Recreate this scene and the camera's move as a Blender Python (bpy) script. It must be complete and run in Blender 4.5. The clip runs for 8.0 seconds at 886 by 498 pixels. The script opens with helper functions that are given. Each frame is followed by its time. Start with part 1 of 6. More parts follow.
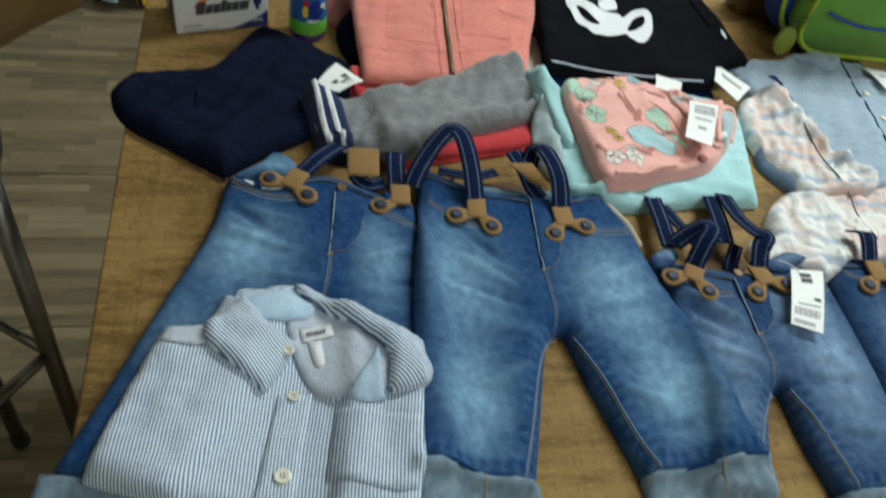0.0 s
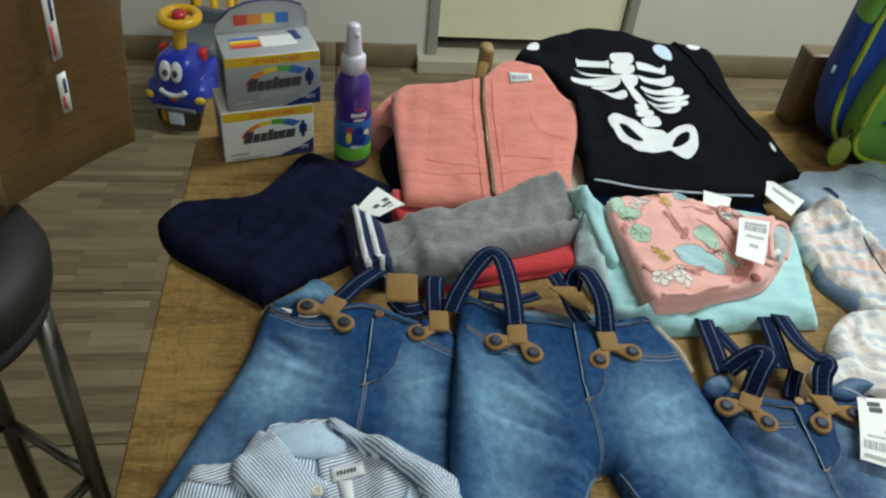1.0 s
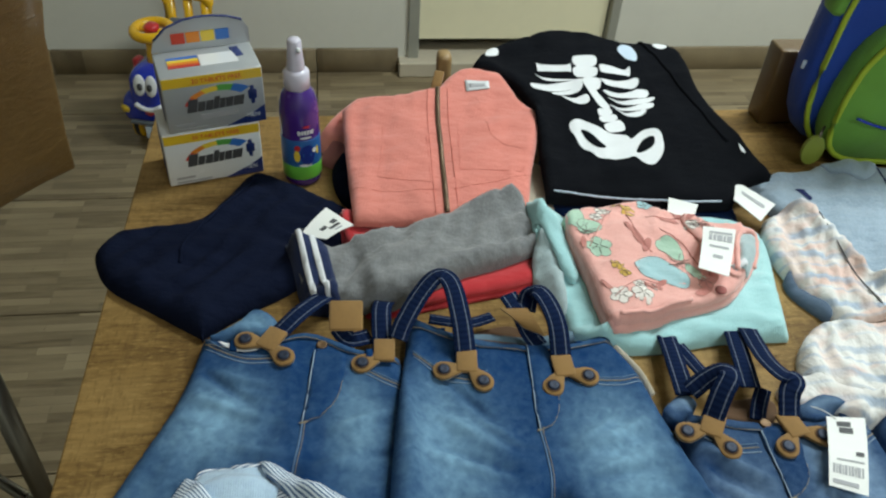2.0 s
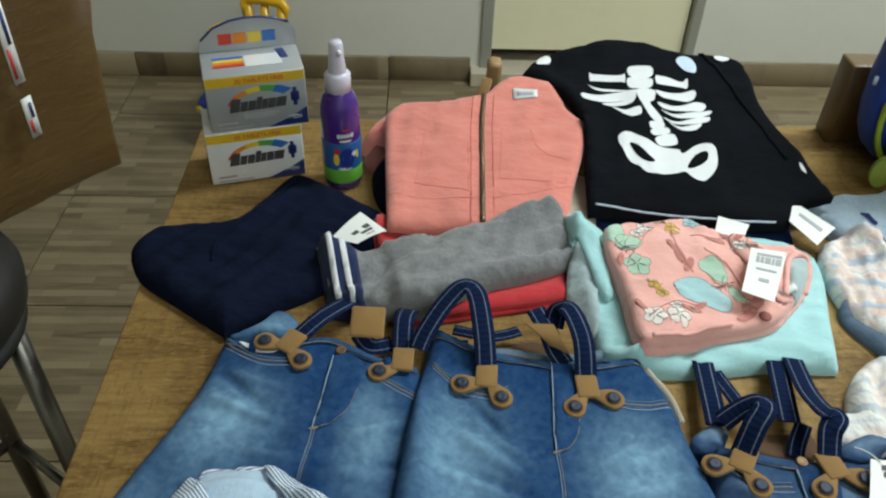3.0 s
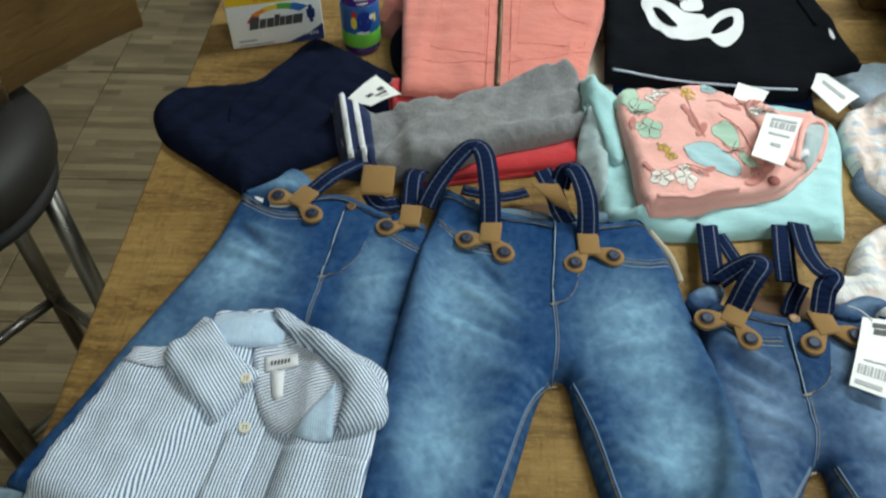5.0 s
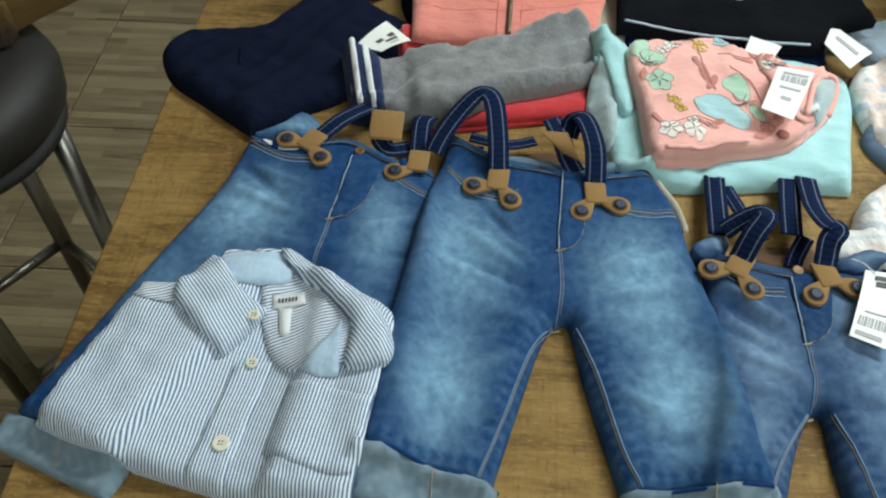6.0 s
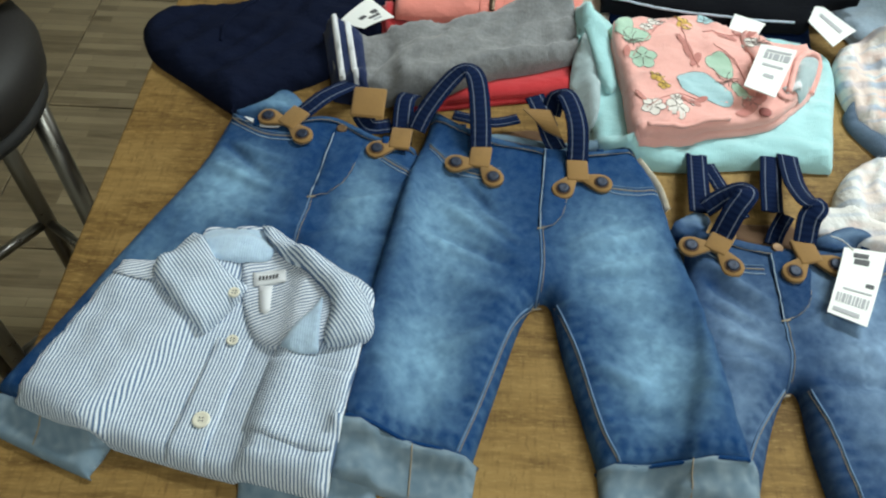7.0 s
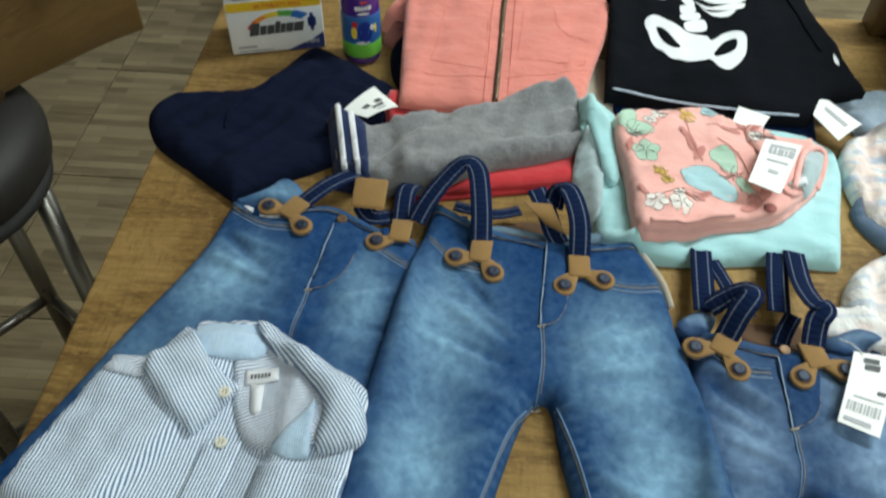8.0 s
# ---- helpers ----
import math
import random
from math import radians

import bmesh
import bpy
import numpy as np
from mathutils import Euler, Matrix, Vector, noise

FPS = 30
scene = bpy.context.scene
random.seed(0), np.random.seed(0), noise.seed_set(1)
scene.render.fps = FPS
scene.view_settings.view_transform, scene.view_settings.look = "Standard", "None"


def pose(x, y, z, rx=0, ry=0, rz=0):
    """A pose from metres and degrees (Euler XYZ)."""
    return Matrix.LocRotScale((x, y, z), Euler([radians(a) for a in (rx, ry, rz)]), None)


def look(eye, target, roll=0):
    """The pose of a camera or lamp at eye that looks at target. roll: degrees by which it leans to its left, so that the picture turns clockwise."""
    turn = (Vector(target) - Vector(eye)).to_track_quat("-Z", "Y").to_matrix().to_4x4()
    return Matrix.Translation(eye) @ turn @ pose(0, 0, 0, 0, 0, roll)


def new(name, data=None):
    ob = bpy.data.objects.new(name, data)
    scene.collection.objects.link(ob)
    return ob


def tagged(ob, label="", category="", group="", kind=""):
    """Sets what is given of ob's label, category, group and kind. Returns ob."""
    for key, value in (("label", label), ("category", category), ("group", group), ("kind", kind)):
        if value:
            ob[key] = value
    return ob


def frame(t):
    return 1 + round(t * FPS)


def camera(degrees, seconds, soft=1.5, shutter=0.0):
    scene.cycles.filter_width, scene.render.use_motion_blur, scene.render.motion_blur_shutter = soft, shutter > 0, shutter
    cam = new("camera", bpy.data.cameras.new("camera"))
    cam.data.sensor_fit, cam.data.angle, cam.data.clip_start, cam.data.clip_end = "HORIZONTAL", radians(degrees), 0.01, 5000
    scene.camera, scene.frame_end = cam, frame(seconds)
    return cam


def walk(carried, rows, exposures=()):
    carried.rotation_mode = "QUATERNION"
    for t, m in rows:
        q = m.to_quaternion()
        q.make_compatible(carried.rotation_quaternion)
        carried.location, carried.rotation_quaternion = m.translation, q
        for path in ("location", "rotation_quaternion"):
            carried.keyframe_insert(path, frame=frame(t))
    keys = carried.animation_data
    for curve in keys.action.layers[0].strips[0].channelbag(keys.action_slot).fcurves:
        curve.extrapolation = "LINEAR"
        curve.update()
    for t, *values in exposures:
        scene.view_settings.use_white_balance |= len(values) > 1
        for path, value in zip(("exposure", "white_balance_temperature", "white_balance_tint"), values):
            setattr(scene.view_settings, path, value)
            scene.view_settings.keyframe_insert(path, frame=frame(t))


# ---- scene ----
cam = camera(57.4, 8.0, soft=2.2, shutter=0.5)
PATH = [
    (0, (0.136, 0.075, 1.299), (0.555, 1.377, -0.16), 12.6),
    (0.5, (0.144, 0.082, 1.302), (0.473, 1.514, -0.055), 8.9),
    (1, (0.161, 0.099, 1.306), (0.428, 1.597, 0.008), 6.6),
    (1.5, (0.188, 0.118, 1.303), (0.487, 1.619, 0.015), 5.8),
    (1.7, (0.201, 0.125, 1.303), (0.497, 1.618, 0.005), 5.4),
    (2.8, (0.261, 0.153, 1.298), (0.346, 1.667, -0.006), 1.7),
    (3, (0.267, 0.146, 1.291), (0.33, 1.673, 0.001), 2.1),
    (3.5, (0.295, 0.143, 1.289), (0.274, 1.677, 0.007), 0.8),
    (4, (0.305, 0.137, 1.284), (0.256, 1.637, -0.037), -0.3),
    (4.5, (0.301, 0.127, 1.283), (0.241, 1.525, -0.146), -0.8),
    (5, (0.3, 0.115, 1.281), (0.257, 1.457, -0.202), 0.1),
    (5.2, (0.3, 0.11, 1.28), (0.253, 1.425, -0.225), 0.5),
    (6.5, (0.297, 0.1, 1.273), (0.258, 1.358, -0.281), 1.6),
    (7, (0.306, 0.099, 1.273), (0.281, 1.335, -0.298), 1.9),
    (7.5, (0.312, 0.108, 1.274), (0.275, 1.391, -0.26), 2.1),
    (8, (0.314, 0.128, 1.282), (0.254, 1.478, -0.191), 1.6),
]
walk(cam, [(t, look(eye, target, roll)) for t, eye, target, roll in PATH], [(0, -0.18), (1.5, -0.12), (3.5, -0.05), (5, 0.0), (6.5, 0.07), (8, 0.09)])

# ---------------------------------------------------------------- light
TABLE = 0.75
world = bpy.data.worlds.new("world")
world.use_nodes = True
world.node_tree.nodes["Background"].inputs[0].default_value = (0.75, 0.85, 1.0, 1)
world.node_tree.nodes["Background"].inputs[1].default_value = 0.05
scene.world = world


def area_lamp(name, loc, target, size, size_y, watts, colour):
    data = bpy.data.lights.new(name, "AREA")
    data.shape, data.size, data.size_y, data.energy, data.color = "RECTANGLE", size, size_y, watts, colour
    ob = new(name, data)
    ob.matrix_world = look(loc, target)
    return ob


LAMPS = [(1.50, 1.38, 2.555, 51), (1.15, -0.85, 2.555, 21)]
for lx, ly, lz, watts in LAMPS:
    area_lamp("ceiling_lamp_light", (lx, ly, lz - 0.02), (lx, ly + 0.001, 0), 1.1, 0.22, watts, (0.885, 1.0, 1.0))

# ---------------------------------------------------------------- materials


class Nodes:
    """A small writer of node materials."""

    def __init__(self, name):
        self.m = bpy.data.materials.new(name)
        self.m.use_nodes = True
        self.t = self.m.node_tree
        self.b = self.t.nodes["Principled BSDF"]
        self.co = self.t.nodes.new("ShaderNodeTexCoord")

    def put(self, kind, values=(), **attrs):
        n = self.t.nodes.new(kind)
        for k, v in attrs.items():
            setattr(n, k, v)
        for k, v in values:
            if isinstance(v, bpy.types.NodeSocket):
                self.t.links.new(v, n.inputs[k])
            else:
                n.inputs[k].default_value = v
        return n

    def mapped(self, scale=(1, 1, 1), turn=0.0, source="Object"):
        return self.put("ShaderNodeMapping", [("Vector", self.co.outputs[source]), ("Scale", scale), ("Rotation", (0, 0, radians(turn)))]).outputs[0]

    def noise(self, vec, scale, detail=4.0, rough=0.55):
        return self.put("ShaderNodeTexNoise", [("Vector", vec), ("Scale", scale), ("Detail", detail), ("Roughness", rough)]).outputs["Fac"]

    def ramp(self, fac, lo, hi):
        return self.put("ShaderNodeMapRange", [("Value", fac), ("From Min", lo), ("From Max", hi)]).outputs[0]

    def mix(self, fac, a, b, blend="MIX"):
        n = self.put("ShaderNodeMix", data_type="RGBA", blend_type=blend)
        for k, v in ((0, fac), (6, a), (7, b)):
            if isinstance(v, bpy.types.NodeSocket):
                self.t.links.new(v, n.inputs[k])
            else:
                n.inputs[k].default_value = v if k == 0 else (*v[:3], 1)
        return n.outputs[2]

    def math(self, op, a, b=0.0):
        return self.put("ShaderNodeMath", [(0, a), (1, b)], operation=op).outputs[0]

    def link(self, value, socket):
        self.t.links.new(value, self.b.inputs[socket])

    def bump(self, height, strength, distance=0.001):
        n = self.put("ShaderNodeBump", [("Height", height), ("Strength", strength), ("Distance", distance)])
        self.link(n.outputs[0], "Normal")

    def value(self, **kw):
        for k, v in kw.items():
            self.b.inputs[k.replace("_", " ")].default_value = v
        return self


def shade(c, k):
    return tuple(min(1.0, v * k) for v in c[:3])


def plain(name, colour, rough=0.6, metal=0.0, grain=60.0, vary=0.12, bump=0.1, coat=0.0, sheen=0.0, depth=0.0006):
    n = Nodes(name)
    v = n.mapped()
    big, fine = n.noise(v, grain * 0.15, 3), n.noise(v, grain, 5)
    c = n.mix(n.ramp(big, 0.3, 0.7), shade(colour, 1 - vary), shade(colour, 1 + vary))
    c = n.mix(n.ramp(fine, 0.25, 0.75), c, shade(colour, 1 + vary * 0.6))
    n.link(c, "Base Color")
    n.link(n.math("ADD", n.math("MULTIPLY", fine, 0.16), max(0.02, rough - 0.08)), "Roughness")
    n.bump(fine, bump, depth)
    n.value(Metallic=metal)
    n.b.inputs["Coat Weight"].default_value = coat
    n.b.inputs["Sheen Weight"].default_value = sheen
    return n.m


def knit(name, colour, rough=0.92, fuzz=0.35, heather=0.0, weave=1100.0, vary=0.12, pucker=7.0):
    """Woven or knitted cloth: a fine rib, pilling and slow changes of tone."""
    n = Nodes(name)
    v = n.mapped()
    slow, fine = n.noise(v, 14, 3), n.noise(n.mapped((1, 0.35, 1)), 420, 3, 0.7)
    c = n.mix(n.ramp(slow, 0.3, 0.7), shade(colour, 1 - vary), shade(colour, 1 + vary))
    if heather:
        c = n.mix(n.math("MULTIPLY", n.ramp(fine, 0.4, 0.7), heather), c, shade(colour, 1.8))
    n.link(c, "Base Color")
    rib = n.put("ShaderNodeTexWave", [("Vector", v), ("Scale", weave / 6.0), ("Distortion", 1.2), ("Detail", 1.0)]).outputs["Fac"]
    wrinkle = n.math("MULTIPLY", n.noise(n.mapped((1, 1.8, 1), 25), 42, 3, 0.5), pucker)
    n.bump(n.math("ADD", n.math("ADD", n.math("MULTIPLY", rib, 0.5), fine), wrinkle), 0.45, 0.0007)
    n.value(Roughness=rough)
    n.b.inputs["Specular IOR Level"].default_value = 0.25 if fuzz else 0.08
    n.b.inputs["Sheen Weight"].default_value = fuzz
    n.b.inputs["Sheen Roughness"].default_value = 0.6
    return n.m


def denim(name, dark, light):
    n = Nodes(name)
    v = n.mapped()
    fade = n.put("ShaderNodeAttribute", attribute_name="fade").outputs["Fac"]
    streak = n.noise(n.mapped((2.2, 2.6, 1), 35), 70, 6, 0.7)
    mott = n.math("ADD", n.math("MULTIPLY", n.noise(v, 130, 5, 0.7), 0.85), n.math("MULTIPLY", n.noise(v, 17, 3), 0.15))
    twill = n.put("ShaderNodeTexWave", [("Vector", n.mapped(turn=38)), ("Scale", 330.0), ("Distortion", 2.5), ("Detail", 2.0)]).outputs["Fac"]
    k = n.math("ADD", n.math("MULTIPLY", n.ramp(streak, 0.25, 0.75), 0.14), 0.90)
    f = n.math("ADD", n.math("MULTIPLY", fade, k), n.math("MULTIPLY", n.math("SUBTRACT", mott, 0.5), 0.46))
    f = n.math("POWER", n.ramp(f, 0.0, 1.0), 1.35)
    c = n.mix(f, dark, light)
    c = n.mix(n.math("MULTIPLY", twill, 0.05), c, light)
    n.link(c, "Base Color")
    pucker = n.math("MULTIPLY", n.noise(n.mapped((1, 2.2, 1), 12), 48, 3), 4.0)
    n.bump(n.math("ADD", n.math("ADD", twill, pucker), n.math("MULTIPLY", mott, 0.7)), 0.5, 0.0008)
    n.value(Roughness=0.9)
    n.b.inputs["Specular IOR Level"].default_value = 0.06
    return n.m


def striped(name, base, line, pitch, duty, turn, soft=0.08, bump=0.25):
    n = Nodes(name)
    v = n.mapped(turn=turn)
    wob = n.noise(n.mapped(), 9, 2)
    x = n.put("ShaderNodeSeparateXYZ", [(0, v)]).outputs[0]
    x = n.math("ADD", x, n.math("MULTIPLY", wob, 0.010))
    saw = n.math("FRACT", n.math("DIVIDE", x, pitch))
    tri = n.math("ABSOLUTE", n.math("SUBTRACT", saw, 0.5))
    f = n.ramp(tri, duty / 2 - soft, duty / 2 + soft)
    c = n.mix(f, line, base)
    fine = n.noise(n.mapped(), 700, 3, 0.7)
    c = n.mix(n.math("MULTIPLY", fine, 0.15), c, shade(base, 0.8))
    n.link(c, "Base Color")
    n.bump(n.math("ADD", fine, n.math("MULTIPLY", n.noise(n.mapped((1.6, 1, 1), 30), 45, 3), 7.0)), bump + 0.15, 0.0007)
    n.value(Roughness=0.85)
    n.b.inputs["Sheen Weight"].default_value = 0.1
    return n.m


def table_wood():
    n = Nodes("worn_table_laminate")
    v = n.mapped((1.0, 9.0, 1.0))
    grain = n.noise(v, 16, 8, 0.65)
    cross = n.noise(n.mapped((14.0, 1.0, 1.0)), 9, 5, 0.6)
    blot = n.noise(n.mapped(), 7, 4)
    speck = n.noise(n.mapped((1, 3, 1)), 120, 4, 0.7)
    fleck = n.noise(n.mapped((1.6, 6.0, 1.0)), 75, 4, 0.65)
    scuff = n.noise(n.mapped((7.0, 1.4, 1.0)), 48, 4, 0.65)
    c = n.mix(n.ramp(grain, 0.36, 0.64), (0.105, 0.055, 0.016), (0.310, 0.185, 0.060))
    patch = n.noise(n.mapped((1.0, 2.6, 1.0)), 5.5, 5, 0.6)
    c = n.mix(n.math("MULTIPLY", n.ramp(blot, 0.42, 0.66), 0.5), c, (0.37, 0.225, 0.074))
    c = n.mix(n.math("MULTIPLY", n.ramp(patch, 0.50, 0.62), 0.55), c, (0.40, 0.25, 0.088))
    c = n.mix(n.math("MULTIPLY", n.ramp(patch, 0.46, 0.36), 0.45), c, (0.095, 0.050, 0.016))
    c = n.mix(n.math("MULTIPLY", n.ramp(cross, 0.52, 0.75), 0.35), c, (0.08, 0.04, 0.013))
    c = n.mix(n.math("MULTIPLY", n.ramp(fleck, 0.52, 0.70), 0.60), c, (0.43, 0.275, 0.10))
    c = n.mix(n.math("MULTIPLY", n.ramp(scuff, 0.54, 0.72), 0.55), c, (0.075, 0.040, 0.013))
    c = n.mix(n.math("MULTIPLY", n.ramp(speck, 0.60, 0.75), 0.4), c, (0.40, 0.27, 0.11))
    n.link(c, "Base Color")
    n.link(n.math("ADD", n.math("MULTIPLY", blot, 0.25), 0.50), "Roughness")
    n.b.inputs["Specular IOR Level"].default_value = 0.18
    n.bump(n.math("ADD", grain, speck), 0.12, 0.0006)
    return n.m


def tile_mat():
    """Wood-print ceramic: narrow staves that change tone, one print a tile."""
    n = Nodes("wood_print_tile")
    rnd = n.put("ShaderNodeObjectInfo").outputs["Random"]
    v = n.put("ShaderNodeVectorMath", [(0, n.co.outputs["Object"]), (1, n.put("ShaderNodeCombineXYZ", [(0, n.math("MULTIPLY", rnd, 7.0)), (1, n.math("MULTIPLY", rnd, 13.0))]).outputs[0])], operation="ADD").outputs[0]
    brick = n.put("ShaderNodeTexBrick", [("Vector", v), ("Scale", 1.0), ("Brick Width", 0.17), ("Row Height", 0.022), ("Mortar Size", 0.0006), ("Color1", (0.118, 0.085, 0.046, 1)), ("Color2", (0.33, 0.26, 0.155, 1)), ("Mortar", (0.12, 0.09, 0.055, 1)), ("Bias", -0.1)], offset=0.37, offset_frequency=3)
    st = n.put("ShaderNodeMapping", [("Vector", v), ("Scale", (2.0, 22.0, 1.0))]).outputs[0]
    streak = n.noise(st, 5, 6, 0.6)
    wide = n.noise(n.put("ShaderNodeMapping", [("Vector", v), ("Scale", (0.7, 3.0, 1.0))]).outputs[0], 5, 3)
    c = n.mix(n.math("MULTIPLY", n.ramp(streak, 0.35, 0.7), 0.6), brick.outputs[0], (0.30, 0.237, 0.142))
    c = n.mix(n.math("MULTIPLY", n.ramp(wide, 0.45, 0.7), 0.5), c, (0.135, 0.10, 0.06))
    n.link(c, "Base Color")
    n.link(n.math("ADD", n.math("MULTIPLY", streak, 0.2), 0.28), "Roughness")
    n.bump(streak, 0.08, 0.001)
    return n.m


def cardboard():
    n = Nodes("brown_cardboard")
    v = n.mapped()
    blot, fine = n.noise(v, 6, 5), n.noise(n.mapped((1, 1, 9)), 60, 4)
    c = n.mix(n.ramp(blot, 0.35, 0.7), (0.125, 0.070, 0.022), (0.190, 0.108, 0.035))
    c = n.mix(n.math("MULTIPLY", fine, 0.4), c, (0.105, 0.060, 0.020))
    n.link(c, "Base Color")
    crease = n.noise(n.mapped((1, 1, 2.5)), 26, 6, 0.7)
    n.bump(n.math("ADD", n.math("MULTIPLY", fine, 0.3), crease), 0.55, 0.004)
    n.value(Roughness=0.42)
    n.b.inputs["Coat Weight"].default_value = 0.35
    n.b.inputs["Coat Roughness"].default_value = 0.18
    return n.m


def tape_mat():
    n = Nodes("clear_brown_tape")
    crease = n.noise(n.mapped((1, 3, 6)), 22, 6, 0.7)
    c = n.mix(crease, (0.115, 0.065, 0.021), (0.175, 0.100, 0.033))
    n.link(c, "Base Color")
    n.bump(crease, 0.7, 0.004)
    n.value(Roughness=0.14)
    n.b.inputs["Coat Weight"].default_value = 0.6
    return n.m


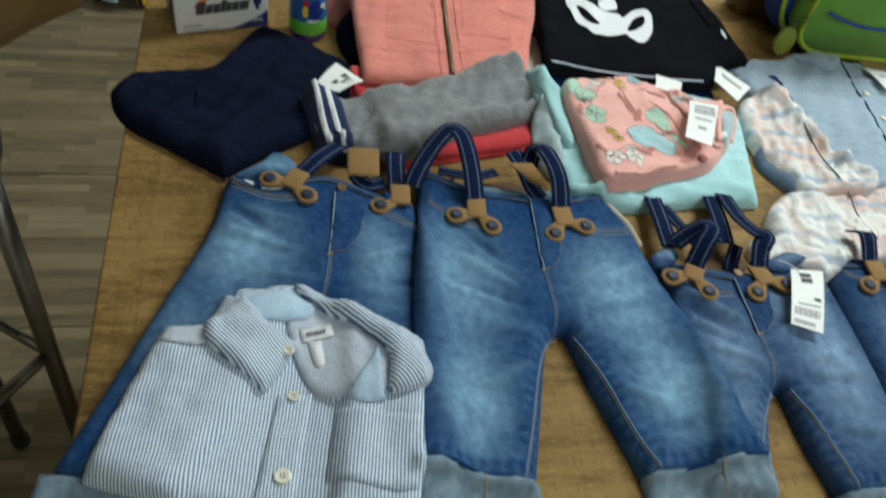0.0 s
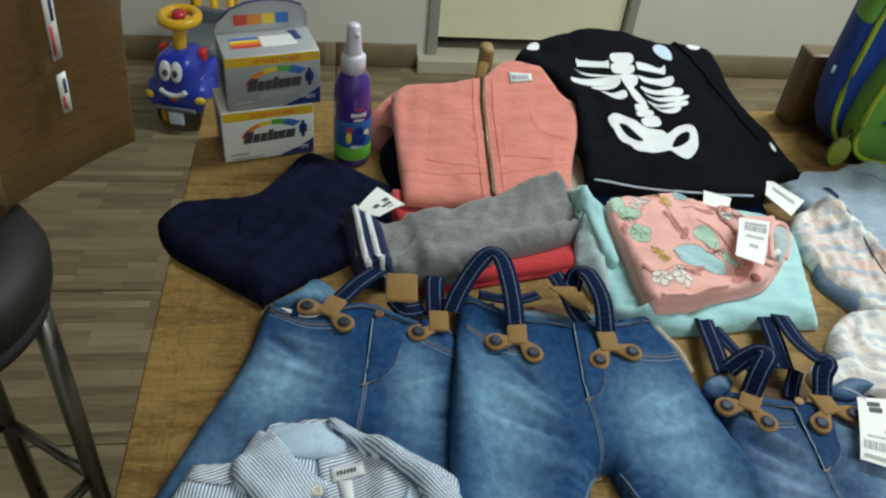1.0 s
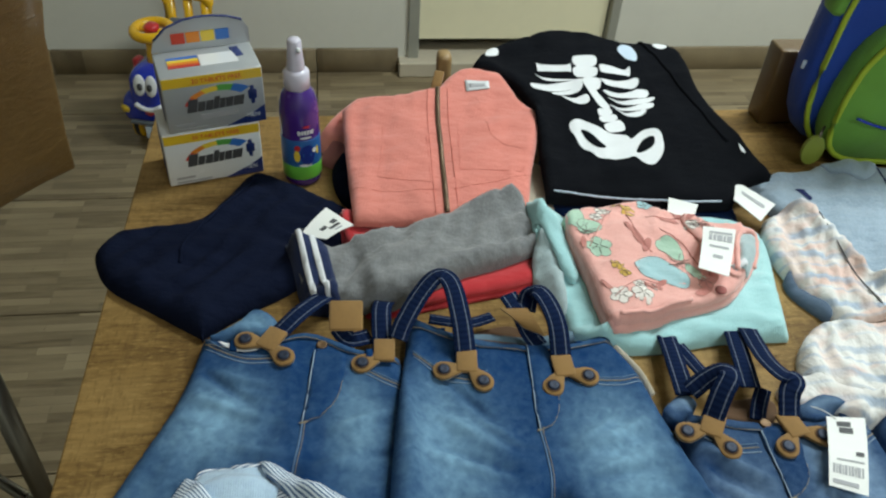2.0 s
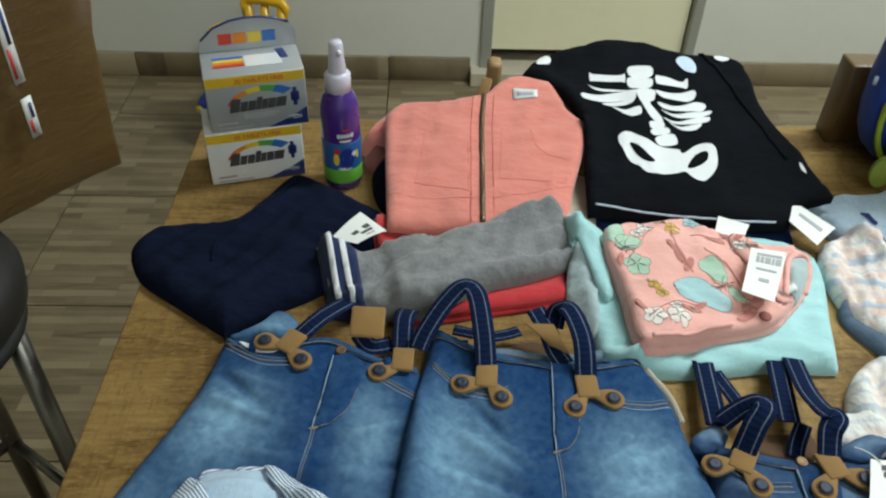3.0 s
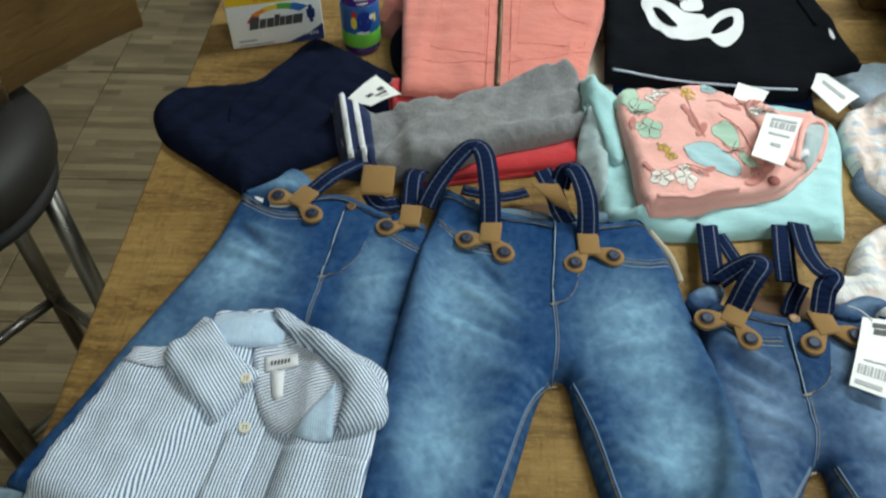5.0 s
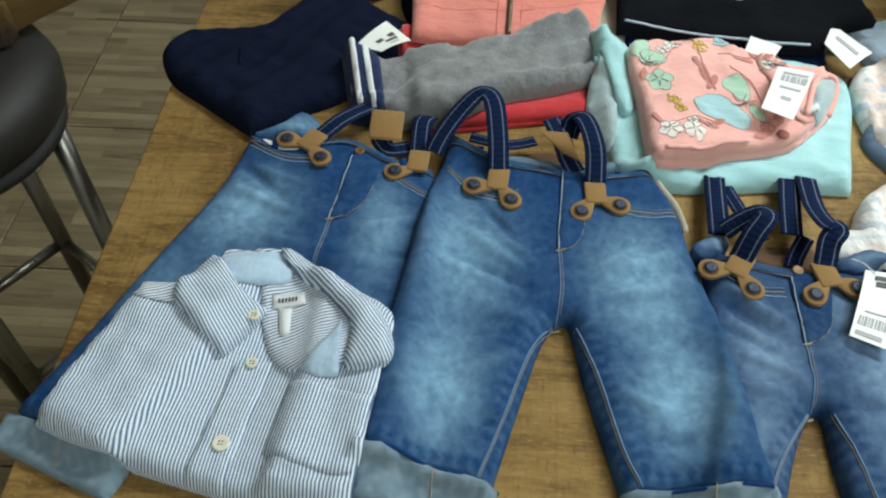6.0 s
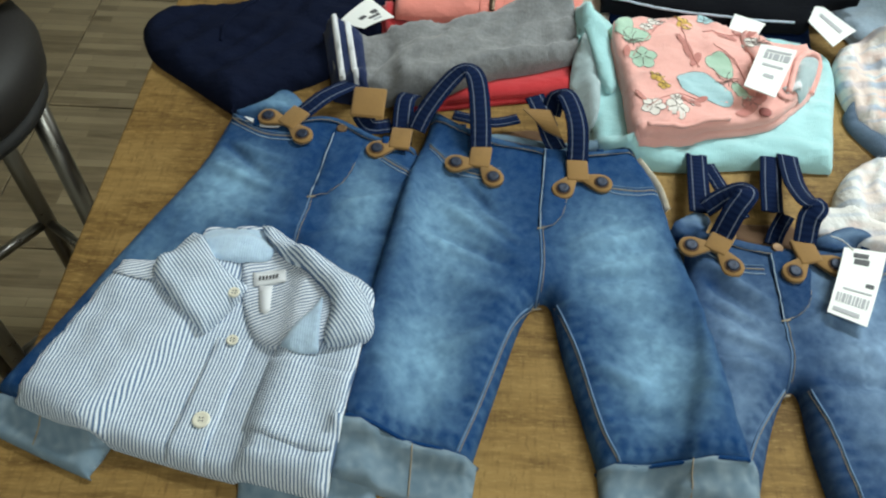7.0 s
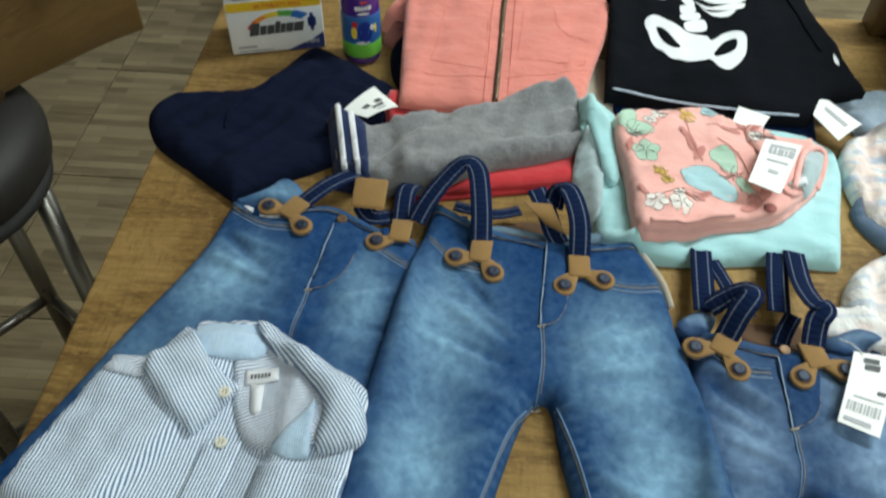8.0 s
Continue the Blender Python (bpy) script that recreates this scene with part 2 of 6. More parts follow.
M = {
    "table": table_wood(), "tile": tile_mat(), "card": cardboard(), "tape": tape_mat(),
    "wall": plain("grey_white_paint", (0.68, 0.67, 0.60), 0.55, grain=40, vary=0.04, bump=0.08),
    "ceil": plain("ceiling_paint", (0.75, 0.75, 0.72), 0.8, vary=0.03),
    "cream": plain("cream_paint", (0.84, 0.79, 0.57), 0.45, vary=0.04, grain=30),
    "jamb": plain("grey_jamb_paint", (0.30, 0.30, 0.26), 0.5, vary=0.06),
    "stone": plain("pale_sill_stone", (0.50, 0.44, 0.34), 0.5, vary=0.1),
    "dark": plain("dark_gap", (0.05, 0.045, 0.04), 0.8),
    "chairwood": plain("brown_chair_wood", (0.17, 0.095, 0.042), 0.45, grain=25, vary=0.2),
    "tanwood": plain("tan_chair_wood", (0.33, 0.21, 0.09), 0.45, grain=25, vary=0.2),
    "chrome": plain("chrome", (0.20, 0.19, 0.17), 0.30, 1.0, vary=0.05, bump=0.02),
    "vinyl": plain("black_vinyl", (0.011, 0.009, 0.008), 0.62, grain=300, bump=0.25),
    "rubber": plain("black_rubber", (0.02, 0.02, 0.02), 0.8),
    "denim_a": denim("washed_denim", (0.0025, 0.036, 0.140), (0.275, 0.480, 0.655)),
    "denim_c": denim("darker_washed_denim", (0.004, 0.032, 0.112), (0.290, 0.430, 0.610)),
    "denim_in": denim("denim_reverse", (0.15, 0.225, 0.29), (0.38, 0.47, 0.54)),
    "navy": knit("navy_fleece", (0.0060, 0.0090, 0.024), fuzz=0.0, rough=1.0, pucker=12.0),
    "navy_trim": knit("navy_rib", (0.014, 0.026, 0.085), fuzz=0.1),
    "grey": knit("grey_marl_jersey", (0.185, 0.187, 0.192), heather=0.35, pucker=12.0),
    "red": knit("red_jersey", (0.52, 0.022, 0.028)),
    "mint": knit("mint_jersey", (0.39, 0.68, 0.70), vary=0.06),
    "greymint": knit("pale_grey_jersey", (0.40, 0.50, 0.52)),
    "pink": knit("salmon_pink_jersey", (0.90, 0.455, 0.40), vary=0.05),
    "coral": knit("coral_fleece", (0.74, 0.235, 0.185), fuzz=0.3, vary=0.07, pucker=10.0),
    "beige": knit("beige_jersey", (0.60, 0.52, 0.40)),
    "black": knit("black_jersey", (0.0055, 0.0062, 0.0085), fuzz=0.0, rough=1.0),
    "bluejersey": knit("royal_navy_jersey", (0.009, 0.024, 0.085), fuzz=0.0),
    "chambray": knit("pale_chambray", (0.285, 0.370, 0.460), heather=0.25, vary=0.1, pucker=14.0),
    "chamblue": knit("light_blue_chambray", (0.40, 0.53, 0.68), heather=0.2),
    "white": plain("white_print", (0.72, 0.73, 0.75), 0.6, vary=0.04, grain=200),
    "paper": plain("white_card", (0.82, 0.82, 0.79), 0.5, vary=0.03),
    "ink": plain("dark_ink", (0.06, 0.06, 0.065), 0.6),
    "greyink": plain("grey_ink", (0.38, 0.38, 0.40), 0.6),
    "suede": plain("tan_suede", (0.255, 0.138, 0.040), 0.85, grain=260, vary=0.2, bump=0.3, sheen=0.2),
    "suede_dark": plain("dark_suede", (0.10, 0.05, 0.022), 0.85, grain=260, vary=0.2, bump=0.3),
    "rivet": plain("dark_blue_metal", (0.018, 0.026, 0.050), 0.55, 0.3),
    "brass": plain("worn_brass", (0.16, 0.095, 0.05), 0.5, 0.6),
    "thread": plain("tan_thread", (0.27, 0.225, 0.165), 0.8, grain=900, vary=0.3),
    "pipingthread": plain("white_piping", (0.45, 0.52, 0.62), 0.8, grain=900, vary=0.3),
    "bluethread": plain("blue_thread", (0.10, 0.175, 0.29), 0.8, grain=900, vary=0.3),
    "paleseam": plain("worn_seam_edge", (0.25, 0.33, 0.42), 0.85, grain=700, vary=0.35),
    "darkthread": plain("coral_seam", (0.64, 0.195, 0.150), 0.8),
    "pearl": plain("cream_button", (0.74, 0.70, 0.58), 0.25, coat=0.5),
    "zip": plain("brass_zip", (0.13, 0.085, 0.055), 0.35, 0.7, grain=700, vary=0.4, bump=0.5),
    "shirt": striped("blue_pinstripe", (0.80, 0.87, 0.94), (0.050, 0.125, 0.27), 0.0025, 0.47, 8),
    "shirt_cross": striped("blue_pinstripe_slant", (0.80, 0.87, 0.94), (0.050, 0.125, 0.27), 0.0025, 0.47, -38),
    "shirt_flat": striped("blue_pinstripe_cross", (0.82, 0.85, 0.89), (0.12, 0.19, 0.33), 0.0025, 0.46, 72),
    "silver": plain("silver_card", (0.44, 0.46, 0.48), 0.32, 0.25, vary=0.06, bump=0.03),
    "whitecard": plain("gloss_white_card", (0.80, 0.81, 0.82), 0.25, coat=0.4, vary=0.03, bump=0.02),
    "yellow": plain("gloss_yellow", (0.80, 0.52, 0.03), 0.3, coat=0.3, vary=0.05),
    "navycard": plain("gloss_navy_card", (0.018, 0.035, 0.16), 0.3, coat=0.3, vary=0.08),
    "c_red": plain("card_red", (0.62, 0.06, 0.035), 0.35, vary=0.05), "c_orange": plain("card_orange", (0.80, 0.26, 0.03), 0.35, vary=0.05),
    "c_yellow": plain("card_yellow", (0.85, 0.62, 0.06), 0.35, vary=0.05), "c_green": plain("card_green", (0.12, 0.42, 0.08), 0.35, vary=0.05),
    "c_blue": plain("card_blue", (0.04, 0.17, 0.55), 0.35, vary=0.05),
    "purple": plain("purple_plastic", (0.060, 0.018, 0.215), 0.25, coat=0.5, vary=0.05, bump=0.02),
    "seablue": plain("label_blue", (0.025, 0.12, 0.36), 0.35, vary=0.25), "limelabel": plain("label_lime", (0.16, 0.50, 0.06), 0.35, vary=0.06),
    "fishblue": plain("label_deep_blue", (0.016, 0.035, 0.26), 0.35, vary=0.1),
    "cap": plain("translucent_cap", (0.66, 0.63, 0.74), 0.25, coat=0.3, vary=0.03, bump=0.02),
    "toyblue": plain("gloss_blue_plastic", (0.012, 0.035, 0.42), 0.2, coat=0.6, vary=0.05, bump=0.02),
    "toyyellow": plain("gloss_toy_yellow", (0.82, 0.46, 0.012), 0.25, coat=0.5, vary=0.05, bump=0.02),
    "toyred": plain("toy_red", (0.55, 0.025, 0.03), 0.3, coat=0.3), "toygrey": plain("toy_grey", (0.13, 0.15, 0.17), 0.45),
    "packblue": knit("blue_nylon", (0.010, 0.055, 0.36), rough=0.6, fuzz=0.1), "packgreen": knit("green_nylon", (0.14, 0.34, 0.045), rough=0.65, fuzz=0.15),
    "packlime": knit("lime_piping", (0.38, 0.50, 0.035), rough=0.5, fuzz=0.05), "packolive": plain("olive_zip_pull", (0.25, 0.30, 0.045), 0.5),
    "sleeve_inside": knit("sleeve_inside", (0.085, 0.125, 0.185), fuzz=0.1), "dark_pink": knit("dark_pink_jersey", (0.35, 0.12, 0.11), fuzz=0.05),
    "packnavy": knit("navy_strap", (0.012, 0.02, 0.10), fuzz=0.05),
    "f_mint": knit("print_mint", (0.43, 0.62, 0.48)), "f_blue": knit("print_blue", (0.38, 0.59, 0.63)), "f_white": knit("print_white", (0.85, 0.78, 0.72)),
    "f_rust": knit("print_rust", (0.56, 0.21, 0.18)), "f_gold": knit("print_gold", (0.70, 0.44, 0.09)), "f_line": plain("print_line", (0.15, 0.10, 0.09), 0.9),
    "bone_blue": plain("pale_blue_print", (0.55, 0.66, 0.80), 0.6, vary=0.04),
    "glow": None,
}
glow = Nodes("lamp_tube_glow")
glow.b.inputs["Base Color"].default_value = (0.9, 0.9, 0.85, 1)
glow.b.inputs["Emission Color"].default_value = (1.0, 0.97, 0.88, 1)
glow.b.inputs["Emission Strength"].default_value = 4.0
M["glow"] = glow.m


def strap_mat():
    """Navy webbing with two pale lines along it."""
    n = Nodes("navy_webbing")
    u = n.put("ShaderNodeSeparateXYZ", [(0, n.co.outputs["UV"])]).outputs[0]
    a = n.math("LESS_THAN", n.math("ABSOLUTE", n.math("SUBTRACT", n.math("ABSOLUTE", n.math("SUBTRACT", u, 0.5)), 0.27)), 0.022)
    rib = n.put("ShaderNodeTexWave", [("Vector", n.co.outputs["UV"]), ("Scale", 60.0)], bands_direction="Y").outputs["Fac"]
    c = n.mix(n.math("MULTIPLY", rib, 0.5), (0.005, 0.0115, 0.040), (0.010, 0.021, 0.066))
    n.link(n.mix(n.math("MULTIPLY", a, 0.42), c, (0.36, 0.41, 0.50)), "Base Color")
    n.bump(rib, 0.4, 0.0006)
    n.value(Roughness=0.95)
    n.b.inputs["Specular IOR Level"].default_value = 0.08
    return n.m


def plaid_mat():
    """Pastel plaid on white cotton: soft blue-grey bands, peach and olive patches."""
    n = Nodes("pastel_plaid")
    w = n.noise(n.mapped(), 9, 3)
    w2 = n.noise(n.mapped((1, 1, 1), 50), 14, 3)
    patch = n.noise(n.mapped((1, 1.6, 1), 20), 17, 2)
    s = n.put("ShaderNodeSeparateXYZ", [(0, n.mapped(turn=14))])
    c = (0.82, 0.80, 0.77)
    col = n.mix(n.math("MULTIPLY", n.ramp(patch, 0.50, 0.62), 0.75), c, (0.76, 0.50, 0.42))
    col = n.mix(n.math("MULTIPLY", n.ramp(w2, 0.56, 0.66), 0.5), col, (0.50, 0.52, 0.46))
    for axis, pitch, phase, wid, tone, k in ((1, 0.034, 0.0, 0.24, (0.34, 0.43, 0.55), 0.62), (1, 0.017, 0.40, 0.16, (0.46, 0.54, 0.66), 0.55), (0, 0.060, 0.3, 0.20, (0.80, 0.60, 0.52), 0.45)):
        x = n.math("ADD", s.outputs[axis], n.math("MULTIPLY", w, 0.045))
        f = n.math("ABSOLUTE", n.math("SUBTRACT", n.math("FRACT", n.math("ADD", n.math("DIVIDE", x, pitch), phase)), 0.5))
        f = n.math("MULTIPLY", n.ramp(f, wid / 2 + 0.06, wid / 2 - 0.04), k)
        f = n.math("MULTIPLY", f, n.math("ADD", n.ramp(w2, 0.35, 0.55), 0.25))
        col = n.mix(f, col, tone)
    fine = n.noise(n.mapped(), 600, 3, 0.7)
    n.link(col, "Base Color")
    n.bump(n.math("ADD", fine, n.math("MULTIPLY", n.noise(n.mapped((1.5, 1, 1), 40), 34, 4), 14.0)), 0.6, 0.0008)
    n.value(Roughness=0.95)
    n.b.inputs["Specular IOR Level"].default_value = 0.1
    return n.m


M["strap"], M["plaid"] = strap_mat(), plaid_mat()

# ---------------------------------------------------------------- builders
BASE = {}


def part(name, bm, material, parent=None, label="", smooth=True, at=None):
    """Links a bmesh, given in world places, as one mesh object under a thing."""
    at = Vector(at) if at is not None else (BASE[parent] if parent else Vector((0, 0, 0)))
    for v in bm.verts:
        v.co -= at
    me = bpy.data.meshes.new(name)
    bm.to_mesh(me)
    bm.free()
    me.materials.append(M[material] if isinstance(material, str) else material)
    if smooth:
        me.shade_smooth()
    ob = new(name, me)
    if parent:
        ob.parent = parent
        ob.location = at - BASE[parent]
    else:
        ob.location = at
    BASE[ob] = at
    if label:
        ob["label"] = label
    return ob


def empty(name, at):
    ob = new(name)
    ob.empty_display_size = 0.05
    ob.location = at
    BASE[ob] = Vector(at)
    return ob


def box_bm(lo, hi, bevel=0.0, m=None, seg=2):
    bm = bmesh.new()
    bmesh.ops.create_cube(bm, size=1)
    lo, hi = Vector(lo), Vector(hi)
    for v in bm.verts:
        v.co = Vector([lo[i] + (v.co[i] + 0.5) * (hi[i] - lo[i]) for i in range(3)])
    if bevel:
        bmesh.ops.bevel(bm, geom=bm.edges[:], offset=bevel, segments=seg, profile=0.5, affect="EDGES")
    if m:
        bmesh.ops.transform(bm, matrix=m, verts=bm.verts)
    return bm


def lathe_bm(profile, m=None, seg=40):
    """Turns (radius, height) pairs round z."""
    bm = bmesh.new()
    rings = []
    for r, z in profile:
        rings.append([bm.verts.new((r * math.cos(2 * math.pi * i / seg), r * math.sin(2 * math.pi * i / seg), z)) for i in range(seg)])
    for a, b in zip(rings, rings[1:]):
        for i in range(seg):
            bm.faces.new((a[i], a[(i + 1) % seg], b[(i + 1) % seg], b[i]))
    bm.faces.new(rings[0][::-1])
    bm.faces.new(rings[-1])
    if m:
        bmesh.ops.transform(bm, matrix=m, verts=bm.verts)
    return bm


def tube_bm(points, radius, seg=8, closed=False):
    pts = [Vector(p) for p in points]
    bm = bmesh.new()
    rings, up = [], Vector((0, 0, 1))
    n = len(pts)
    for i, p in enumerate(pts):
        a, b = (pts[i - 1], pts[(i + 1) % n]) if closed else (pts[max(i - 1, 0)], pts[min(i + 1, n - 1)])
        d = (b - a).normalized()
        s = d.cross(up)
        s = s.normalized() if s.length > 1e-4 else Vector((1, 0, 0))
        t = s.cross(d)
        rings.append([bm.verts.new(p + radius * (math.cos(2 * math.pi * k / seg) * s + math.sin(2 * math.pi * k / seg) * t)) for k in range(seg)])
    for i in range(n if closed else n - 1):
        a, b = rings[i], rings[(i + 1) % n]
        for k in range(seg):
            bm.faces.new((a[k], a[(k + 1) % seg], b[(k + 1) % seg], b[k]))
    if not closed:
        bm.faces.new(rings[0][::-1])
        bm.faces.new(rings[-1])
    bmesh.ops.recalc_face_normals(bm, faces=bm.faces)
    return bm


def curve(points, n=8, closed=False):
    """Catmull-Rom through the points (any dimension); a point given twice makes a corner."""
    p = np.array(points, float)
    k = len(p)
    out = []
    for i in range(k if closed else k - 1):
        q = [p[(i + j - 1) % k] if closed else p[min(max(i + j - 1, 0), k - 1)] for j in range(4)]
        if np.allclose(q[1], q[2]):
            continue
        for s in range(n):
            u = s / n
            out.append(0.5 * (2 * q[1] + (q[2] - q[0]) * u + (2 * q[0] - 5 * q[1] + 4 * q[2] - q[3]) * u**2 + (3 * q[1] - q[0] - 3 * q[2] + q[3]) * u**3))
    if not closed:
        out.append(p[-1])
    return np.array(out)


# the lie of the cloth: the height of whatever is on the table, which each new piece drapes over
STEP, X0, Y0, NX, NY = 0.0025, -0.10, 0.18, 460, 440
LIE = np.full((NY, NX), TABLE)
GX, GY = np.meshgrid(X0 + STEP * np.arange(NX), Y0 + STEP * np.arange(NY))


def value_noise(x, y, seed):
    def h(i, j):
        v = np.sin(i * 127.1 + j * 311.7 + seed * 74.7) * 43758.5453
        return v - np.floor(v)

    i, j = np.floor(x), np.floor(y)
    u, v = x - i, y - j
    u, v = u * u * (3 - 2 * u), v * v * (3 - 2 * v)
    return (h(i, j) * (1 - u) + h(i + 1, j) * u) * (1 - v) + (h(i, j + 1) * (1 - u) + h(i + 1, j + 1) * u) * v


def sample(grid, x, y):
    fx, fy = np.clip((np.asarray(x) - X0) / STEP, 0, NX - 1.001), np.clip((np.asarray(y) - Y0) / STEP, 0, NY - 1.001)
    i, j = fx.astype(int), fy.astype(int)
    u, v = fx - i, fy - j
    return (grid[j, i] * (1 - u) + grid[j, i + 1] * u) * (1 - v) + (grid[j + 1, i] * (1 - u) + grid[j + 1, i + 1] * u) * v


def top(x, y):
    return float(sample(LIE, x, y))


def blur(g, r):
    for axis in (0, 1):
        for _ in range(2):
            p = np.pad(g, [(r + 1, r) if a == axis else (0, 0) for a in (0, 1)], mode="edge").cumsum(axis)
            w = 2 * r + 1
            g = (p[w:] - p[:-w]) / w if axis == 0 else (p[:, w:] - p[:, :-w]) / w
    return g


def edge_distance(poly, x, y):
    """Distance to the outline, and whether inside."""
    d = np.full(x.shape, 9.0)
    inside = np.zeros(x.shape, bool)
    for (ax, ay), (bx, by) in zip(poly, np.roll(poly, -1, 0)):
        ex, ey = bx - ax, by - ay
        t = np.clip(((x - ax) * ex + (y - ay) * ey) / (ex * ex + ey * ey + 1e-12), 0, 1)
        d = np.minimum(d, np.hypot(x - ax - t * ex, y - ay - t * ey))
        cross = (ay > y) != (by > y)
        inside ^= cross & (x < ex * (y - ay) / (ey if abs(ey) > 1e-12 else 1e-12) + ax)
    return d, inside


from mathutils.geometry import delaunay_2d_cdt


def cloth(name, shape, thick, material, parent=None, label="", round_=0.012, creases=(), cell=0.006, drape=5, rim=0.35, fade=None, lift=None, keep=True, sub=8, extra=None, walls=True, least=0.0012, skirt=None):
    """A lying piece of cloth: a smooth outline, filled, rounded at its rim and draped on what lies below."""
    global LIE
    poly = curve(shape, sub, True)
    lo, hi = poly.min(0) - 0.012, poly.max(0) + 0.012
    i0, i1 = max(0, int((lo[0] - X0) / STEP)), min(NX, int((hi[0] - X0) / STEP) + 2)
    j0, j1 = max(0, int((lo[1] - Y0) / STEP)), min(NY, int((hi[1] - Y0) / STEP) + 2)
    x, y, under = GX[j0:j1, i0:i1], GY[j0:j1, i0:i1], LIE[j0:j1, i0:i1]
    if lift is not None:
        under = np.maximum(under, lift(x, y))
    d, inside = edge_distance(poly, x, y)
    d = np.where(inside, d, 0)
    soft = np.maximum(under, blur(under, drape)) if drape else under
    k = 1 - np.clip(d / round_, 0, 1)
    z = soft + thick * (rim + (1 - rim) * np.sqrt(1 - k * k))
    near = np.clip(d / (round_ * 1.2), 0.12, 1)
    for n_, (turn, along, across, amp, seed) in enumerate(creases):
        c, s = math.cos(radians(turn)), math.sin(radians(turn))
        u, v = (x * c + y * s) / along, (-x * s + y * c) / across
        f = value_noise(u, v, seed) + 0.5 * value_noise(2.1 * u, 2.1 * v, seed + 3)
        z = z + near * amp * (1 - np.abs(2 * f / 1.5 - 1) * 2) * 0.5
    if extra is not None:
        z = z + near * extra(x, y)
    z = np.maximum(z, under + least)
    full = LIE.copy()
    full[j0:j1, i0:i1] = z
    gx, gy = np.arange(lo[0], hi[0], cell), np.arange(lo[1], hi[1], cell * 0.87)
    px, py = np.meshgrid(gx, gy)
    px[1::2] += cell / 2
    pd, pin = edge_distance(poly, px, py)
    ok = pin & (pd > cell * 0.45)
    inner = np.stack([px[ok], py[ok]], 1)
    n = len(poly)
    pts = [Vector(p) for p in np.concatenate([poly, inner])]
    vs, _, fs, _, _, _ = delaunay_2d_cdt(pts, [(i, (i + 1) % n) for i in range(n)], [], 1, 1e-7)
    bm = bmesh.new()
    xs, ys = np.array([v.x for v in vs]), np.array([v.y for v in vs])
    zs = sample(full, xs, ys)
    zb = sample(LIE if lift is None else np.maximum(LIE, lift(GX, GY)), xs, ys)
    up = [bm.verts.new((a, b, c)) for a, b, c in zip(xs, ys, zs)]
    for f in fs:
        try:
            bm.faces.new([up[i] for i in f])
        except ValueError:
            pass
    bm.normal_update()
    if bm.faces and sum(f.normal.z for f in bm.faces) < 0:
        bmesh.ops.reverse_faces(bm, faces=bm.faces)
    rimside = [e for e in bm.edges if e.is_boundary] if walls else []
    low = {}
    for e in rimside:
        for v in e.verts:
            if v not in low:
                low[v] = bm.verts.new((v.co.x, v.co.y, v.co.z - skirt if skirt else min(v.co.z - 0.0008, float(sample(LIE, v.co.x, v.co.y)) + 0.0006) if lift is None or v.co.y < 0.992 else v.co.z - thick * rim - 0.002))
    for e in rimside:
        a, b = e.verts
        if e.link_loops[0].vert is not a:
            a, b = b, a
        bm.faces.new((b, a, low[a], low[b]))
    if fade is not None:
        lay = bm.verts.layers.float.new("fade")
        bm.verts.ensure_lookup_table()
        fx = np.array([v.co.x for v in bm.verts])
        fy = np.array([v.co.y for v in bm.verts])
        for v, f in zip(bm.verts, fade(fx, fy)):
            v[lay] = float(f)
    at = None
    if parent is None:
        m = poly.mean(0)
        at = (m[0], m[1], top(m[0], m[1]))
    ob = part(name, bm, material, parent, label, at=at)
    if keep:
        sub_ = LIE[j0:j1, i0:i1]
        LIE[j0:j1, i0:i1] = np.where(inside, np.maximum(sub_, z), sub_)
    return ob


def decal(name, shape, material, parent, label="", sub=6, h=0.0007, cell=0.008):
    """A print or patch that lies on the cloth below."""
    return cloth(name, shape, h, material, parent, label, round_=0.001, cell=cell, drape=0, rim=0.9, keep=False, sub=sub, walls=h > 0.001, least=min(h, 0.0012))


def folded(name, shape, count, each, material, creases=(), jitter=0.003, seed=1, parent=None, **kw):
    """A folded piece: a few layers, none quite like the one below."""
    rng = random.Random(seed)
    mid = np.mean(shape, 0)
    first = parent
    for i in range(count):
        dx, dy, k = rng.uniform(-jitter, jitter), rng.uniform(-jitter, jitter), 1 - 0.012 * i
        sh = [tuple(mid + (np.array(p) - mid) * k + (dx * (i > 0), dy * (i > 0))) for p in shape]
        ob = cloth(name if first is None else "folded_layer", sh, each, material, first, creases=creases if i == count - 1 else [(a, l, c, amp * 0.4, s) for a, l, c, amp, s in creases], **kw)
        first = first or ob
    return first


def along(line, x, y):
    """Distance to an open line, and the length run along it."""
    d, run, s0 = np.full(x.shape, 9.0), np.zeros(x.shape), 0.0
    for (ax, ay), (bx, by) in zip(line, line[1:]):
        ex, ey = bx - ax, by - ay
        l = math.hypot(ex, ey) + 1e-9
        q = np.clip(((x - ax) * ex + (y - ay) * ey) / l / l, 0, 1)
        dd = np.hypot(x - ax - q * ex, y - ay - q * ey)
        run = np.where(dd < d, s0 + q * l, run)
        d = np.minimum(d, dd)
        s0 += l
    return d, run


def ellipse(cx, cy, a, b, turn=0.0, n=10):
    c, s = math.cos(radians(turn)), math.sin(radians(turn))
    return [(cx + a * math.cos(q) * c - b * math.sin(q) * s, cy + a * math.cos(q) * s + b * math.sin(q) * c) for q in [2 * math.pi * i / n for i in range(n)]]


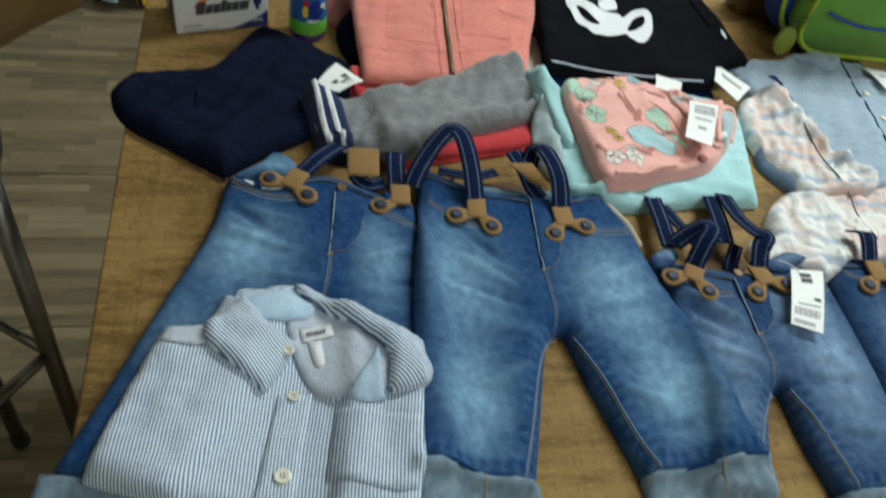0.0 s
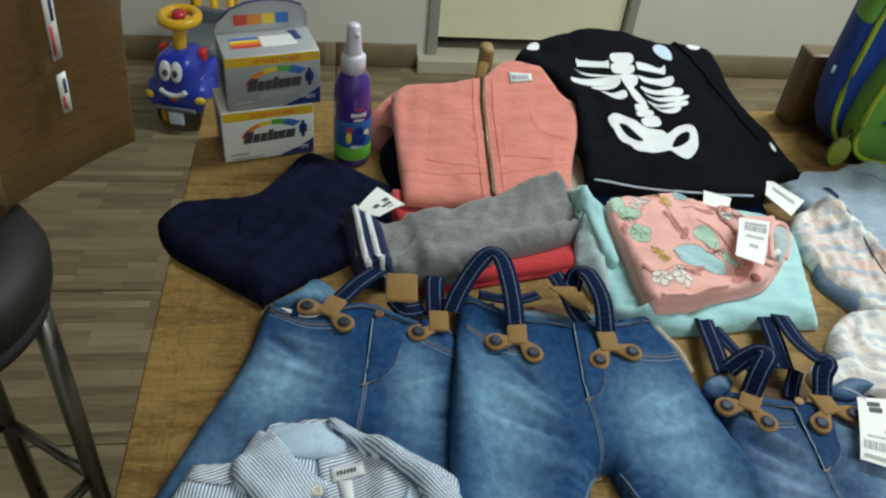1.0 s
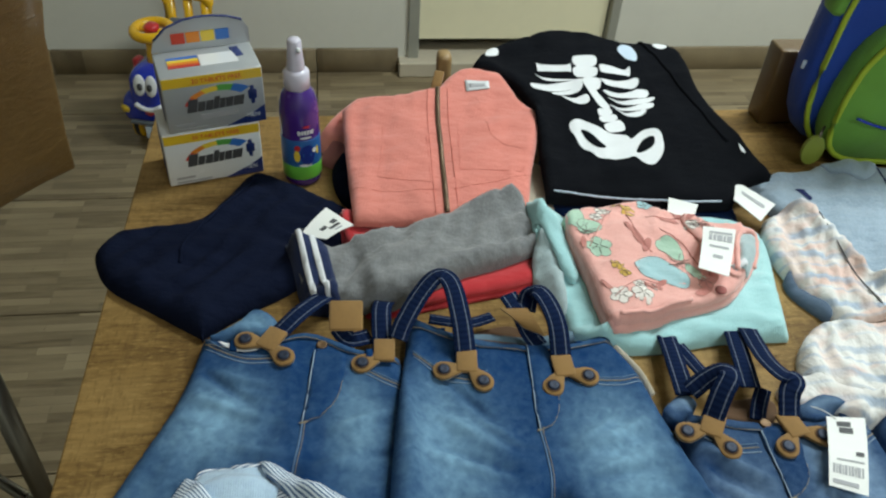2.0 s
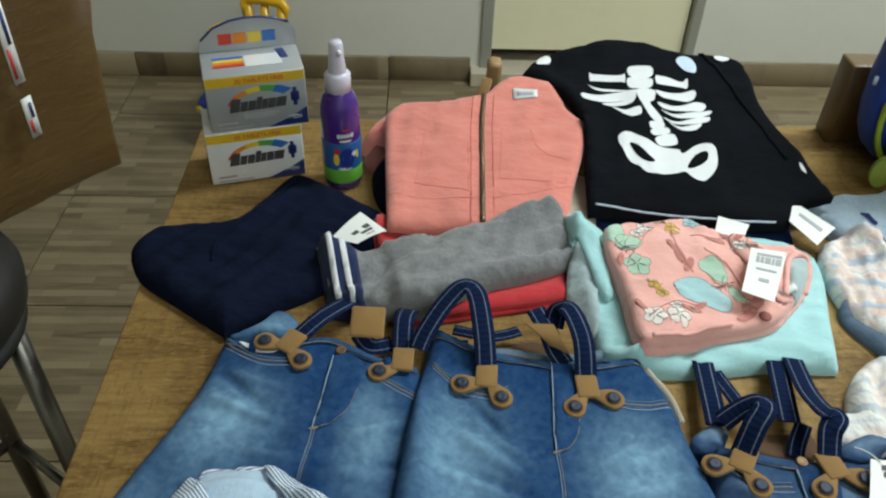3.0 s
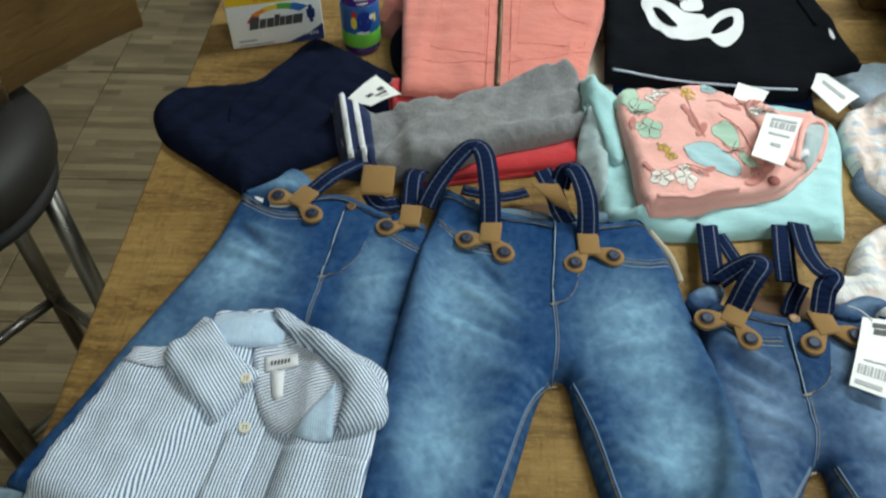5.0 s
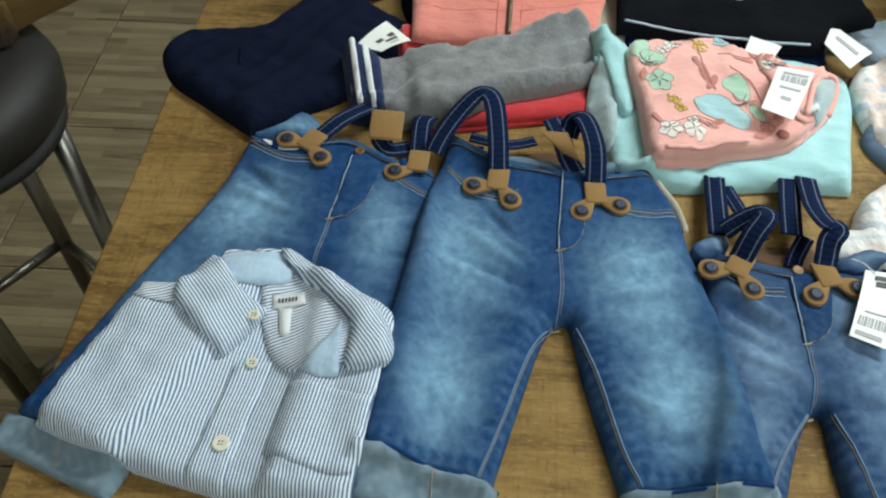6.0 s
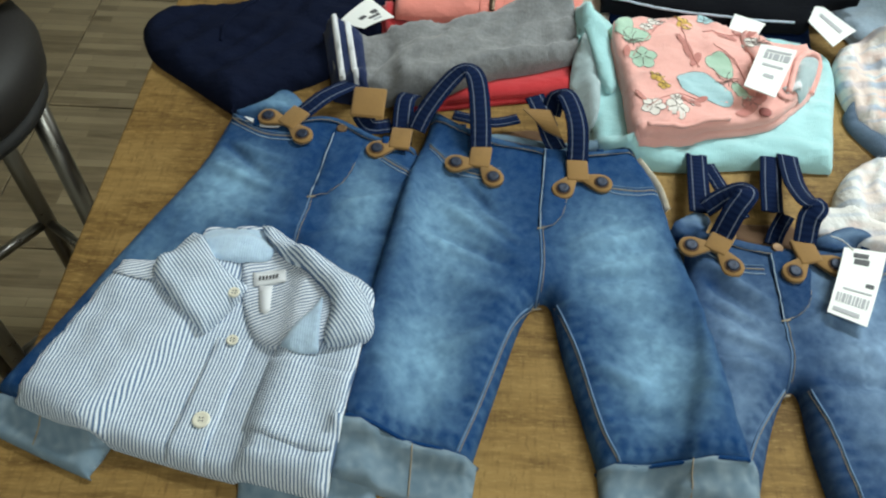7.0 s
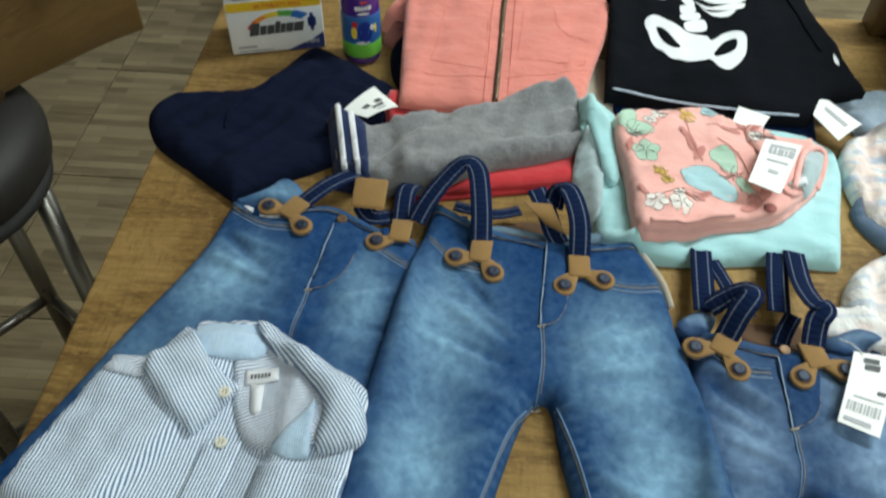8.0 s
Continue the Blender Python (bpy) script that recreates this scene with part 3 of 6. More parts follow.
def stitch(name, points, material, parent, r=0.0008, n=6, up=0.0005, even=0):
    """A line of thread or a seam lying on the cloth; even: how far its height is evened out."""
    p = curve(points, n)
    h = np.array([top(a, c) + up for a, c in p])
    if even:
        q = np.pad(h, even, mode="edge")
        h = np.convolve(q, np.ones(2 * even + 1) / (2 * even + 1), "valid")
    return part(name, tube_bm([(a, c, z) for (a, c), z in zip(p, h)], r, 6), material, parent)


def ribbon(name, points, width, material, parent, label="", thick=0.0016, n=8, lean=None):
    """Flat webbing along a path of (x, y, z); lean: the side direction, if not level."""
    p = curve(points, n)
    bm = bmesh.new()
    uv = bm.loops.layers.uv.new("UVMap")
    rows, run, where = [], 0.0, []
    for i, q in enumerate(p):
        d = Vector(p[min(i + 1, len(p) - 1)] - p[max(i - 1, 0)]).normalized()
        s = Vector(lean) if lean is not None else d.cross(Vector((0, 0, 1)))
        s = (s - s.dot(d) * d)
        s = s.normalized() if s.length > 1e-4 else Vector((1, 0, 0))
        nrm = s.cross(d).normalized()
        run += (Vector(p[i] - p[i - 1]).length if i else 0)
        q = Vector(q)
        rows.append([bm.verts.new(q + s * width * a + nrm * thick * b) for a, b in ((-0.5, 0), (-0.45, 0.5), (0, 0.6), (0.45, 0.5), (0.5, 0), (0.45, -0.5), (0, -0.6), (-0.45, -0.5))])
        where.append(run)
    us = (0, 0.05, 0.5, 0.95, 1, 0.95, 0.5, 0.05)
    for i in range(len(rows) - 1):
        for k in range(8):
            l = (k + 1) % 8
            f = bm.faces.new((rows[i][k], rows[i][l], rows[i + 1][l], rows[i + 1][k]))
            for lp, (uu, vv) in zip(f.loops, ((us[k], where[i]), (us[l], where[i]), (us[l], where[i + 1]), (us[k], where[i + 1]))):
                lp[uv].uv = (uu, vv)
    bm.faces.new(rows[0][::-1])
    bm.faces.new(rows[-1])
    bmesh.ops.recalc_face_normals(bm, faces=bm.faces)
    return part(name, bm, material, parent, label)


def slab(name, corners, thick, material, parent=None, label="", bow=0.0):
    """A thin card or tag between four corners (x, y, z), bowed a little."""
    a, b, c, d = [Vector(q) for q in corners]
    nrm = (b - a).cross(d - a).normalized()
    if nrm.z < 0:
        nrm = -nrm
    bm = bmesh.new()
    n = 6
    lo, hi = [], []
    for j in range(n + 1):
        for i in range(n + 1):
            u, v = i / n, j / n
            q = (a * (1 - u) + b * u) * (1 - v) + (d * (1 - u) + c * u) * v + nrm * bow * 4 * v * (1 - v)
            lo.append(bm.verts.new(q))
            hi.append(bm.verts.new(q + nrm * thick))
    k = lambda i, j: j * (n + 1) + i
    for j in range(n):
        for i in range(n):
            bm.faces.new((hi[k(i, j)], hi[k(i + 1, j)], hi[k(i + 1, j + 1)], hi[k(i, j + 1)]))
            bm.faces.new((lo[k(i, j + 1)], lo[k(i + 1, j + 1)], lo[k(i + 1, j)], lo[k(i, j)]))
    ring = [k(i, 0) for i in range(n)] + [k(n, j) for j in range(n)] + [k(n - i, n) for i in range(n)] + [k(0, n - j) for j in range(n)]
    for p, q in zip(ring, ring[1:] + ring[:1]):
        bm.faces.new((lo[p], lo[q], hi[q], hi[p]))
    bmesh.ops.recalc_face_normals(bm, faces=bm.faces)
    at = (a + b + c + d) / 4 if parent is None else None
    return part(name, bm, material, parent, label, smooth=False, at=at)


def hang_tag(corners, bars, label, bow=0.002, string=None):
    """A white card tag with printed bars: (u0, v0, u1, v1, material) in the card's own square."""
    ob = slab("price_tag", corners, 0.0007, "paper", bow=bow)
    a, b, c, d = [Vector(q) for q in corners]
    nrm = (b - a).cross(d - a).normalized()
    nrm = -nrm if nrm.z < 0 else nrm
    at = lambda u, v: (a * (1 - u) + b * u) * (1 - v) + (d * (1 - u) + c * u) * v + nrm * (bow * 4 * v * (1 - v) + 0.0009)
    for u0, v0, u1, v1, m in bars:
        slab("print", (at(u0, v0), at(u1, v0), at(u1, v1), at(u0, v1)), 0.0003, m, ob)
    if string:
        part("string", tube_bm(curve(string, 6), 0.0005, 5), "paper", ob)
    return tagged(ob, label, "price tag", "price tags on the clothes")


def lettering(name, text, size, m, material, parent, label=""):
    cu = bpy.data.curves.new("text", "FONT")
    cu.body, cu.size, cu.extrude, cu.align_x = text, size, 0.0002, "CENTER"
    tmp = new("tmp", cu)
    me = bpy.data.meshes.new_from_object(tmp.evaluated_get(bpy.context.evaluated_depsgraph_get()))
    bpy.data.objects.remove(tmp)
    bm = bmesh.new()
    bm.from_mesh(me)
    bpy.data.meshes.remove(me)
    bmesh.ops.transform(bm, matrix=m, verts=bm.verts)
    return part(name, bm, material, parent, label, smooth=False)


# ---------------------------------------------------------------- the room
WALL_Y = 2.54
L, Rr, B, F, H = -2.25, 3.35, -1.83, WALL_Y, 2.6


def structure(name, bm, material, label, category="wall"):
    return tagged(part(name, bm, material, label=label, smooth=False), label, category, kind="structure")


structure("floor", box_bm((L, B, -0.12), (Rr, F + 0.3, -0.012)), "dark", "grout bed under the wood-print floor tiles", "floor")
structure("ceiling", box_bm((L - 0.1, B - 0.1, H), (Rr + 0.1, F + 0.3, H + 0.1)), "ceil", "plain white painted ceiling", "ceiling")
structure("wall_west", box_bm((L - 0.1, B, 0), (L, F, H)), "wall", "plain grey-white painted wall")
structure("wall_east", box_bm((Rr, B, 0), (Rr + 0.1, F, H)), "wall", "plain grey-white painted wall")
structure("wall_south", box_bm((L - 0.1, B - 0.1, 0), (Rr + 0.1, B, H)), "wall", "plain grey-white painted wall")
DOOR0, DOOR1 = 0.462, 1.12
structure("wall_north", box_bm((L, F, 0), (DOOR0, F + 0.12, H)), "wall", "grey-white painted wall beside the cream door")
structure("wall_north_east", box_bm((DOOR1 + 0.03, F, 0), (Rr, F + 0.12, H)), "wall", "grey-white painted wall beside the cream door")
structure("wall_north_lintel", box_bm((DOOR0, F, 2.08), (DOOR1 + 0.03, F + 0.12, H)), "wall", "painted wall over the door")
# added sheet, dark by colour, for the shade seen in the gap under the door
structure("wall_behind_door", box_bm((DOOR0 - 0.1, F + 0.2, 0), (DOOR1 + 0.1, F + 0.28, H)), "dark", "added dark backing that gives the door gap its shade")
jambs = structure("door_jamb", box_bm((DOOR0, F - 0.012, 0), (DOOR0 + 0.035, F + 0.12, 2.08), 0.003), "jamb", "grey-painted door jamb", "door frame")
structure("door_jamb", box_bm((DOOR1, F - 0.012, 0), (DOOR1 + 0.03, F + 0.12, 2.08), 0.003), "jamb", "grey-painted door jamb", "door frame")
door = structure("door_1", box_bm((DOOR0 + 0.033, F + 0.02, 0.10), (DOOR1 - 0.004, F + 0.055, 2.07), 0.003), "cream", "cream-painted plain door, raised off the floor", "door")
structure("door_sill", box_bm((DOOR0 - 0.03, F - 0.05, 0.0), (DOOR1 + 0.03, F + 0.12, 0.05), 0.004), "stone", "pale stone door sill", "sill")

# floor tiles, one object each on one mesh
floor = bpy.data.objects["floor"]
TILE, ROW = 0.808, 0.413
bm = box_bm((0.0015, 0.0015, -0.012), (TILE - 0.0015, ROW - 0.0015, 0.0), 0.0012, seg=1)
tile_mesh = bpy.data.meshes.new("floor_tile")
bm.to_mesh(tile_mesh)
bm.free()
tile_mesh.materials.append(M["tile"])
ty = 2.291 + ROW
while ty > B:
    tx = -0.64 - 2 * TILE
    ty -= ROW
    while tx < Rr - 0.01:
        ob = new("floor_tile", tile_mesh)
        ob.parent, ob.location = floor, (tx, ty, 0)
        tx += TILE
for x0, x1 in ((L, DOOR0 - 0.03), (DOOR1 + 0.03, Rr)):
    base = tagged(empty("baseboard", (x0, F - 0.012, 0)), "wood-print tile skirting along the wall", "skirting", kind="structure")
    x = x0
    while x < x1 - 0.01:
        e = min(x + 0.05 + TILE - ((x + 0.05 + 0.64 + 8 * TILE) % TILE), x1)
        part("skirting_tile", box_bm((x + 0.001, F - 0.012, 0.0), (e - 0.001, F, 0.082), 0.002, seg=1), "tile", base)
        x = e
for lx, ly, lz, _ in LAMPS:
    fx = empty("ceiling_lamp", (lx, ly, lz))
    part("housing", box_bm((lx - 0.6, ly - 0.14, lz), (lx + 0.6, ly + 0.14, H), 0.006), "ceil", fx)
    for dy in (-0.07, 0.07):
        part("tube", tube_bm([(lx - 0.56, ly + dy, lz - 0.005), (lx + 0.56, ly + dy, lz - 0.005)], 0.014, 12), "glow", fx, "glowing fluorescent tube")
    tagged(fx, "white fluorescent batten fixed to the ceiling", "ceiling lamp", "ceiling lamps")

# ---------------------------------------------------------------- table, chairs, stool, carton
TX0, TX1, TY0, TY1 = -0.003, 1.55, 0.20, 1.040


def table():
    t = empty("dining_table", (0.5 * (TX0 + TX1), 0.5 * (TY0 + TY1), 0))
    part("tabletop", box_bm((TX0, TY0, TABLE - 0.035), (TX1, TY1, TABLE), 0.003), "table", t)
    for x in (TX0 + 0.06, TX1 - 0.13):
        for y in (TY0 + 0.05, TY1 - 0.12):
            part("leg", box_bm((x, y, 0), (x + 0.07, y + 0.07, TABLE - 0.035), 0.004), "chairwood", t)
    for y in (TY0 + 0.06, TY1 - 0.08):
        part("apron", box_bm((TX0 + 0.13, y, TABLE - 0.115), (TX1 - 0.13, y + 0.022, TABLE - 0.035), 0.002), "chairwood", t)
    return tagged(t, "brown wooden table with a worn mottled top", "table")


def dining_chair(x, y, w, tops, name_label, wood="chairwood", post="tanwood"):
    """A wooden chair that stands behind the table, back towards it."""
    c = empty("dining_chair", (x, y + 0.2, 0))
    top_z = min(tops)
    for dx, z1 in zip((-w / 2, w / 2 - 0.026), tops):
        part("back_post", box_bm((x + dx, y, 0), (x + dx + 0.018, y + 0.026, z1), 0.006), post, c)
        part("leg", box_bm((x + dx, y + 0.36, 0), (x + dx + 0.035, y + 0.395, 0.43), 0.004), wood, c)
    part("seat", box_bm((x - w / 2, y + 0.03, 0.43), (x + w / 2, y + 0.41, 0.465), 0.01), wood, c)
    part("top_rail", box_bm((x - w / 2 + 0.035, y + 0.004, top_z - 0.10), (x + w / 2 - 0.035, y + 0.024, top_z - 0.02), 0.004), wood, c)
    part("back_slat", box_bm((x - w / 2 + 0.035, y + 0.006, 0.56), (x + w / 2 - 0.035, y + 0.022, 0.62), 0.003), wood, c)
    return tagged(c, name_label, "chair", "chairs")


def bar_stool(x, y):
    s = empty("bar_stool", (x, y, 0))
    k = 1.0
    part("seat", lathe_bm([(0.10 * k, 0.705), (0.122 * k, 0.708), (0.134 * k, 0.722), (0.137 * k, 0.745), (0.129 * k, 0.766), (0.10 * k, 0.776), (0.05, 0.780), (0.002, 0.780)], pose(x, y, 0), 56), "vinyl", s, "round padded black vinyl seat")
    part("seat_ring", lathe_bm([(0.112 * k, 0.692), (0.126 * k, 0.694), (0.126 * k, 0.710), (0.112 * k, 0.710)], pose(x, y, 0), 48), "rubber", s)
    feet = [(x + 0.113 * math.cos(radians(q)), y + 0.113 * math.sin(radians(q))) for q in (10, 100, 190, 280)]
    for fx, fy in feet:
        part("leg", tube_bm([(fx, fy, 0.700), (fx, fy, 0.36), (fx, fy, 0.006)], 0.0115, 14), "chrome", s)
        part("rubber_foot", lathe_bm([(0.013, 0.0), (0.014, 0.002), (0.014, 0.022), (0.0125, 0.025)], pose(fx, fy, 0), 16), "rubber", s)
    for (ax, ay), (bx, by) in zip(feet, feet[1:] + feet[:1]):
        part("footrest", tube_bm([(ax, ay, 0.385), (bx, by, 0.385)], 0.0075, 10), "chrome", s)
    return tagged(s, "bar stool with round black padded seat and chrome legs", "stool")


def carton():
    """A big taped carton standing on the stool, turned a little."""
    z0, h, a = 0.782, 0.46, 56.0
    w, d = 0.40, 0.30
    m = pose(-0.062, 0.893, z0, 0, 0, a)
    m = m @ Matrix(((1, 0, 0, 0), (0, 1, -0.16, 0), (0, 0, 1, 0), (0, 0, 0, 1)))  # the full carton bulges outwards
    c = empty("cardboard_box", m.translation)
    bm = box_bm((-w, 0, 0), (0, d, h), 0.004)
    bmesh.ops.subdivide_edges(bm, edges=bm.edges[:], cuts=11, use_grid_fill=True)
    for v in bm.verts:
        v.co += 0.007 * noise.noise_vector(v.co * 7) + 0.003 * noise.noise_vector(v.co * 19)
    bmesh.ops.transform(bm, matrix=m, verts=bm.verts)
    part("carton", bm, "card", c)
    for lo, hi in (((-w * 0.62, -0.0054, 0.0), (-w * 0.42, -0.0044, h)),):
        bm = box_bm(lo, hi)
        bmesh.ops.subdivide_edges(bm, edges=bm.edges[:], cuts=9, use_grid_fill=True)
        for v in bm.verts:
            v.co.y += 0.0022 * noise.noise(v.co * 60)
        bmesh.ops.transform(bm, matrix=m, verts=bm.verts)
        part("tape", bm, "tape", c, "shiny creased parcel tape")
    for zc, hh in ((0.092, 0.045), (0.153, 0.080)):
        s = part("label_strip", box_bm((-0.088, -0.0095, zc), (-0.078, -0.0078, zc + hh), m=m @ pose(0, 0, 0, 0, -4, 0)), "paper", c, "narrow printed paper strip")
        part("print", box_bm((-0.0865, -0.0102, zc + 0.006), (-0.0838, -0.0096, zc + hh * 0.45), m=m @ pose(0, 0, 0, 0, -4, 0)), "toyred", s)
        part("print", box_bm((-0.0830, -0.0102, zc + hh * 0.5), (-0.0800, -0.0096, zc + hh - 0.006), m=m @ pose(0, 0, 0, 0, -4, 0)), "navycard", s)
    return tagged(c, "large brown cardboard carton with shiny tape, on a stool", "box")


table()
dining_chair(0.477, 1.052, 0.25, (0.824, 0.790), "wooden chair pushed up behind the table")
bar_stool(-0.250, 0.702)
carton()

# ---------------------------------------------------------------- jeans


def button_tab(x, y, turn, parent, spread=(56, 56), size=1.14, loops=(-1, 1)):
    """A suede brace end: a square tab and two round loops on metal buttons."""
    z = top(x, y) + 0.003
    m = pose(x, y, z, 4, 0, turn)
    k = size
    tab = part("brace_tab", box_bm((-0.0080 * k, -0.003 * k, 0), (0.0080 * k, 0.0175 * k, 0.0042), 0.0014, m), "suede", parent, "tan suede brace tab")
    for side in loops:
        a = m @ pose(side * 0.003 * k, 0.001 * k, 0.0004, 0, 0, side * spread[side > 0])
        r = 0.0080 * k
        out = [(r * math.cos(q), r * math.sin(q) - 0.0150 * k) for q in np.linspace(math.pi * 0.86, math.pi * 2.14, 16)] + [(0.0026 * k, 0.001 * k), (-0.0026 * k, 0.001 * k)]
        loop = bmesh.new()
        lo = [loop.verts.new((px, py, -0.0008)) for px, py in out]
        hi = [loop.verts.new((px, py, 0.0028)) for px, py in out]
        loop.faces.new(hi)
        loop.faces.new(lo[::-1])
        for i in range(len(out)):
            j = (i + 1) % len(out)
            loop.faces.new((lo[i], lo[j], hi[j], hi[i]))
        bmesh.ops.bevel(loop, geom=[e for e in loop.edges if all(v.co.z > 0.002 for v in e.verts)], offset=0.0007, segments=1, affect="EDGES")
        bmesh.ops.transform(loop, matrix=a, verts=loop.verts)
        lp = part("loop", loop, "suede", tab)
        part("ring", tube_bm([a @ Vector((0.0050 * k * math.cos(q), 0.0050 * k * math.sin(q) - 0.0148 * k, 0.0029)) for q in np.linspace(0, 2 * math.pi, 20, False)], 0.0008, 6, True), "suede_dark", lp)
        part("button", lathe_bm([(0.0042 * k, 0.002), (0.0045 * k, 0.0040), (0.0034 * k, 0.0052), (0.0014 * k, 0.0044), (0.0002, 0.0044)], a @ pose(0, -0.0148 * k, 0), 18), "rivet", lp, "dark metal button")
    return tab


def blobs(spots, floor_=0.06):
    def f(x, y):
        v = np.full(x.shape, floor_)
        for cx, cy, rx, ry, k in spots:
            v = v + 1.12 * k * np.exp(-((((x - cx) / (1.18 * rx)) ** 2 + ((y - cy) / (1.18 * ry)) ** 2) ** 1.15) * 1.1)
        s = 0.28 * (value_noise(x * 60, y * 34, 5) - 0.5) + 0.5 * (value_noise(x * 170, y * 110, 9) - 0.5) + 0.6 * (value_noise(x * 330, y * 300, 2) - 0.5)
        v = v * (1 + 0.42 * s) + 0.07 * s
        return np.clip(v, 0, 1)

    return f


def jeans(label, shape, spots, fly, pockets, inseams, hems, band, material="denim_a", thick=0.020, creases=(), whiskers=(), group="denim trousers with braces", ground=0.085):
    """Child's jeans laid flat: legs, waistband, fly, pocket mouths, seams, turned hems."""
    def folds(x, y):
        z = np.zeros(x.shape)
        for (ax, ay), (bx, by), w, k in whiskers:
            ex, ey = bx - ax, by - ay
            l = math.hypot(ex, ey)
            t = ((x - ax) * ex + (y - ay) * ey) / l / l
            d = ((x - ax) * ey - (y - ay) * ex) / l
            z = z + 1.35 * k * np.exp(-((d / w) ** 2)) * np.clip(1 - (2 * t - 1) ** 2, 0, 1)
        return z

    outline = curve(shape, 8, True)
    seams = []
    for p in inseams:
        side = -1 if p[-1][0] < p[0][0] else 1
        seams.append([(a + side * (0.003 + 0.006 * min(1, 3 * i / len(p))), c) for i, (a, c) in enumerate(p)])
    rims = [[h[0], h[2]] for h in hems]

    def wash_and_shade(x, y):
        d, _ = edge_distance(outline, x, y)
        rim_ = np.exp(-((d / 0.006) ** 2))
        # ridges wash paler; sunk creases get their shade as darker denim
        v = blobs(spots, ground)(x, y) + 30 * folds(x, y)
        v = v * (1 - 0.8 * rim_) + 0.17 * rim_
        for line in seams:
            e, run = along(curve(line, 4), x, y)
            w = np.exp(-(((e - 0.006) / 0.005) ** 2))
            v = v * (1 - 0.5 * w) + w * (0.03 + 0.15 * (np.sin(run * 2 * math.pi / 0.0105 + 2 * value_noise(run * 60, run * 0, 3)) > 0.1))
        for line in rims:
            e, run = along(line, x, y)
            w = np.exp(-(((e - 0.009) / 0.005) ** 2))
            v = v * (1 - 0.6 * w) + w * (0.0 + 0.16 * (np.sin(run * 2 * math.pi / 0.0095 + 2 * value_noise(run * 50, run * 0, 8)) > 0.25))
        return np.clip(v, 0, 1)

    body = cloth("jeans", shape, thick, material, None, round_=0.014, cell=0.0032, fade=wash_and_shade, rim=0.34, extra=folds,
                 creases=[(8, 0.07, 0.016, 0.0030, 3), (-22, 0.06, 0.020, 0.0028, 7), (75, 0.10, 0.03, 0.003, 12)] + list(creases))
    tagged(body, label, "jeans", group)
    cloth("waistband", band, 0.0035, material, body, round_=0.003, cell=0.004, drape=1, rim=0.5, fade=blobs([], 0.20))
    stitch("waist_seam", band[len(band) // 2:], "thread", body, 0.00035)
    cloth("fly", fly, 0.0022, material, body, round_=0.002, cell=0.004, drape=1, rim=0.6, fade=blobs([], 0.12))
    stitch("fly_seam", fly[: len(fly) // 2], "paleseam", body, 0.0006)
    stitch("fly_stitch", fly[len(fly) // 2 - 1: len(fly) - 1], "thread", body, 0.00028)
    low, end = fly[len(fly) // 2 - 1], inseams[0][0]
    mid = ((low[0] + end[0]) / 2 + 0.002, (low[1] + end[1]) / 2)
    stitch("crotch_seam", [low, mid, end], "bluethread", body, 0.0007)
    stitch("crotch_stitch", [(p[0] + 0.0022, p[1]) for p in (low, mid, end)], "thread", body, 0.0003)
    for p in (low, end):
        part("bar_tack", box_bm((-0.0035, -0.0008, 0), (0.0035, 0.0008, 0.0009), 0.0003, pose(p[0] + 0.001, p[1], top(p[0], p[1]) + 0.0004, 0, 0, 12)), "thread", body, "tan bar tack")
    fx, fy = fly[0][0] + 0.006, fly[0][1] + 0.006
    part("waist_button", lathe_bm([(0.0046, 0), (0.0048, 0.0014), (0.0037, 0.0022), (0.0028, 0.0017), (0.0003, 0.0020)], pose(fx, fy, top(fx, fy) + 0.0004), 20), "brass", body, "worn copper waist button")
    for q in (0.16, 0.84):
        lx, ly = np.array(band[0]) * (1 - q) + np.array(band[len(band) // 2 - 1]) * q
        ly = ly - 0.012
        ribbon("belt_loop", [(lx, ly + 0.010, top(lx, ly + 0.008) + 0.001), (lx, ly, top(lx, ly) + 0.0035), (lx, ly - 0.010, top(lx, ly - 0.010) + 0.001)], 0.006, material, body, n=4)
    for p in pockets:
        stitch("pocket_seam", p, "thread", body, 0.00055)
        stitch("pocket_seam", [(a, b - 0.0045) for a, b in p], "paleseam", body, 0.00045)
        stitch("pocket_edge", [(a, b + 0.0035) for a, b in p], "bluethread", body, 0.0005)
    for p in seams:
        stitch("inseam", p, "bluethread", body, 0.0009)
        stitch("inseam_stitch", [(a + (0.0016 if p[-1][0] < p[0][0] else -0.0016), c) for a, c in p], "thread", body, 0.0003)
    for hem in hems:
        h = cloth("turned_hem", hem, 0.008, "denim_in", body, "pale turned-up denim hem", round_=0.005, cell=0.004, drape=3, rim=0.45, fade=lambda x, y: 0.35 + 0.7 * (value_noise(x * 420, y * 420, 4) - 0.5), creases=[(0, 0.05, 0.01, 0.002, 4)])
        stitch("hem_seam", [hem[0], hem[2]], material, h, 0.0016)
        mx, my = (np.array(hem[0]) * 0.45 + np.array(hem[2]) * 0.55), (np.array(hem[-1]) * 0.45 + np.array(hem[4]) * 0.55)
        stitch("side_stitch", [tuple(mx), tuple(my)], "thread", h, 0.0006)
    return body


def brace(points, parent, label="", w=0.0185, lean=None):
    return ribbon("brace", points, w, "strap", parent, label, lean=lean)


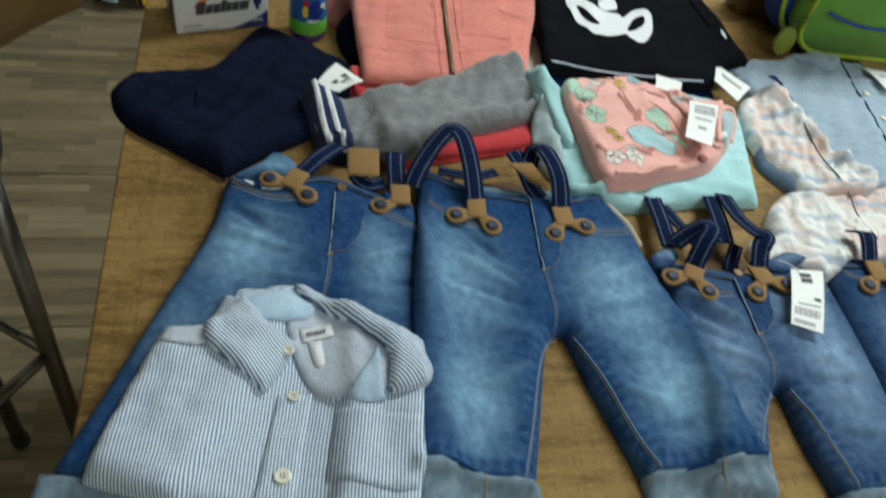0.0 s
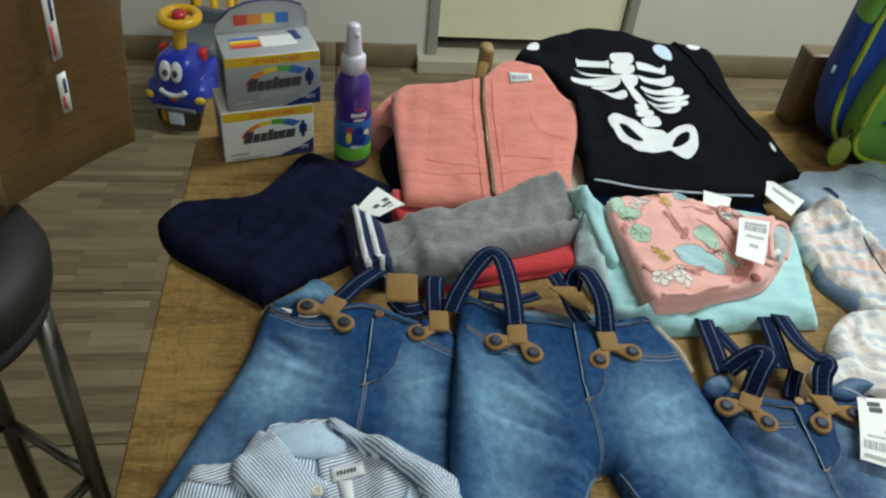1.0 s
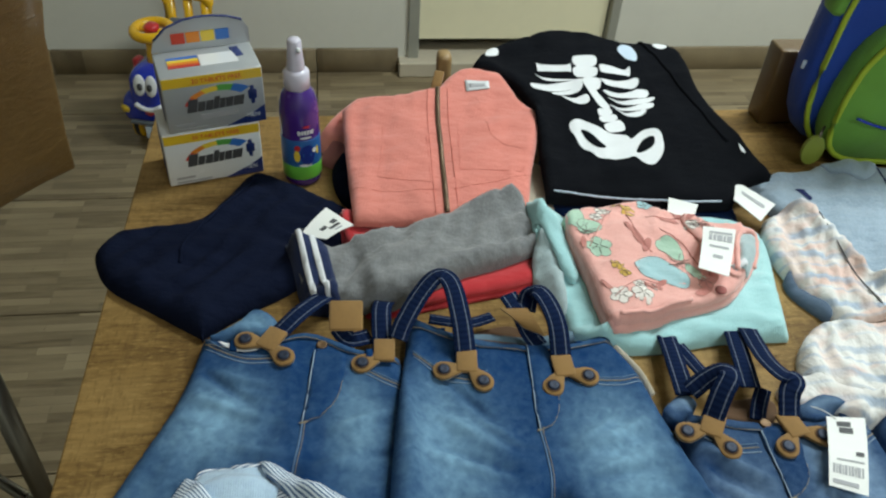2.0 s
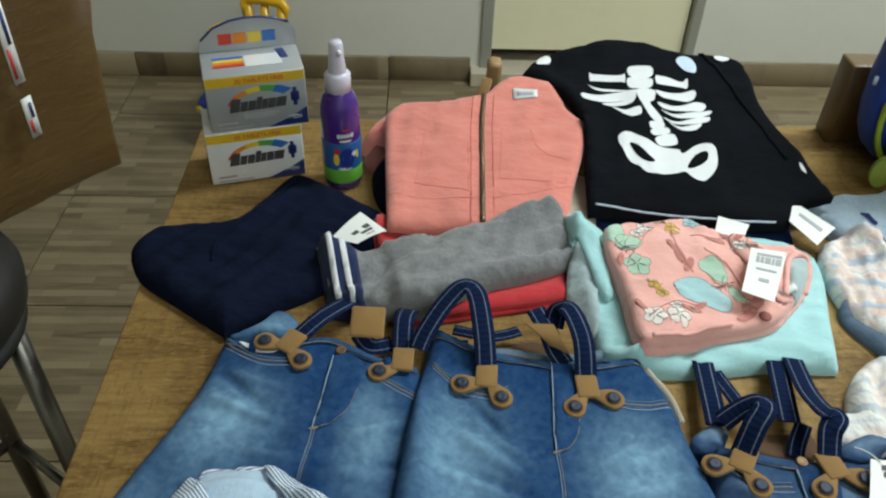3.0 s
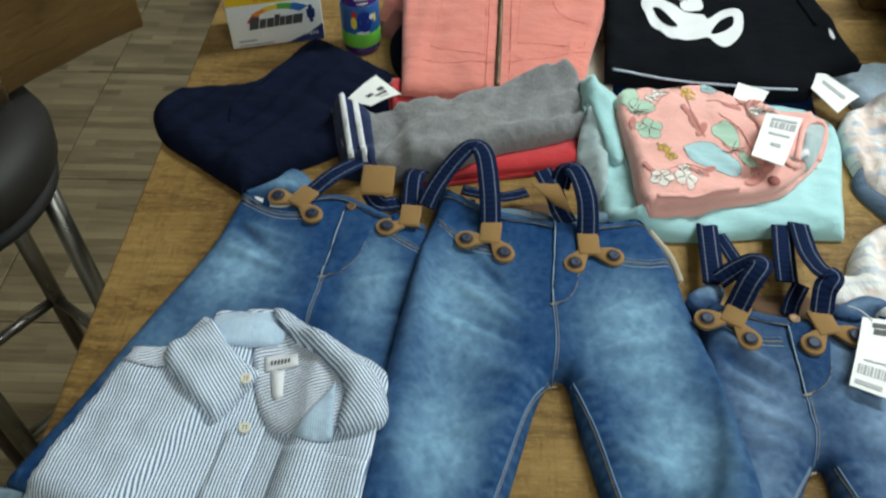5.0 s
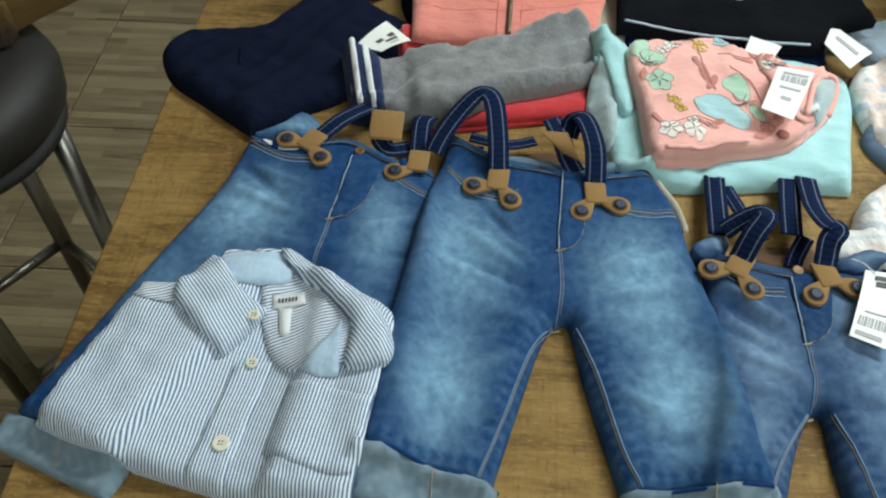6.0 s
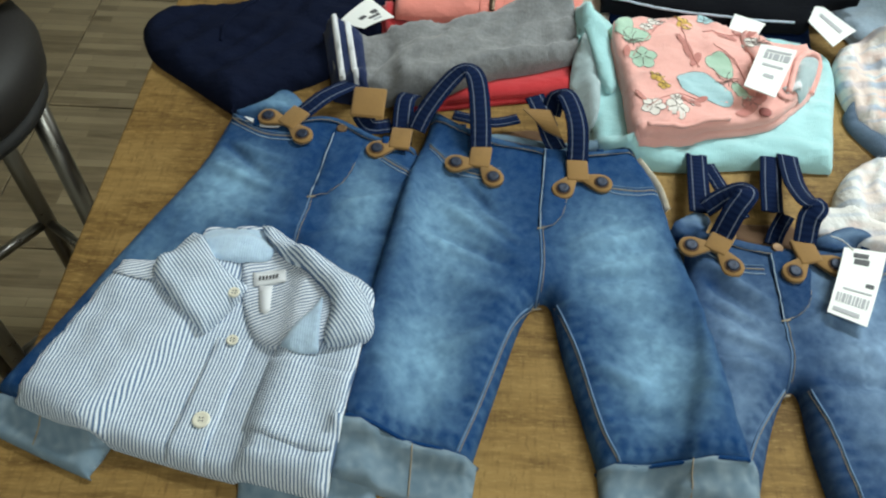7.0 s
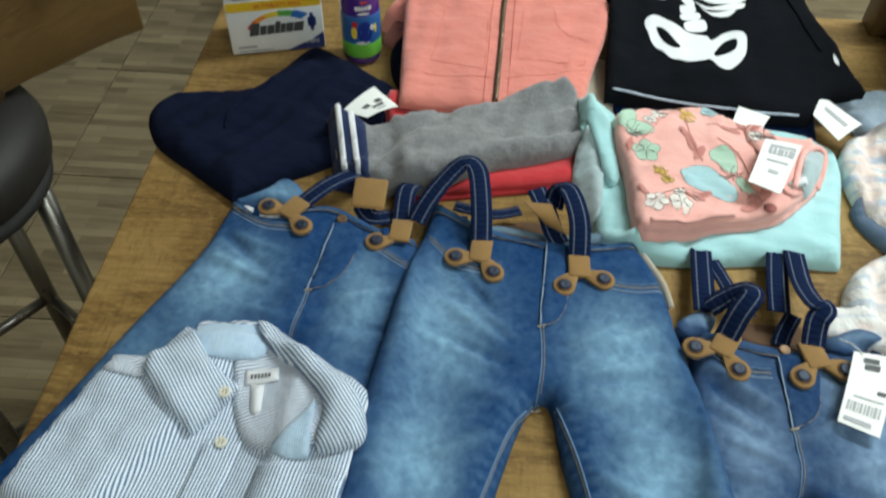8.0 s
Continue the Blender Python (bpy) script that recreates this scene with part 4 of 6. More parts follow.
# left pair, its thigh under the folded shirt
ja = jeans("faded blue denim baby jeans with braces, under the shirt",
           [(0.098, 0.647), (0.098, 0.647), (0.084, 0.580), (0.050, 0.499), (0.019, 0.423), (-0.009, 0.359), (-0.009, 0.359), (0.073, 0.320), (0.073, 0.320), (0.118, 0.393), (0.171, 0.486), (0.179, 0.486), (0.185, 0.403), (0.175, 0.310), (0.175, 0.310), (0.262, 0.302), (0.262, 0.302), (0.275, 0.423), (0.278, 0.524), (0.270, 0.610), (0.270, 0.610), (0.234, 0.622), (0.189, 0.645), (0.139, 0.633)],
           [(0.118, 0.549, 0.035, 0.04, 0.62), (0.073, 0.443, 0.03, 0.06, 0.4), (0.231, 0.534, 0.022, 0.05, 0.5), (0.214, 0.403, 0.03, 0.05, 0.4)],
           [(0.196, 0.617), (0.191, 0.575), (0.188, 0.553), (0.186, 0.540), (0.200, 0.545), (0.213, 0.560), (0.219, 0.580), (0.221, 0.610)],
           [[(0.102, 0.633), (0.133, 0.612), (0.164, 0.609)], [(0.234, 0.595), (0.255, 0.580), (0.270, 0.573)]],
           [[(0.175, 0.488), (0.149, 0.443), (0.098, 0.363), (0.076, 0.327)]],
           [[(-0.019, 0.360), (-0.019, 0.360), (0.073, 0.328), (0.080, 0.325), (0.072, 0.304), (0.066, 0.302), (-0.015, 0.333), (-0.021, 0.338)], [(0.171, 0.314), (0.171, 0.314), (0.264, 0.306), (0.264, 0.306), (0.262, 0.284), (0.262, 0.284), (0.173, 0.290), (0.173, 0.290)]],
           [(0.099, 0.648), (0.099, 0.648), (0.139, 0.639), (0.189, 0.649), (0.234, 0.627), (0.270, 0.614), (0.270, 0.614), (0.268, 0.601), (0.268, 0.601), (0.231, 0.610), (0.189, 0.632), (0.141, 0.621), (0.101, 0.633), (0.101, 0.633)],
           whiskers=[((0.105, 0.60), (0.165, 0.58), 0.004, 0.003), ((0.095, 0.575), (0.16, 0.545), 0.004, 0.003), ((0.205, 0.53), (0.262, 0.55), 0.004, 0.003), ((0.215, 0.505), (0.265, 0.51), 0.004, -0.003), ((0.098, 0.605), (0.149, 0.560), 0.004, -0.004), ((0.189, 0.504), (0.128, 0.524), 0.006, 0.003), ((0.189, 0.494), (0.250, 0.514), 0.006, 0.003)])
# right-hand pairs first, the middle pair lies over them
jd = jeans("dark blue denim baby jeans with braces, beside another pair",
           [(0.674, 0.532), (0.674, 0.532), (0.661, 0.476), (0.654, 0.374), (0.651, 0.273), (0.651, 0.273), (0.722, 0.271), (0.722, 0.271), (0.740, 0.374), (0.745, 0.400), (0.751, 0.374), (0.768, 0.271), (0.768, 0.271), (0.839, 0.273), (0.839, 0.273), (0.835, 0.405), (0.823, 0.534), (0.823, 0.534), (0.747, 0.522)],
           [(0.696, 0.405, 0.02, 0.06, 0.4), (0.798, 0.405, 0.02, 0.06, 0.4)],
           [(0.749, 0.517), (0.745, 0.456), (0.745, 0.410), (0.749, 0.405), (0.765, 0.435), (0.772, 0.511)],
           [[(0.678, 0.511), (0.701, 0.493), (0.725, 0.496)]], [[(0.740, 0.395), (0.722, 0.283)], [(0.752, 0.395), (0.765, 0.283)]],
           [[(0.649, 0.278), (0.649, 0.278), (0.725, 0.276), (0.725, 0.276), (0.725, 0.252), (0.725, 0.252), (0.649, 0.254), (0.649, 0.254)]],
           [(0.674, 0.534), (0.674, 0.534), (0.747, 0.525), (0.823, 0.536), (0.823, 0.536), (0.823, 0.520), (0.823, 0.520), (0.747, 0.507), (0.675, 0.518), (0.675, 0.518)], "denim_c")
jc = jeans("greyish blue denim baby jeans with braces, partly under another pair",
           [(0.499, 0.532), (0.499, 0.532), (0.490, 0.476), (0.483, 0.405), (0.455, 0.303), (0.455, 0.303), (0.508, 0.288), (0.508, 0.288), (0.529, 0.349), (0.549, 0.387), (0.560, 0.387), (0.560, 0.344), (0.566, 0.288), (0.566, 0.288), (0.640, 0.288), (0.640, 0.288), (0.651, 0.384), (0.656, 0.466), (0.658, 0.527), (0.658, 0.527), (0.585, 0.515)],
           [(0.524, 0.435, 0.022, 0.03, 0.45), (0.615, 0.415, 0.026, 0.07, 0.55), (0.514, 0.364, 0.02, 0.03, 0.3), (0.605, 0.476, 0.03, 0.02, 0.25)],
           [(0.557, 0.503), (0.555, 0.470), (0.555, 0.455), (0.554, 0.440), (0.566, 0.446), (0.576, 0.456), (0.581, 0.470), (0.583, 0.498)],
           [[(0.503, 0.511), (0.524, 0.491), (0.549, 0.488)], [(0.605, 0.490), (0.630, 0.484), (0.654, 0.496)]],
           [[(0.549, 0.387), (0.524, 0.344), (0.503, 0.293)], [(0.561, 0.387), (0.563, 0.344), (0.569, 0.293)]],
           [[(0.562, 0.294), (0.562, 0.294), (0.643, 0.294), (0.643, 0.294), (0.642, 0.269), (0.642, 0.269), (0.564, 0.269), (0.564, 0.269)]],
           [(0.499, 0.534), (0.499, 0.534), (0.585, 0.518), (0.658, 0.529), (0.658, 0.529), (0.658, 0.512), (0.658, 0.512), (0.585, 0.500), (0.498, 0.517), (0.498, 0.517)], "denim_c", ground=0.20,
           whiskers=[((0.495, 0.50), (0.55, 0.455), 0.004, 0.004), ((0.492, 0.46), (0.535, 0.43), 0.004, -0.004), ((0.56, 0.43), (0.61, 0.46), 0.005, 0.004), ((0.565, 0.395), (0.63, 0.39), 0.005, -0.004), ((0.54, 0.40), (0.49, 0.405), 0.004, 0.003), ((0.58, 0.35), (0.63, 0.34), 0.006, 0.003), ((0.493, 0.486), (0.549, 0.435), 0.005, -0.004), ((0.554, 0.405), (0.503, 0.435), 0.006, 0.003), ((0.564, 0.405), (0.635, 0.425), 0.006, 0.003)])
jb = jeans("faded mid-blue denim baby jeans with braces and turned hems",
           [(0.281, 0.661), (0.281, 0.661), (0.272, 0.600), (0.255, 0.498), (0.244, 0.406), (0.236, 0.330), (0.236, 0.330), (0.323, 0.314), (0.323, 0.314), (0.341, 0.375), (0.360, 0.436), (0.373, 0.457), (0.384, 0.453), (0.392, 0.406), (0.412, 0.318), (0.412, 0.318), (0.506, 0.318), (0.506, 0.318), (0.497, 0.406), (0.488, 0.503), (0.478, 0.581), (0.458, 0.624), (0.458, 0.624), (0.423, 0.616), (0.380, 0.617), (0.326, 0.632)],
           [(0.300, 0.508, 0.036, 0.055, 0.55), (0.288, 0.386, 0.028, 0.05, 0.60), (0.438, 0.498, 0.036, 0.05, 0.62), (0.455, 0.391, 0.030, 0.05, 0.62), (0.300, 0.569, 0.03, 0.02, 0.15)],
           [(0.382, 0.608), (0.379, 0.570), (0.376, 0.540), (0.375, 0.518), (0.386, 0.522), (0.395, 0.537), (0.399, 0.560), (0.399, 0.606)],
           [[(0.281, 0.608), (0.300, 0.586), (0.326, 0.575), (0.343, 0.581)], [(0.414, 0.582), (0.433, 0.566), (0.455, 0.564), (0.478, 0.571)]],
           [[(0.372, 0.454), (0.358, 0.424), (0.339, 0.365), (0.323, 0.322)], [(0.384, 0.450), (0.392, 0.408), (0.404, 0.350), (0.414, 0.324)]],
           [[(0.232, 0.338), (0.232, 0.338), (0.329, 0.320), (0.329, 0.320), (0.325, 0.290), (0.325, 0.290), (0.235, 0.304), (0.235, 0.304)], [(0.410, 0.322), (0.410, 0.322), (0.512, 0.321), (0.512, 0.321), (0.510, 0.292), (0.510, 0.292), (0.412, 0.292), (0.412, 0.292)]],
           [(0.281, 0.663), (0.281, 0.663), (0.326, 0.637), (0.380, 0.621), (0.423, 0.620), (0.459, 0.627), (0.459, 0.627), (0.466, 0.611), (0.466, 0.611), (0.423, 0.604), (0.380, 0.603), (0.323, 0.617), (0.280, 0.643), (0.280, 0.643)],
           whiskers=[((0.30, 0.585), (0.345, 0.52), 0.004, -0.0035), ((0.362, 0.50), (0.325, 0.535), 0.004, 0.003), ((0.36, 0.475), (0.28, 0.515), 0.0035, -0.003), ((0.395, 0.50), (0.45, 0.53), 0.004, 0.003), ((0.40, 0.47), (0.47, 0.478), 0.0035, -0.003), ((0.352, 0.425), (0.30, 0.40), 0.006, 0.004), ((0.335, 0.37), (0.285, 0.35), 0.005, -0.003), ((0.40, 0.40), (0.45, 0.375), 0.006, 0.004), ((0.415, 0.355), (0.47, 0.36), 0.005, -0.003), ((0.280, 0.549), (0.351, 0.498), 0.006, 0.0035), ((0.270, 0.508), (0.346, 0.477), 0.005, 0.003), ((0.484, 0.528), (0.402, 0.498), 0.005, 0.0035), ((0.484, 0.498), (0.397, 0.472), 0.005, 0.003), ((0.372, 0.447), (0.300, 0.467), 0.008, 0.003), ((0.382, 0.447), (0.463, 0.462), 0.008, 0.003)])

# ---------------------------------------------------------------- folded pieces behind
navy = folded("navy_trousers", [(-0.005, 0.802), (-0.019, 0.770), (-0.001, 0.729), (0.046, 0.692), (0.093, 0.657), (0.096, 0.657), (0.132, 0.685), (0.186, 0.725), (0.235, 0.813), (0.198, 0.858), (0.132, 0.899), (0.102, 0.858), (0.074, 0.818), (0.030, 0.811)], 1, 0.0160, "navy", round_=0.014, cell=0.006, creases=[(50, 0.09, 0.022, 0.008, 2), (-30, 0.06, 0.022, 0.007, 6), (15, 0.035, 0.012, 0.003, 12)], rim=0.35, seed=4)
stitch("seam", [(0.132, 0.882), (0.097, 0.823), (0.071, 0.777), (0.066, 0.746)], "navy", navy, 0.002)
tagged(navy, "folded navy blue fleece trousers lying on the table", "trousers")
red = folded("red_shirt", [(0.225, 0.815), (0.330, 0.803), (0.415, 0.770), (0.418, 0.720), (0.405, 0.702), (0.330, 0.685), (0.250, 0.672), (0.243, 0.700)], 2, 0.0070, "red", round_=0.0063, cell=0.008, creases=[(10, 0.1, 0.02, 0.003, 5)], rim=0.4, seed=5)
tagged(red, "bright red jersey shirt folded under grey trousers", "shirt")
cham = folded("chambray_shirt", [(0.692, 0.855), (0.705, 0.875), (0.77, 0.872), (0.80, 0.885), (0.86, 0.888), (0.93, 0.855), (0.97, 0.80), (0.95, 0.66), (0.84, 0.62), (0.76, 0.66), (0.725, 0.76)], 2, 0.0070, "chambray", round_=0.0063, cell=0.006, creases=[(60, 0.1, 0.024, 0.007, 3), (0, 0.08, 0.02, 0.005, 8)], rim=0.4, seed=10)
stitch("placket", [(0.872, 0.885), (0.86, 0.82), (0.852, 0.74), (0.845, 0.65)], "packnavy", cham, 0.0012)
for by in (0.80, 0.755, 0.71):
    part("button", lathe_bm([(0.0045, 0), (0.0045, 0.0016), (0.003, 0.0022), (0.0005, 0.0016)], pose(0.868, by, top(0.868, by) + 0.0004), 16), "pearl", cham)
# the fold's shadow, laid on the shirt as a navy patch
decal("fold_shadow", [(0.745, 0.830), (0.750, 0.832), (0.754, 0.812), (0.749, 0.808)], "packnavy", cham)
cloth("collar", [(0.80, 0.886), (0.84, 0.892), (0.866, 0.872), (0.84, 0.845), (0.815, 0.862)], 0.006, "chambray", cham, round_=0.006, cell=0.006)
tagged(cham, "pale blue chambray shirt spread on the table", "shirt")
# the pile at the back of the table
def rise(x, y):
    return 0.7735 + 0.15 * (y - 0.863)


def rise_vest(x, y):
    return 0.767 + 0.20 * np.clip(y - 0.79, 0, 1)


beige = cloth("beige_shirt", [(0.40, 0.80), (0.445, 0.792), (0.462, 0.85), (0.460, 0.90), (0.40, 0.90)], 0.018, "beige", round_=0.012, cell=0.008, creases=[(60, 0.05, 0.02, 0.004, 2)])
tagged(beige, "beige jersey piece folded under the coral vest", "shirt")
sleeve = cloth("coral_sleeve", [(0.199, 0.948), (0.199, 0.948), (0.212, 0.974), (0.228, 0.998), (0.252, 1.006), (0.276, 0.985), (0.268, 0.94), (0.240, 0.930), (0.220, 0.936), (0.208, 0.940)], 0.042, "coral", round_=0.022, rim=0.35, cell=0.004, skirt=0.012, creases=[(35, 0.05, 0.012, 0.016, 2), (60, 0.03, 0.009, 0.007, 6)])
# dark pink piece stands for the shade in the sleeve's hollow
cloth("sleeve_lining", [(0.203, 0.934), (0.218, 0.938), (0.236, 0.928), (0.246, 0.912), (0.226, 0.914), (0.210, 0.922)], 0.006, "dark_pink", sleeve, "inside of the coral sleeve, coloured dark for its shade", round_=0.005, cell=0.004, creases=[(20, 0.02, 0.008, 0.005, 3)])
tagged(sleeve, "crumpled coral cloth behind the vest", "shirt")
# no garment here: a navy piece added as the vest's shadow on the table
dk = cloth("dark_shirt", [(0.215, 0.90), (0.24, 0.925), (0.30, 0.92), (0.30, 0.85), (0.235, 0.84)], 0.020, "navy", round_=0.012, cell=0.008, creases=[(40, 0.04, 0.015, 0.005, 7)])
tagged(dk, "added dark cloth standing for the shadow under the coral vest", "shirt")
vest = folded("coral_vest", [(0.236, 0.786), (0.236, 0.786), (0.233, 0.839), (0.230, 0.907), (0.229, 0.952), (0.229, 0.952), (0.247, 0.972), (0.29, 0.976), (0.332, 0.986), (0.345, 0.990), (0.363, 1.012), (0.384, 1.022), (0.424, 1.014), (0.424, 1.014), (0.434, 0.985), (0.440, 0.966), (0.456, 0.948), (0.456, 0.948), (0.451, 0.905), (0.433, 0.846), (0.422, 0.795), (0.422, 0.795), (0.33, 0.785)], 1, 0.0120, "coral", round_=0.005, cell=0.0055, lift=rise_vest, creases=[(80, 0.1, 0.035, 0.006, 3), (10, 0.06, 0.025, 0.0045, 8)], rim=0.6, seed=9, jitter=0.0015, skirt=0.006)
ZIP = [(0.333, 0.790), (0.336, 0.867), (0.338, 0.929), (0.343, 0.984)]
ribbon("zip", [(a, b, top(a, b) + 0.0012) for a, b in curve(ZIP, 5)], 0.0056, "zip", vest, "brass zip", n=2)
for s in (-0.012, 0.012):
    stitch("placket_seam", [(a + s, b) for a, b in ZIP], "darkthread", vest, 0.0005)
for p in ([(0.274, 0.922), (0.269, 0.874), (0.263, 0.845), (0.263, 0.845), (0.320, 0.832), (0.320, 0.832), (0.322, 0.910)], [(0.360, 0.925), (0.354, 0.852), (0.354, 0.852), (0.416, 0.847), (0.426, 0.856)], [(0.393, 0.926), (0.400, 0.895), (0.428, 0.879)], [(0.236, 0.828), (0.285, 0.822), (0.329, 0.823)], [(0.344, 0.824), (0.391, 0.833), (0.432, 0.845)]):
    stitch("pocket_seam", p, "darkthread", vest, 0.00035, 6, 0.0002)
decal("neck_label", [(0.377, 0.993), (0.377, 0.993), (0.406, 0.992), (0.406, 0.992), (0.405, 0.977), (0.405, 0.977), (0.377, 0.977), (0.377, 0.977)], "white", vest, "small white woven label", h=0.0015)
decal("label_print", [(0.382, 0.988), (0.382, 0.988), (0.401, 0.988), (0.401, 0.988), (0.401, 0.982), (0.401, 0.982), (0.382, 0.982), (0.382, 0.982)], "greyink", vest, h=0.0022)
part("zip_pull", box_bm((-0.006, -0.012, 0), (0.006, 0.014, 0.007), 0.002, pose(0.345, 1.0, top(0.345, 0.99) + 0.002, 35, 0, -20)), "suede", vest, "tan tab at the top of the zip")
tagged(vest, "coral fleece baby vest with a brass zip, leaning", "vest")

under = cloth("navy_shirt", [(0.456, 0.83), (0.456, 0.83), (0.48, 0.812), (0.56, 0.785), (0.648, 0.778), (0.665, 0.80), (0.66, 0.88), (0.56, 0.93), (0.465, 0.92)], 0.008, "bluejersey", round_=0.010, cell=0.008, creases=[(0, 0.1, 0.02, 0.003, 5)])
tagged(under, "navy blue shirt folded under the black shirt", "shirt")
decal("print", [(0.562, 0.790), (0.575, 0.797), (0.582, 0.787), (0.570, 0.780)], "yellow", under)
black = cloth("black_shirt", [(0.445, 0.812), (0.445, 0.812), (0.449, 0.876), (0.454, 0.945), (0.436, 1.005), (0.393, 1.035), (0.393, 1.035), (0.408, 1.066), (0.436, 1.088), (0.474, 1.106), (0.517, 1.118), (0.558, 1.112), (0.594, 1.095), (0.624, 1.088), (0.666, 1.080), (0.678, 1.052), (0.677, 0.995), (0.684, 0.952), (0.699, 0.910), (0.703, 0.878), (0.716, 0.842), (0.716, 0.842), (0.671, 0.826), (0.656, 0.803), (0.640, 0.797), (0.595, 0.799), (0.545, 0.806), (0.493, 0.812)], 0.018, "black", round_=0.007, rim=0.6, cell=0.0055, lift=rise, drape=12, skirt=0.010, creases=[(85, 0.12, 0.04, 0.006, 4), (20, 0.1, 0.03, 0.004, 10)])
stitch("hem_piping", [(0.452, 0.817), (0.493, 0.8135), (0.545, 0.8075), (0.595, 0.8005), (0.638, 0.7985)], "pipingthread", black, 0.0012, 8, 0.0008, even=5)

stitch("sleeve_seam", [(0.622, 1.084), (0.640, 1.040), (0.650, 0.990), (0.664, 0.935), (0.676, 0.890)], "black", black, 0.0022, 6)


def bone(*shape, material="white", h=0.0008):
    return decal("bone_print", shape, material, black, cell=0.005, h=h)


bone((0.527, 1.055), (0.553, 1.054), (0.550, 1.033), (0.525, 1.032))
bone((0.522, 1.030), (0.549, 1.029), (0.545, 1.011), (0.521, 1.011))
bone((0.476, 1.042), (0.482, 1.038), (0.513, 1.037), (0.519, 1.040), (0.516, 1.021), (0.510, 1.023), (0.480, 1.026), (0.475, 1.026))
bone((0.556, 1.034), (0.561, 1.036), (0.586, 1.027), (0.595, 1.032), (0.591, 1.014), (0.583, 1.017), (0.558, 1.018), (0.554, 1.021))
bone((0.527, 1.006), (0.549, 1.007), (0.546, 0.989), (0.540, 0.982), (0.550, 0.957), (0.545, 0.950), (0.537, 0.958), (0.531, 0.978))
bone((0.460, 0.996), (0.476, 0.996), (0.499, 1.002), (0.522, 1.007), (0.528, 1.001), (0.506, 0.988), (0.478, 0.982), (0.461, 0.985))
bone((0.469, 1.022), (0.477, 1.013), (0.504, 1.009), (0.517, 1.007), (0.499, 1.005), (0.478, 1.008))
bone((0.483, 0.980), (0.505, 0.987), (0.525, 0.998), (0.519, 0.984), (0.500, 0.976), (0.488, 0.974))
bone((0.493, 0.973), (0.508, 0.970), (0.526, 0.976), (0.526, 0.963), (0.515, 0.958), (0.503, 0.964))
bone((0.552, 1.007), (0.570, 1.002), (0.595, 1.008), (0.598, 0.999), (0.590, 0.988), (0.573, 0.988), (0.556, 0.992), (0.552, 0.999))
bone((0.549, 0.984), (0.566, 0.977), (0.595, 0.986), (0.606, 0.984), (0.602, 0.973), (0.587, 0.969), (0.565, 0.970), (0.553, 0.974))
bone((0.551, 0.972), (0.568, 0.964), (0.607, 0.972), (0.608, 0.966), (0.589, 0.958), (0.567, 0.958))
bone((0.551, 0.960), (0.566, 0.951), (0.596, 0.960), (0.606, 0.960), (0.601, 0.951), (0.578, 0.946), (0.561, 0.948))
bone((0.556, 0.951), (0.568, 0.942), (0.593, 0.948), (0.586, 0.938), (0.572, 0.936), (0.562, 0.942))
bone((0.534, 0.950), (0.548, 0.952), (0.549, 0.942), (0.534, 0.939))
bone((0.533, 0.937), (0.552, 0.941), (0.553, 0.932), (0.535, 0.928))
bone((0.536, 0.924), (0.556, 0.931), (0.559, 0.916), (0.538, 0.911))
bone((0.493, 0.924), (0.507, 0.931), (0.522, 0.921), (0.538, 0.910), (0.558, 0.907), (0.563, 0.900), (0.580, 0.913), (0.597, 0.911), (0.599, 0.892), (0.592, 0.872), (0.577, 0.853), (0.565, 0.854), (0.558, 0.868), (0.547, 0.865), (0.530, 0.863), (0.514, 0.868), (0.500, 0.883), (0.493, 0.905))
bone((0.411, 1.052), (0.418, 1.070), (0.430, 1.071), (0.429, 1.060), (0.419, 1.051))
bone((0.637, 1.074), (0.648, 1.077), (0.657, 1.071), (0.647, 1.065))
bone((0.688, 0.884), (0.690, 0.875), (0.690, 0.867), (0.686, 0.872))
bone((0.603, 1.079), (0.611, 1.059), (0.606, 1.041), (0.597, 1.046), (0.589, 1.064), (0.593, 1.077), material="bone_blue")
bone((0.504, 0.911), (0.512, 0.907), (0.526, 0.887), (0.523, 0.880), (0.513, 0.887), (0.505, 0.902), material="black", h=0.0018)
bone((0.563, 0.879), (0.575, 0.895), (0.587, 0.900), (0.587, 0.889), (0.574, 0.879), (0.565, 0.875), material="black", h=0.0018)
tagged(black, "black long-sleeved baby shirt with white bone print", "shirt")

grey = folded("grey_trousers", [(0.171, 0.754), (0.171, 0.754), (0.188, 0.686), (0.188, 0.686), (0.244, 0.676), (0.285, 0.679), (0.331, 0.703), (0.390, 0.724), (0.447, 0.750), (0.447, 0.750), (0.424, 0.788), (0.402, 0.813), (0.402, 0.813), (0.346, 0.790), (0.272, 0.770), (0.223, 0.755)], 2, 0.0090, "grey", round_=0.0065, cell=0.005, creases=[(60, 0.05, 0.022, 0.009, 4), (20, 0.12, 0.016, 0.008, 9), (75, 0.03, 0.010, 0.004, 14)], rim=0.45, seed=6)
cuff = cloth("cuff", [(0.167, 0.758), (0.167, 0.758), (0.185, 0.682), (0.185, 0.682), (0.221, 0.675), (0.221, 0.675), (0.205, 0.757), (0.205, 0.757)], 0.003, "navy_trim", grey, "navy rib cuff with white stripes", round_=0.006, cell=0.005, drape=1)
